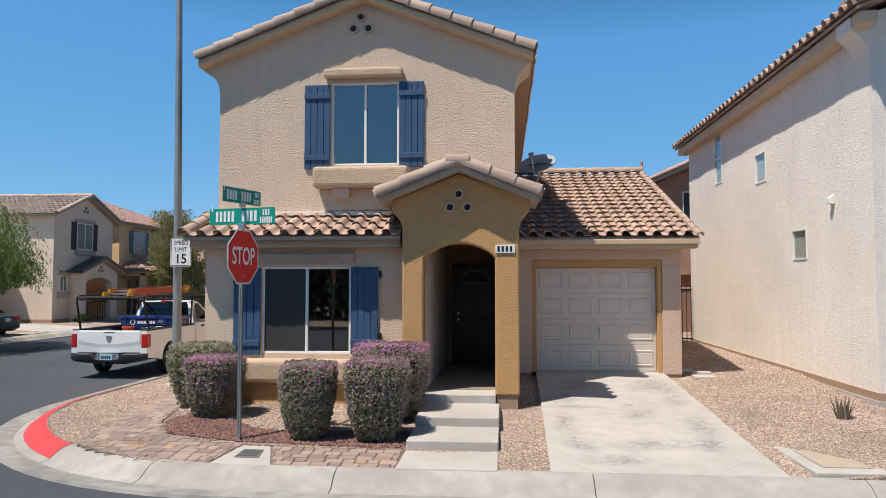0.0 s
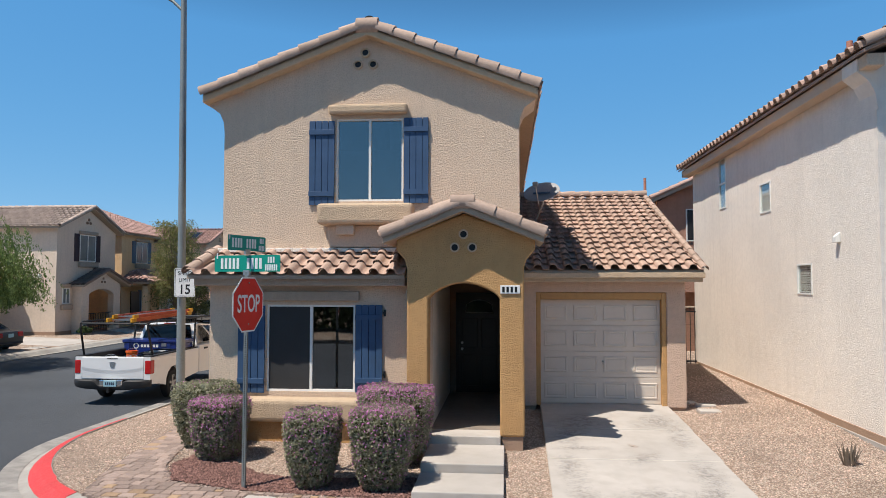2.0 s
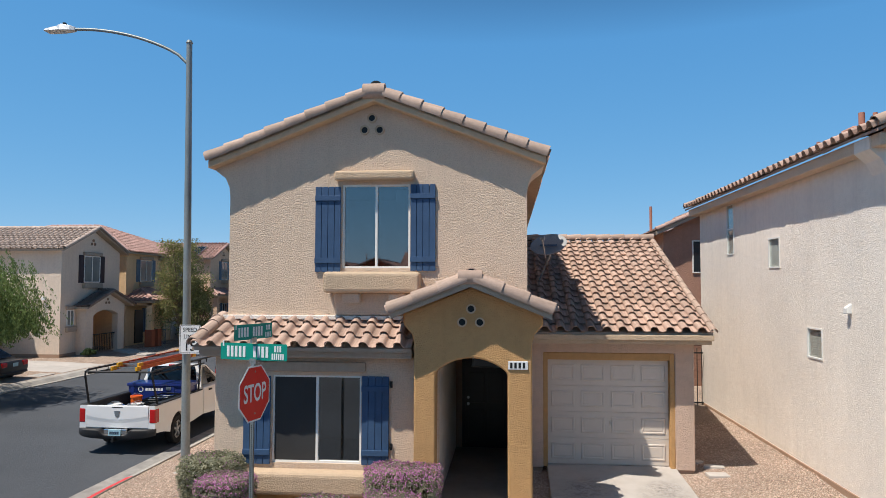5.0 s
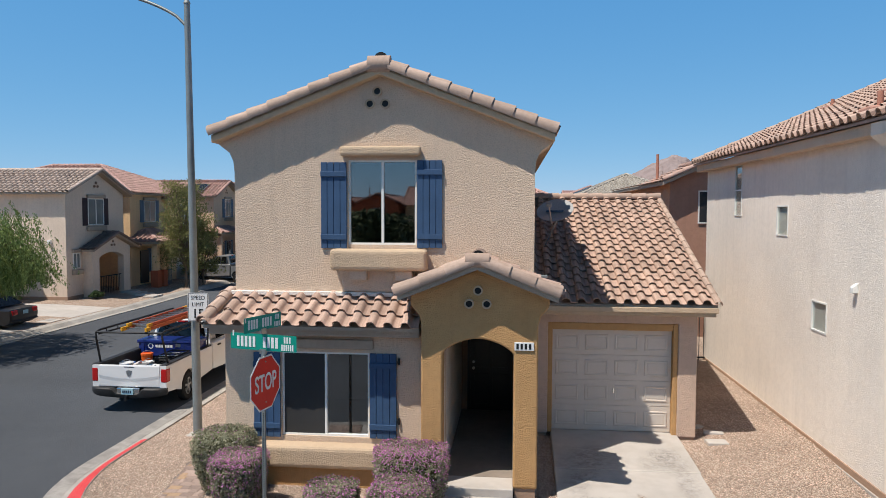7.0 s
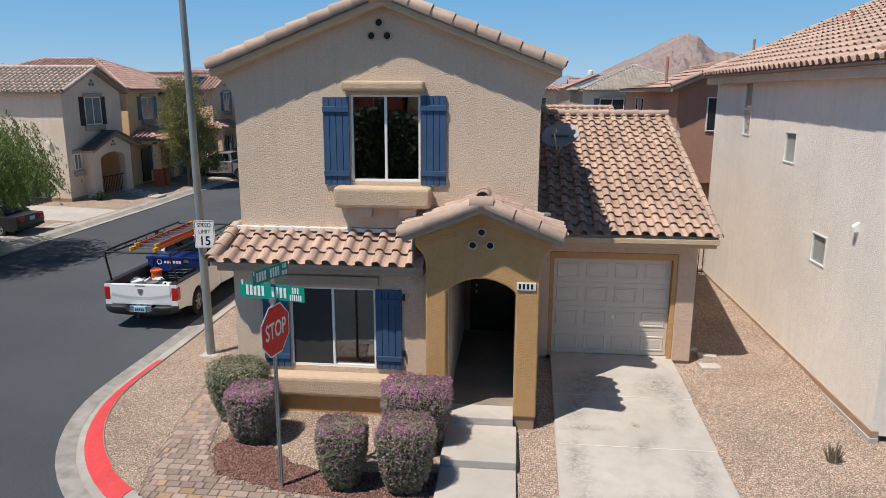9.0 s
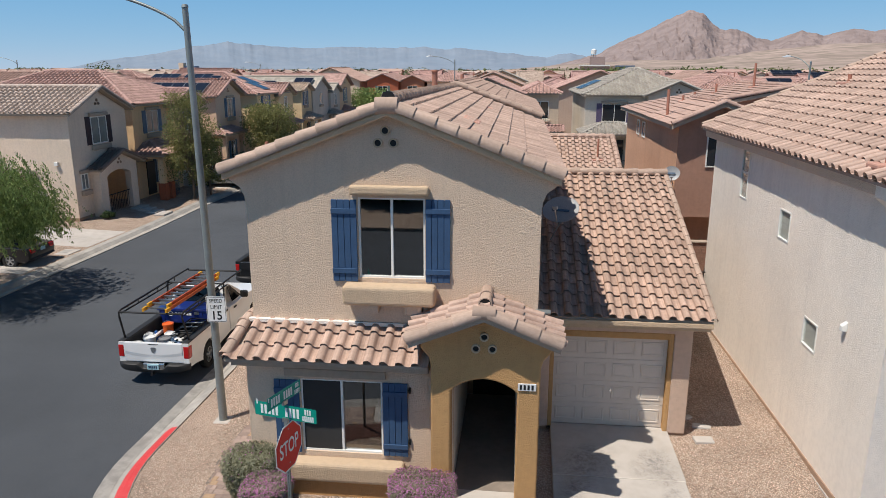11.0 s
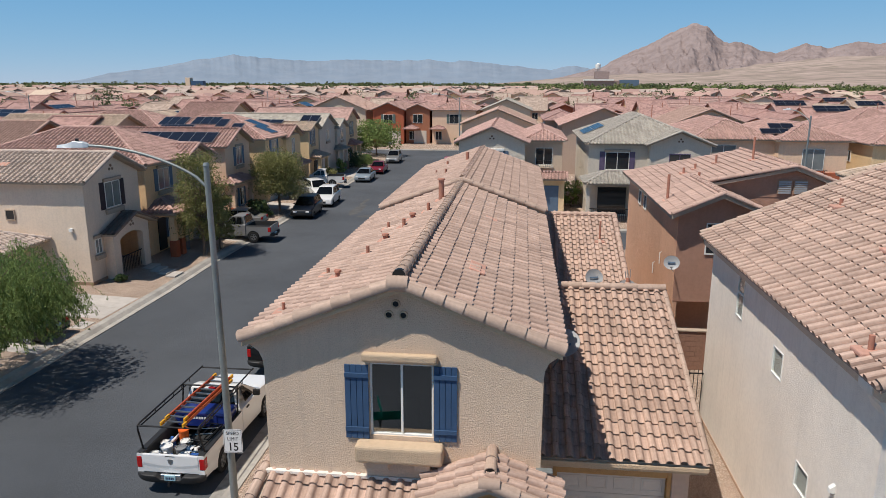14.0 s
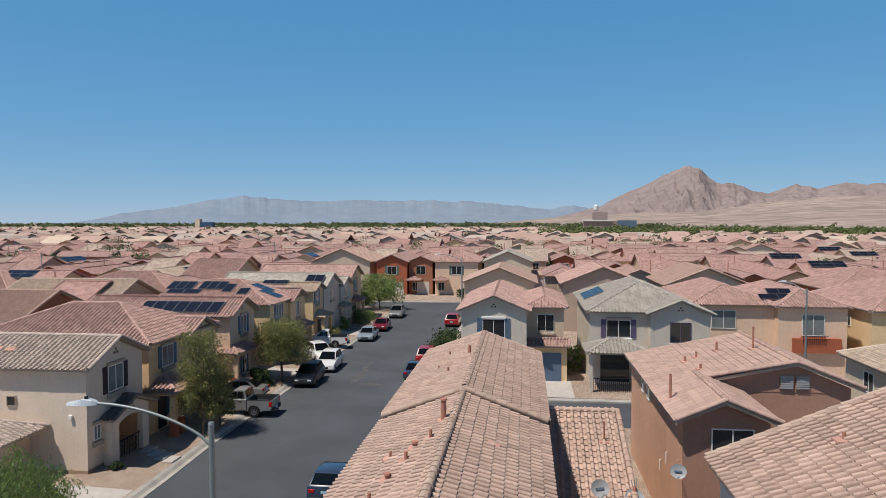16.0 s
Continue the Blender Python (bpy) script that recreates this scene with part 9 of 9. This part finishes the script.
# those further off: walls and roofs joined
fw_v, fw_f, fr = [], [], {t: ([], [], []) for t in ("pink", "beige", "red", "taupe", "rose")}
for x, y, a in SPOTS[165:]:
    w, d = rr.uniform(6.5, 9.5), rr.uniform(11, 14)
    if a % 180:
        w, d = d, w
    z1 = rr.uniform(5.0, 5.7)
    n = len(fw_v)
    fw_v += [(x + sx * w / 2, y + sy * d / 2, z) for z in (-0.5, z1) for sx, sy in ((-1, -1), (1, -1), (1, 1), (-1, 1))]
    fw_f += [(n, n + 1, n + 5, n + 4), (n + 1, n + 2, n + 6, n + 5), (n + 2, n + 3, n + 7, n + 6), (n + 3, n, n + 4, n + 7)]
    tv, tf, _ = fr[rr.choice(["pink", "red", "rose", "taupe", "beige", "pink", "taupe", "red", "rose"])]
    kind = rr.choice(["hip", "gx", "gy", "gy"])
    o = 0.4
    args = (x - w / 2 - o, x + w / 2 + o, y - d / 2 - o, y + d / 2 + o, z1, 0.4)
    planes = hip_planes(*args)[0] if kind == "hip" else gable_planes(*args, "x" if kind == "gx" else "y")[0]
    for p in planes:
        n2 = len(tv)
        tv += list(p)
        tf.append(tuple(range(n2, n2 + len(p))))
    if kind != "hip":
        n = len(fw_v)
        if kind == "gy":
            zr = z1 + 0.4 * w / 2
            fw_v += [(x - w / 2, y - d / 2, z1), (x + w / 2, y - d / 2, z1), (x, y - d / 2, zr)]
        else:
            zr = z1 + 0.4 * d / 2
            fw_v += [(x - w / 2, y + d / 2, z1), (x - w / 2, y - d / 2, z1), (x - w / 2, y, zr)]
        fw_f.append((n, n + 1, n + 2))
far_rows = thing("far_houses", (0, 350, -0.5), "hundreds of small distant stucco houses with clay roofs", "houses", kind="stuff")
raw("walls", fw_v, fw_f, "stucco_stone", far_rows, kind="stuff")
for t, (tv, tf, _) in fr.items():
    if tv:
        raw("roofs", tv, tf, "tile_" + t if t != "rose" else "tile_pink", far_rows, kind="stuff")


# solar panels on roofs
def solar(o, u, v, cols, rows, label="dark solar panels mounted on a clay tile roof", pw=1.66, ph=1.0):
    """A field of panels on a slope: corner, across and up-slope directions."""
    s = thing("solar_panels", o, label, "solar panels", "solar panels on roofs")
    o, u, v = Vector(o), Vector(u).normalized(), Vector(v).normalized()
    n = u.cross(v)
    m = Matrix.Translation(o + n * 0.16) @ Matrix((u, v, n)).transposed().to_4x4()
    for i in range(cols):
        for j in range(rows):
            p = part("panel", boxes((i * pw, i * pw + pw - 0.06, j * ph, j * ph + ph - 0.06, 0, 0.04), m=m), "solar", s)
            part("panel_frame", boxes((i * pw - 0.02, i * pw + pw - 0.01, j * ph - 0.02, j * ph + ph - 0.01, -0.03, 0.034), m=m), "solar_edge", p)
    return s


# distant trees
def grove(name, spots, label, leaf, seed, quads=100, size=0.3):
    """Far crowns, each of several uneven lobes of leaf clumps that face outward."""
    rng = np.random.default_rng(seed)
    vs, fs, n0 = [], [], 0
    for x, y, z, h, r in spots:
        lobes = 5
        lc = rng.normal(size=(lobes, 3)) * np.array([r * 0.42, r * 0.42, h * 0.13]) + np.array([x, y, z + h * 0.58])
        lr = r * rng.uniform(0.34, 0.62, lobes)
        pick = rng.integers(0, lobes, quads)
        d = rng.normal(size=(quads, 3))
        d[:, 2] = np.abs(d[:, 2]) * 0.9 - 0.25
        d /= np.linalg.norm(d, axis=1, keepdims=True) + 1e-9
        c = lc[pick] + d * lr[pick][:, None] * np.array([1, 1, min(1.3, 0.75 * h / (2 * r) + 0.35)]) * rng.uniform(0.7, 1.05, (quads, 1))
        c[:, 2] = np.maximum(c[:, 2], z + 0.2)
        v, f = leaf_quads(c, d * 1.6, size * r, rng, 0.8)
        vs.append(v)
        fs += [tuple(i + n0 for i in q) for q in f]
        n0 += len(v)
    ob = raw(name, np.vstack(vs), fs, leaf, kind="stuff")
    return tagged(ob, label, "trees", kind="stuff")


rr = random.Random(77)
belt = []
for k in range(1000):
    az = radians(rr.uniform(-46, 34))
    dist = 430 + 620 * rr.random() ** 0.8
    if az < radians(2) and rr.random() < 0.45:
        continue
    belt.append((math.sin(az) * dist, math.cos(az) * dist, -0.6, rr.uniform(5.5, 9.5) * (1 + 0.3 * (k % 17 == 0)), rr.uniform(2.5, 6)))
grove("far_trees", belt, "belt of distant dark green trees beyond the houses", "leaf_far", 5, 150, 0.21)
grove("grove_right", [(math.sin(a) * d, math.cos(a) * d, -0.6, rr.uniform(7, 10.5), rr.uniform(4, 7)) for a, d in ((radians(rr.uniform(1, 34)), rr.uniform(440, 640)) for k in range(480))], "dense green grove beyond the roofs", "leaf_grove", 8, 130, 0.23)
horizon = []
for k in range(900):
    az = radians(rr.uniform(-46, 12))
    dist = rr.uniform(1000, 2600)
    horizon.append((math.sin(az) * dist, math.cos(az) * dist, -0.6, rr.uniform(6, 11), rr.uniform(6, 15)))
grove("horizon_trees", horizon, "dark line of trees along the horizon", "leaf_far", 9, 55, 0.3)
inner = []
for k in range(300):
    az = radians(rr.uniform(-44, 32))
    dist = rr.uniform(150, 440)
    inner.append((math.sin(az) * dist, math.cos(az) * dist, -0.5, rr.uniform(5.5, 9.5), rr.uniform(2.2, 4.2)))
grove("suburb_trees", inner, "scattered green trees between distant houses", "leaf_far", 6, 380, 0.12)
# a few distant blocks
bl = thing("office_building", (100, 950, 0), "distant brown office buildings beyond the trees", "building")
part("wall", boxes((90, 108, 946, 962, -1, 25)), "far_brick", bl)
part("wall", boxes((76, 119, 930, 944, -1, 13.5)), "far_brick", bl)
part("roof_slab", boxes((75, 112, 928, 945, 13.5, 15.2)), "white_vinyl", bl, "pale flat roof edge")
part("wall", boxes((120, 143, 930, 944, -1, 14.5)), "shutter_slate", bl)
wt_ = thing("water_tower", (96, 975, -1), "distant white water tower on legs", "water tower")
bm = bmesh.new()
tube(bm, (96, 975, 29), (96, 975, 34.5), 3.4, seg=16)
tube(bm, (96, 975, 34.5), (96, 975, 36), 3.4, 0.4, seg=16)
part("tank", bm, "white_vinyl", wt_)
for a in range(4):
    bm = bmesh.new()
    tube(bm, (96 + 3 * math.cos(a * 1.571), 975 + 3 * math.sin(a * 1.571), -1), (96 + 2.6 * math.cos(a * 1.571), 975 + 2.6 * math.sin(a * 1.571), 29), 0.3, seg=6)
    part("leg", bm, "dish_grey", wt_)
hb = thing("hotel_block", (-408, 858, 0), "distant pale tower and blue glass block", "building")
part("wall", boxes((-417, -411, 856, 864, -1, 16.5)), "stucco_tan", hb)
part("glass_block", boxes((-410, -394.5, 856, 864, -1, 12.5)), "shutter_blue", hb)


# plain and mountains
def range_mesh(dist, depth, az0, az1, peaks, base, rough, seed, steps=300, rows=18, line=None, gully=0.20):
    """A mountain range: peaks given by azimuth, height and breadth in degrees, eroded with noise."""
    bm = bmesh.new()
    grid = []
    for i in range(steps + 1):
        az = az0 + (az1 - az0) * i / steps
        crest = 0.0
        for a, hgt, lw, rw in peaks:
            d = (a - az) / lw if az < a else (az - a) / rw
            crest = max(crest, hgt * max(0.0, 1 - d) ** 1.12)
        if line:
            crest = float(np.interp(az, [p[0] for p in line], [p[1] for p in line]))
        crest = base + crest + rough * (0.35 + crest / 200) * noise.fractal((az * 0.9, seed, 0.0), 0.8, 2.2, 7)
        edge = min(1.0, (az - az0) / 4, (az1 - az) / 4)
        col = []
        for j in range(rows + 1):
            t = j / rows
            r = dist - depth * (1 - t)
            rill = noise.fractal((az * 1.5 + t * 2.2, t * 5.0, seed), 0.8, 2.1, 7)
            z = -4 + max(0.0, crest * edge) * t ** 1.35 * (1 + gully * rill * (1 - t) * 2)
            col.append(bm.verts.new((math.sin(radians(az)) * r, math.cos(radians(az)) * r, z)))
        grid.append(col)
    for a, b in zip(grid[:-1], grid[1:]):
        for j in range(rows):
            bm.faces.new((a[j], b[j], b[j + 1], a[j + 1]))
    bmesh.ops.recalc_face_normals(bm, faces=bm.faces)
    return bm


tagged(part("backdrop_mountain", range_mesh(3300, 900, -3, 42, [], 0, 7, 3.0, 560, 44, [(-3, 0), (0, 8), (2.5, 35), (4.3, 58), (5.85, 84), (7.55, 136), (9.65, 186), (10.7, 221), (11.9, 252), (12.7, 264), (13.3, 250), (14.2, 196), (14.9, 176), (15.7, 185), (16.4, 167), (17.1, 146), (18.05, 134), (18.8, 147), (19.2, 157), (19.9, 170), (20.6, 160), (21.3, 150), (22.2, 162), (23.1, 172), (23.7, 171), (24.3, 164), (27, 168), (31, 172), (36, 165), (42, 150)]), "mountain_brown", smooth=True), "rugged brown desert mountain behind the suburb", "mountain", kind="structure")
tagged(part("backdrop_range", range_mesh(4600, 700, -38, 13, [], 0, 7, 8.0, 520, 22, [(-35.5, 0), (-33.1, 26), (-30.9, 68), (-28.5, 92), (-27.7, 103), (-26.1, 128), (-24.5, 153), (-23.3, 164), (-22.4, 177), (-20.2, 163), (-18.5, 150), (-15.9, 143), (-14.0, 155), (-10.4, 149), (-7.7, 157), (-5.9, 141), (-4.5, 151), (-2.2, 130), (1.0, 100), (2.1, 94), (3.9, 124), (5.0, 96), (7, 42), (9, 0)], 0.03), "mountain_haze_blue", smooth=True), "mountain range on the horizon in a haze-blue colour", "mountain range", kind="structure")
bm = bmesh.new()
rows = []
for r, z in ((1000, -0.5), (1500, 6), (2200, 26), (2700, 46), (3000, 60)):
    rows.append([bm.verts.new((math.sin(radians(a)) * r, math.cos(radians(a)) * r, z * min(1.0, max(0.0, (a + 4) / 14)) + 45 * (r / 3000) ** 2 * min(1.0, max(0.0, (a - 13) / 9)))) for a in range(-8, 44, 2)])
for a, b in zip(rows[:-1], rows[1:]):
    for i in range(len(a) - 1):
        bm.faces.new((a[i], a[i + 1], b[i + 1], b[i]))
tagged(part("ground_plain", bm, "desert"), "pale desert plain rising to the mountains", "desert plain", kind="structure")

# houses and trees added behind the camera, unseen except mirrored in the windows
for k, (x, y, p) in enumerate(((-27, -62, 0), (-17.5, -62, 3), (-8, -62, 5), (1.5, -62, 1), (11, -62, 6), (20.5, -62, 2), (30, -62, 5))):
    copy_thing(protos[p], pose(x, y, -0.4, 0, 0, 180))
for k in range(8):
    tree("tree", -19 + 5.2 * k, -19 - 1.2 * (k % 2), -0.4, 4.0 + 0.4 * (k % 3), 2.5, 60 + k, "broad dark green tree across the street", "leaf_shade", 9000, 0.30, 0, 0.15, 0.12, clumps=70)
# panels on nearby roofs
SL = 0.40
for o, u, v, c, r, pw, ph in (((-32.3, 55.25, 5.90), (1, 0, 0), (0, 1, 0.43), 7, 1, 1.0, 1.75), ((-36.0, 66.9, 6.62), (1, 0, 0), (0, 1, 0.36), 3, 1, 0.9, 1.8), ((-35.5, 66.0, 6.30), (1, 0, 0), (0, 1, 0.36), 2, 1, 1.7, 0.92),
                              ((-32.7, 67.0, 6.66), (1, 0, 0), (0, 1, 0.36), 3, 1, 0.9, 1.75), ((-30.0, 66.5, 6.48), (1, 0, 0), (0, 1, 0.36), 1, 1, 1.0, 1.75), ((-28.3, 66.0, 6.30), (1, 0, 0), (0, 1, 0.36), 1, 1, 1.1, 1.3), ((-24.6, 67.1, 5.85), (0, 1, 0), (-1, 0, 0.36), 1, 2, 1.7, 1.0),
                              ((-25.9, 68.3, 6.32), (0, 1, 0), (-1, 0, 0.36), 1, 2, 1.7, 1.0), ((-30.7, 79.3, 6.12), (1, 0, 0), (0, 1, 0.35), 2, 1, 1.5, 1.0), ((-26.9, 83.4, 6.10), (1, 0, 0), (0, 1, 0.40), 2, 1, 1.1, 1.75), ((-48.9, 99.0, 5.9), (0, 1, 0), (-1, 0, 0.40), 3, 2, 1.0, 0.9),
                              ((5.4, 72.6, 6.0), (0, -1, 0), (1, 0, 0.42), 5, 2, 1.0, 1.0), ((21.4, 68.0, 6.18), (1, 0, 0), (0, 1, SL), 2, 1, 1.7, 1.0), ((22.4, 69.1, 6.60), (1, 0, 0), (0, 1, SL), 2, 1, 1.1, 1.0)):
    solar(o, u, v, c, r, pw=pw, ph=ph)
for o, c in (((41.6, 125.7, 7.04), 3), ((41.4, 108.3, 6.71), 3), ((65.8, 167.3, 6.73), 3), ((65.2, 149.9, 6.43), 3)):
    solar(o, (1, 0, 0), (0, 1, 0.40), c, 2)
solar((-63.2, 77.0, 6.75), (1, 0, 0), (0, 1, 0.40), 3, 2)
solar((-45.2, 146.2, 5.80), (0, 1, 0), (-1, 0, 0.40), 3, 2)
solar((-87.4, 126.0, 5.69), (0, 1, 0), (-1, 0, 0.40), 4, 2)
rr = random.Random(4)
for k, (pick, m) in enumerate(PLACED[8:165:6]):
    w = 8.6 + 0.4 * (pick % 3)
    q = m.to_3x3()
    solar(m @ Vector((-w / 2 + 0.15, 3.0, 5.76)), q @ Vector((0, -1, 0)), q @ Vector((1, 0, 0.40)), rr.choice([2, 3]), rr.choice([1, 2]))
near_right = [(pick, m) for pick, m in PLACED if m.translation.x > 22 and 75 < m.translation.y < 190 and (m.to_3x3() @ Vector((-1, 0, 0))).x < -0.5]
for pick, m in near_right[::max(1, len(near_right) // 7)][:7]:
    w = 8.6 + 0.4 * (pick % 3)
    q = m.to_3x3()
    solar(m @ Vector((-w / 2 + 0.1, 4.2, 5.74)), q @ Vector((0, -1, 0)), q @ Vector((1, 0, 0.40)), 3, 2, pw=2.0, ph=1.15)

# ---- roof tiles ----
emit_tiles()

# ---- pavers, lava rock and loose gravel ----
WALKWAY = [(-5.75, 9.14), (-5.2, 8.83), (-4.55, 8.57), (-4.1, 8.45), (-3.70, 8.38), (-3.64, 8.36), (-3.51, 9.30), (-3.09, 9.26), (-2.82, 8.36), (-1.30, 8.36), (-1.30, 9.25), (-2.6, 9.32), (-3.6, 9.42), (-4.75, 9.72), (-5.20, 10.45), (-5.55, 12.2), (-5.62, 14.6), (-6.45, 14.6), (-6.45, 13.2), (-6.15, 11.2), (-5.95, 9.9)]
LAVA = [(-4.82, 9.78), (-3.6, 9.44), (-2.6, 9.34), (-1.33, 9.25), (-1.33, 10.15), (-2.2, 10.05), (-3.1, 9.98), (-3.7, 10.2), (-4.3, 10.75), (-5.0, 11.0), (-5.15, 10.5)]


def sheet(poly, lift, step=0.22):
    """A thin sheet laid on the yard inside an outline."""
    bm = bmesh.new()
    xs, ys = [p[0] for p in poly], [p[1] for p in poly]
    vs = {}

    def v(i, j):
        if (i, j) not in vs:
            x, y = min(xs) + i * step, min(ys) + j * step
            vs[i, j] = bm.verts.new((x, y, yard_height(x, y) + lift))
        return vs[i, j]
    for i in range(int((max(xs) - min(xs)) / step) + 1):
        for j in range(int((max(ys) - min(ys)) / step) + 1):
            if inside(poly, min(xs) + (i + 0.5) * step, min(ys) + (j + 0.5) * step):
                bm.faces.new((v(i, j), v(i + 1, j), v(i + 1, j + 1), v(i, j + 1)))
    return bm


tagged(part("ground_lava", sheet(LAVA, 0.012, 0.1), "lava_gravel"), "reddish lava rock bed round the shrubs", "rock bed", kind="structure")
walkway = tagged(part("pavement_walk", sheet(WALKWAY, 0.006, 0.1), "paver_bed"), "brown and amber concrete paver walkway", "walkway", kind="structure")
rng = random.Random(14)
PAVERS = []


def cut_paver(x, y, w, h, depth=0):
    """Keep a paver that lies inside the walkway; cut one that crosses its edge."""
    e = 0.006
    hits = sum(inside(WALKWAY, px, py) for px in (x + e, x + w - e) for py in (y + e, y + h - e))
    if hits == 4:
        PAVERS.append((x, y, w, h))
    elif hits and depth < 5:
        if w > h:
            cut_paver(x, y, w / 2, h, depth + 1)
            cut_paver(x + w / 2, y, w / 2, h, depth + 1)
        else:
            cut_paver(x, y, w, h / 2, depth + 1)
            cut_paver(x, y + h / 2, w, h / 2, depth + 1)


y, j = 8.30, 0
while y < 14.6:
    hgt = 0.152
    x = -6.6 + rng.uniform(0, 0.2)
    while x < -1.25:
        w = rng.choice([0.152, 0.228, 0.228])
        cut_paver(x, y, w, hgt)
        x += w
    y += hgt
    j += 1


def paver_mesh(w, h, material):
    e, b = 0.004, 0.009 if min(w, h) > 0.1 else 0.004
    v = [(e, e, -0.05), (w - e, e, -0.05), (w - e, h - e, -0.05), (e, h - e, -0.05), (e, e, -b), (w - e, e, -b), (w - e, h - e, -b), (e, h - e, -b),
         (e + b, e + b, 0), (w - e - b, e + b, 0), (w - e - b, h - e - b, 0), (e + b, h - e - b, 0)]
    f = [(8, 9, 10, 11)] + [(a, (a + 1) % 4, 4 + (a + 1) % 4, 4 + a) for a in range(4)] + [(4 + a, 4 + (a + 1) % 4, 8 + (a + 1) % 4, 8 + a) for a in range(4)]
    return shared("paver_%d_%d" % (round(w * 1000), round(h * 1000)), np.array(v), f, material, smooth=False), v, f


PAVERS.sort(key=lambda p: p[1] + 0.4 * abs(p[0] + 3.5))
rest = {True: ([], []), False: ([], [])}
for k, (x, y, w, h) in enumerate(PAVERS):
    z = yard_height(x + w / 2, y + h / 2) + 0.022 + rng.uniform(-0.003, 0.003)
    warm = rng.random() < 0.09
    me, v, f = paver_mesh(w, h, "paver_warm" if warm else "paver")
    if k < 300:
        ob = new("paver", me)
        ob.parent = walkway
        ob.matrix_basis = pose(x, y, z, rng.uniform(-0.5, 0.5), rng.uniform(-0.5, 0.5), rng.uniform(-0.4, 0.4))
    else:
        rest_v, rest_f = rest[warm]
        n = len(rest_v)
        rest_v += [(a + x, b + y, c + z) for a, b, c in v]
        rest_f += [tuple(i + n for i in q) for q in f]
for warm in (True, False):
    raw("pavers", *rest[warm], "paver_warm" if warm else "paver_rest", walkway, kind="stuff")


def bare(x, y):
    """True where loose gravel lies in the open."""
    if math.hypot(x - CX, y - CY) > R_IN - 0.05 and x < CX and y < CY:
        return False
    if x < -8.0 or y < 8.42:
        return False
    if inside(WALKWAY, x, y) or inside(LAVA, x, y):
        return False
    if -5.35 < x < 0.3 and y > 11.9:
        return False
    if -1.4 < x < 0.28 and y > 11.5 or -1.35 < x < -0.05 and y > 8.3:
        return False
    if 0.5 < x < 3.28 and y < 15 or 0.2 < x < 3.62 and y > 14.7:
        return False
    if x > 5.72 and y > 11.4 or (3.55 < x < 6.65 and y < 9.9):
        return False
    return True


def scatter(count, x0, x1, y0, y1, test, size, lift, seed):
    r = np.random.default_rng(seed)
    base = np.array([(1, 0, 0), (0, 1, 0), (-1, 0, 0), (0, -1, 0), (0, 0, 0.8), (0, 0, -0.6)], float)
    faces = [(0, 1, 4), (1, 2, 4), (2, 3, 4), (3, 0, 4), (1, 0, 5), (2, 1, 5), (3, 2, 5), (0, 3, 5)]
    vs, fs, n = [], [], 0
    while n < count:
        x, y = r.uniform(x0, x1), r.uniform(y0, y1)
        if not test(x, y):
            x0 += 0
            count -= 0.35
            continue
        s = size * r.uniform(0.55, 1.4)
        p = base * (s * r.uniform(0.7, 1.2, (6, 3)))
        a = r.uniform(0, math.tau)
        c, q = math.cos(a), math.sin(a)
        p = np.c_[p[:, 0] * c - p[:, 1] * q, p[:, 0] * q + p[:, 1] * c, p[:, 2]]
        vs.append(p + np.array([x, y, yard_height(x, y) + lift + s * 0.2]))
        fs += [tuple(i + 6 * n for i in f) for f in faces]
        n += 1
    return np.vstack(vs), fs


gv, gf = scatter(34000, -8.0, 6.0, 8.4, 19.5, bare, 0.0135, 0.004, 2)
tagged(raw("gravel_stones", gv, gf, "gravel_stone", kind="stuff"), "loose tan and pink gravel stones", "gravel", kind="stuff")
gv, gf = scatter(8000, -5.2, -1.3, 9.2, 12.1, lambda x, y: inside(LAVA, x, y), 0.021, 0.014, 3)
tagged(raw("lava_stones", gv, gf, "lava_stone", kind="stuff"), "loose reddish lava rocks", "rocks", kind="stuff")
# flat stones beside the garage
for k, (x, y, w, d, a) in enumerate(((3.95, 14.55, 0.42, 0.26, 5), (4.05, 15.15, 0.40, 0.16, -12), (3.85, 15.6, 0.2, 0.15, 30), (3.80, 16.2, 0.16, 0.14, 10))):
    s = thing("flat_stone", (x, y, yard_height(x, y)), "flat pale stone lying on the gravel", "stone", "stones beside the garage")
    part("stone", boxes((-w / 2, w / 2, -d / 2, d / 2, -0.03, 0.05), m=pose(x, y, yard_height(x, y), 2, 1, a)), "concrete", s, bevel=0.02)
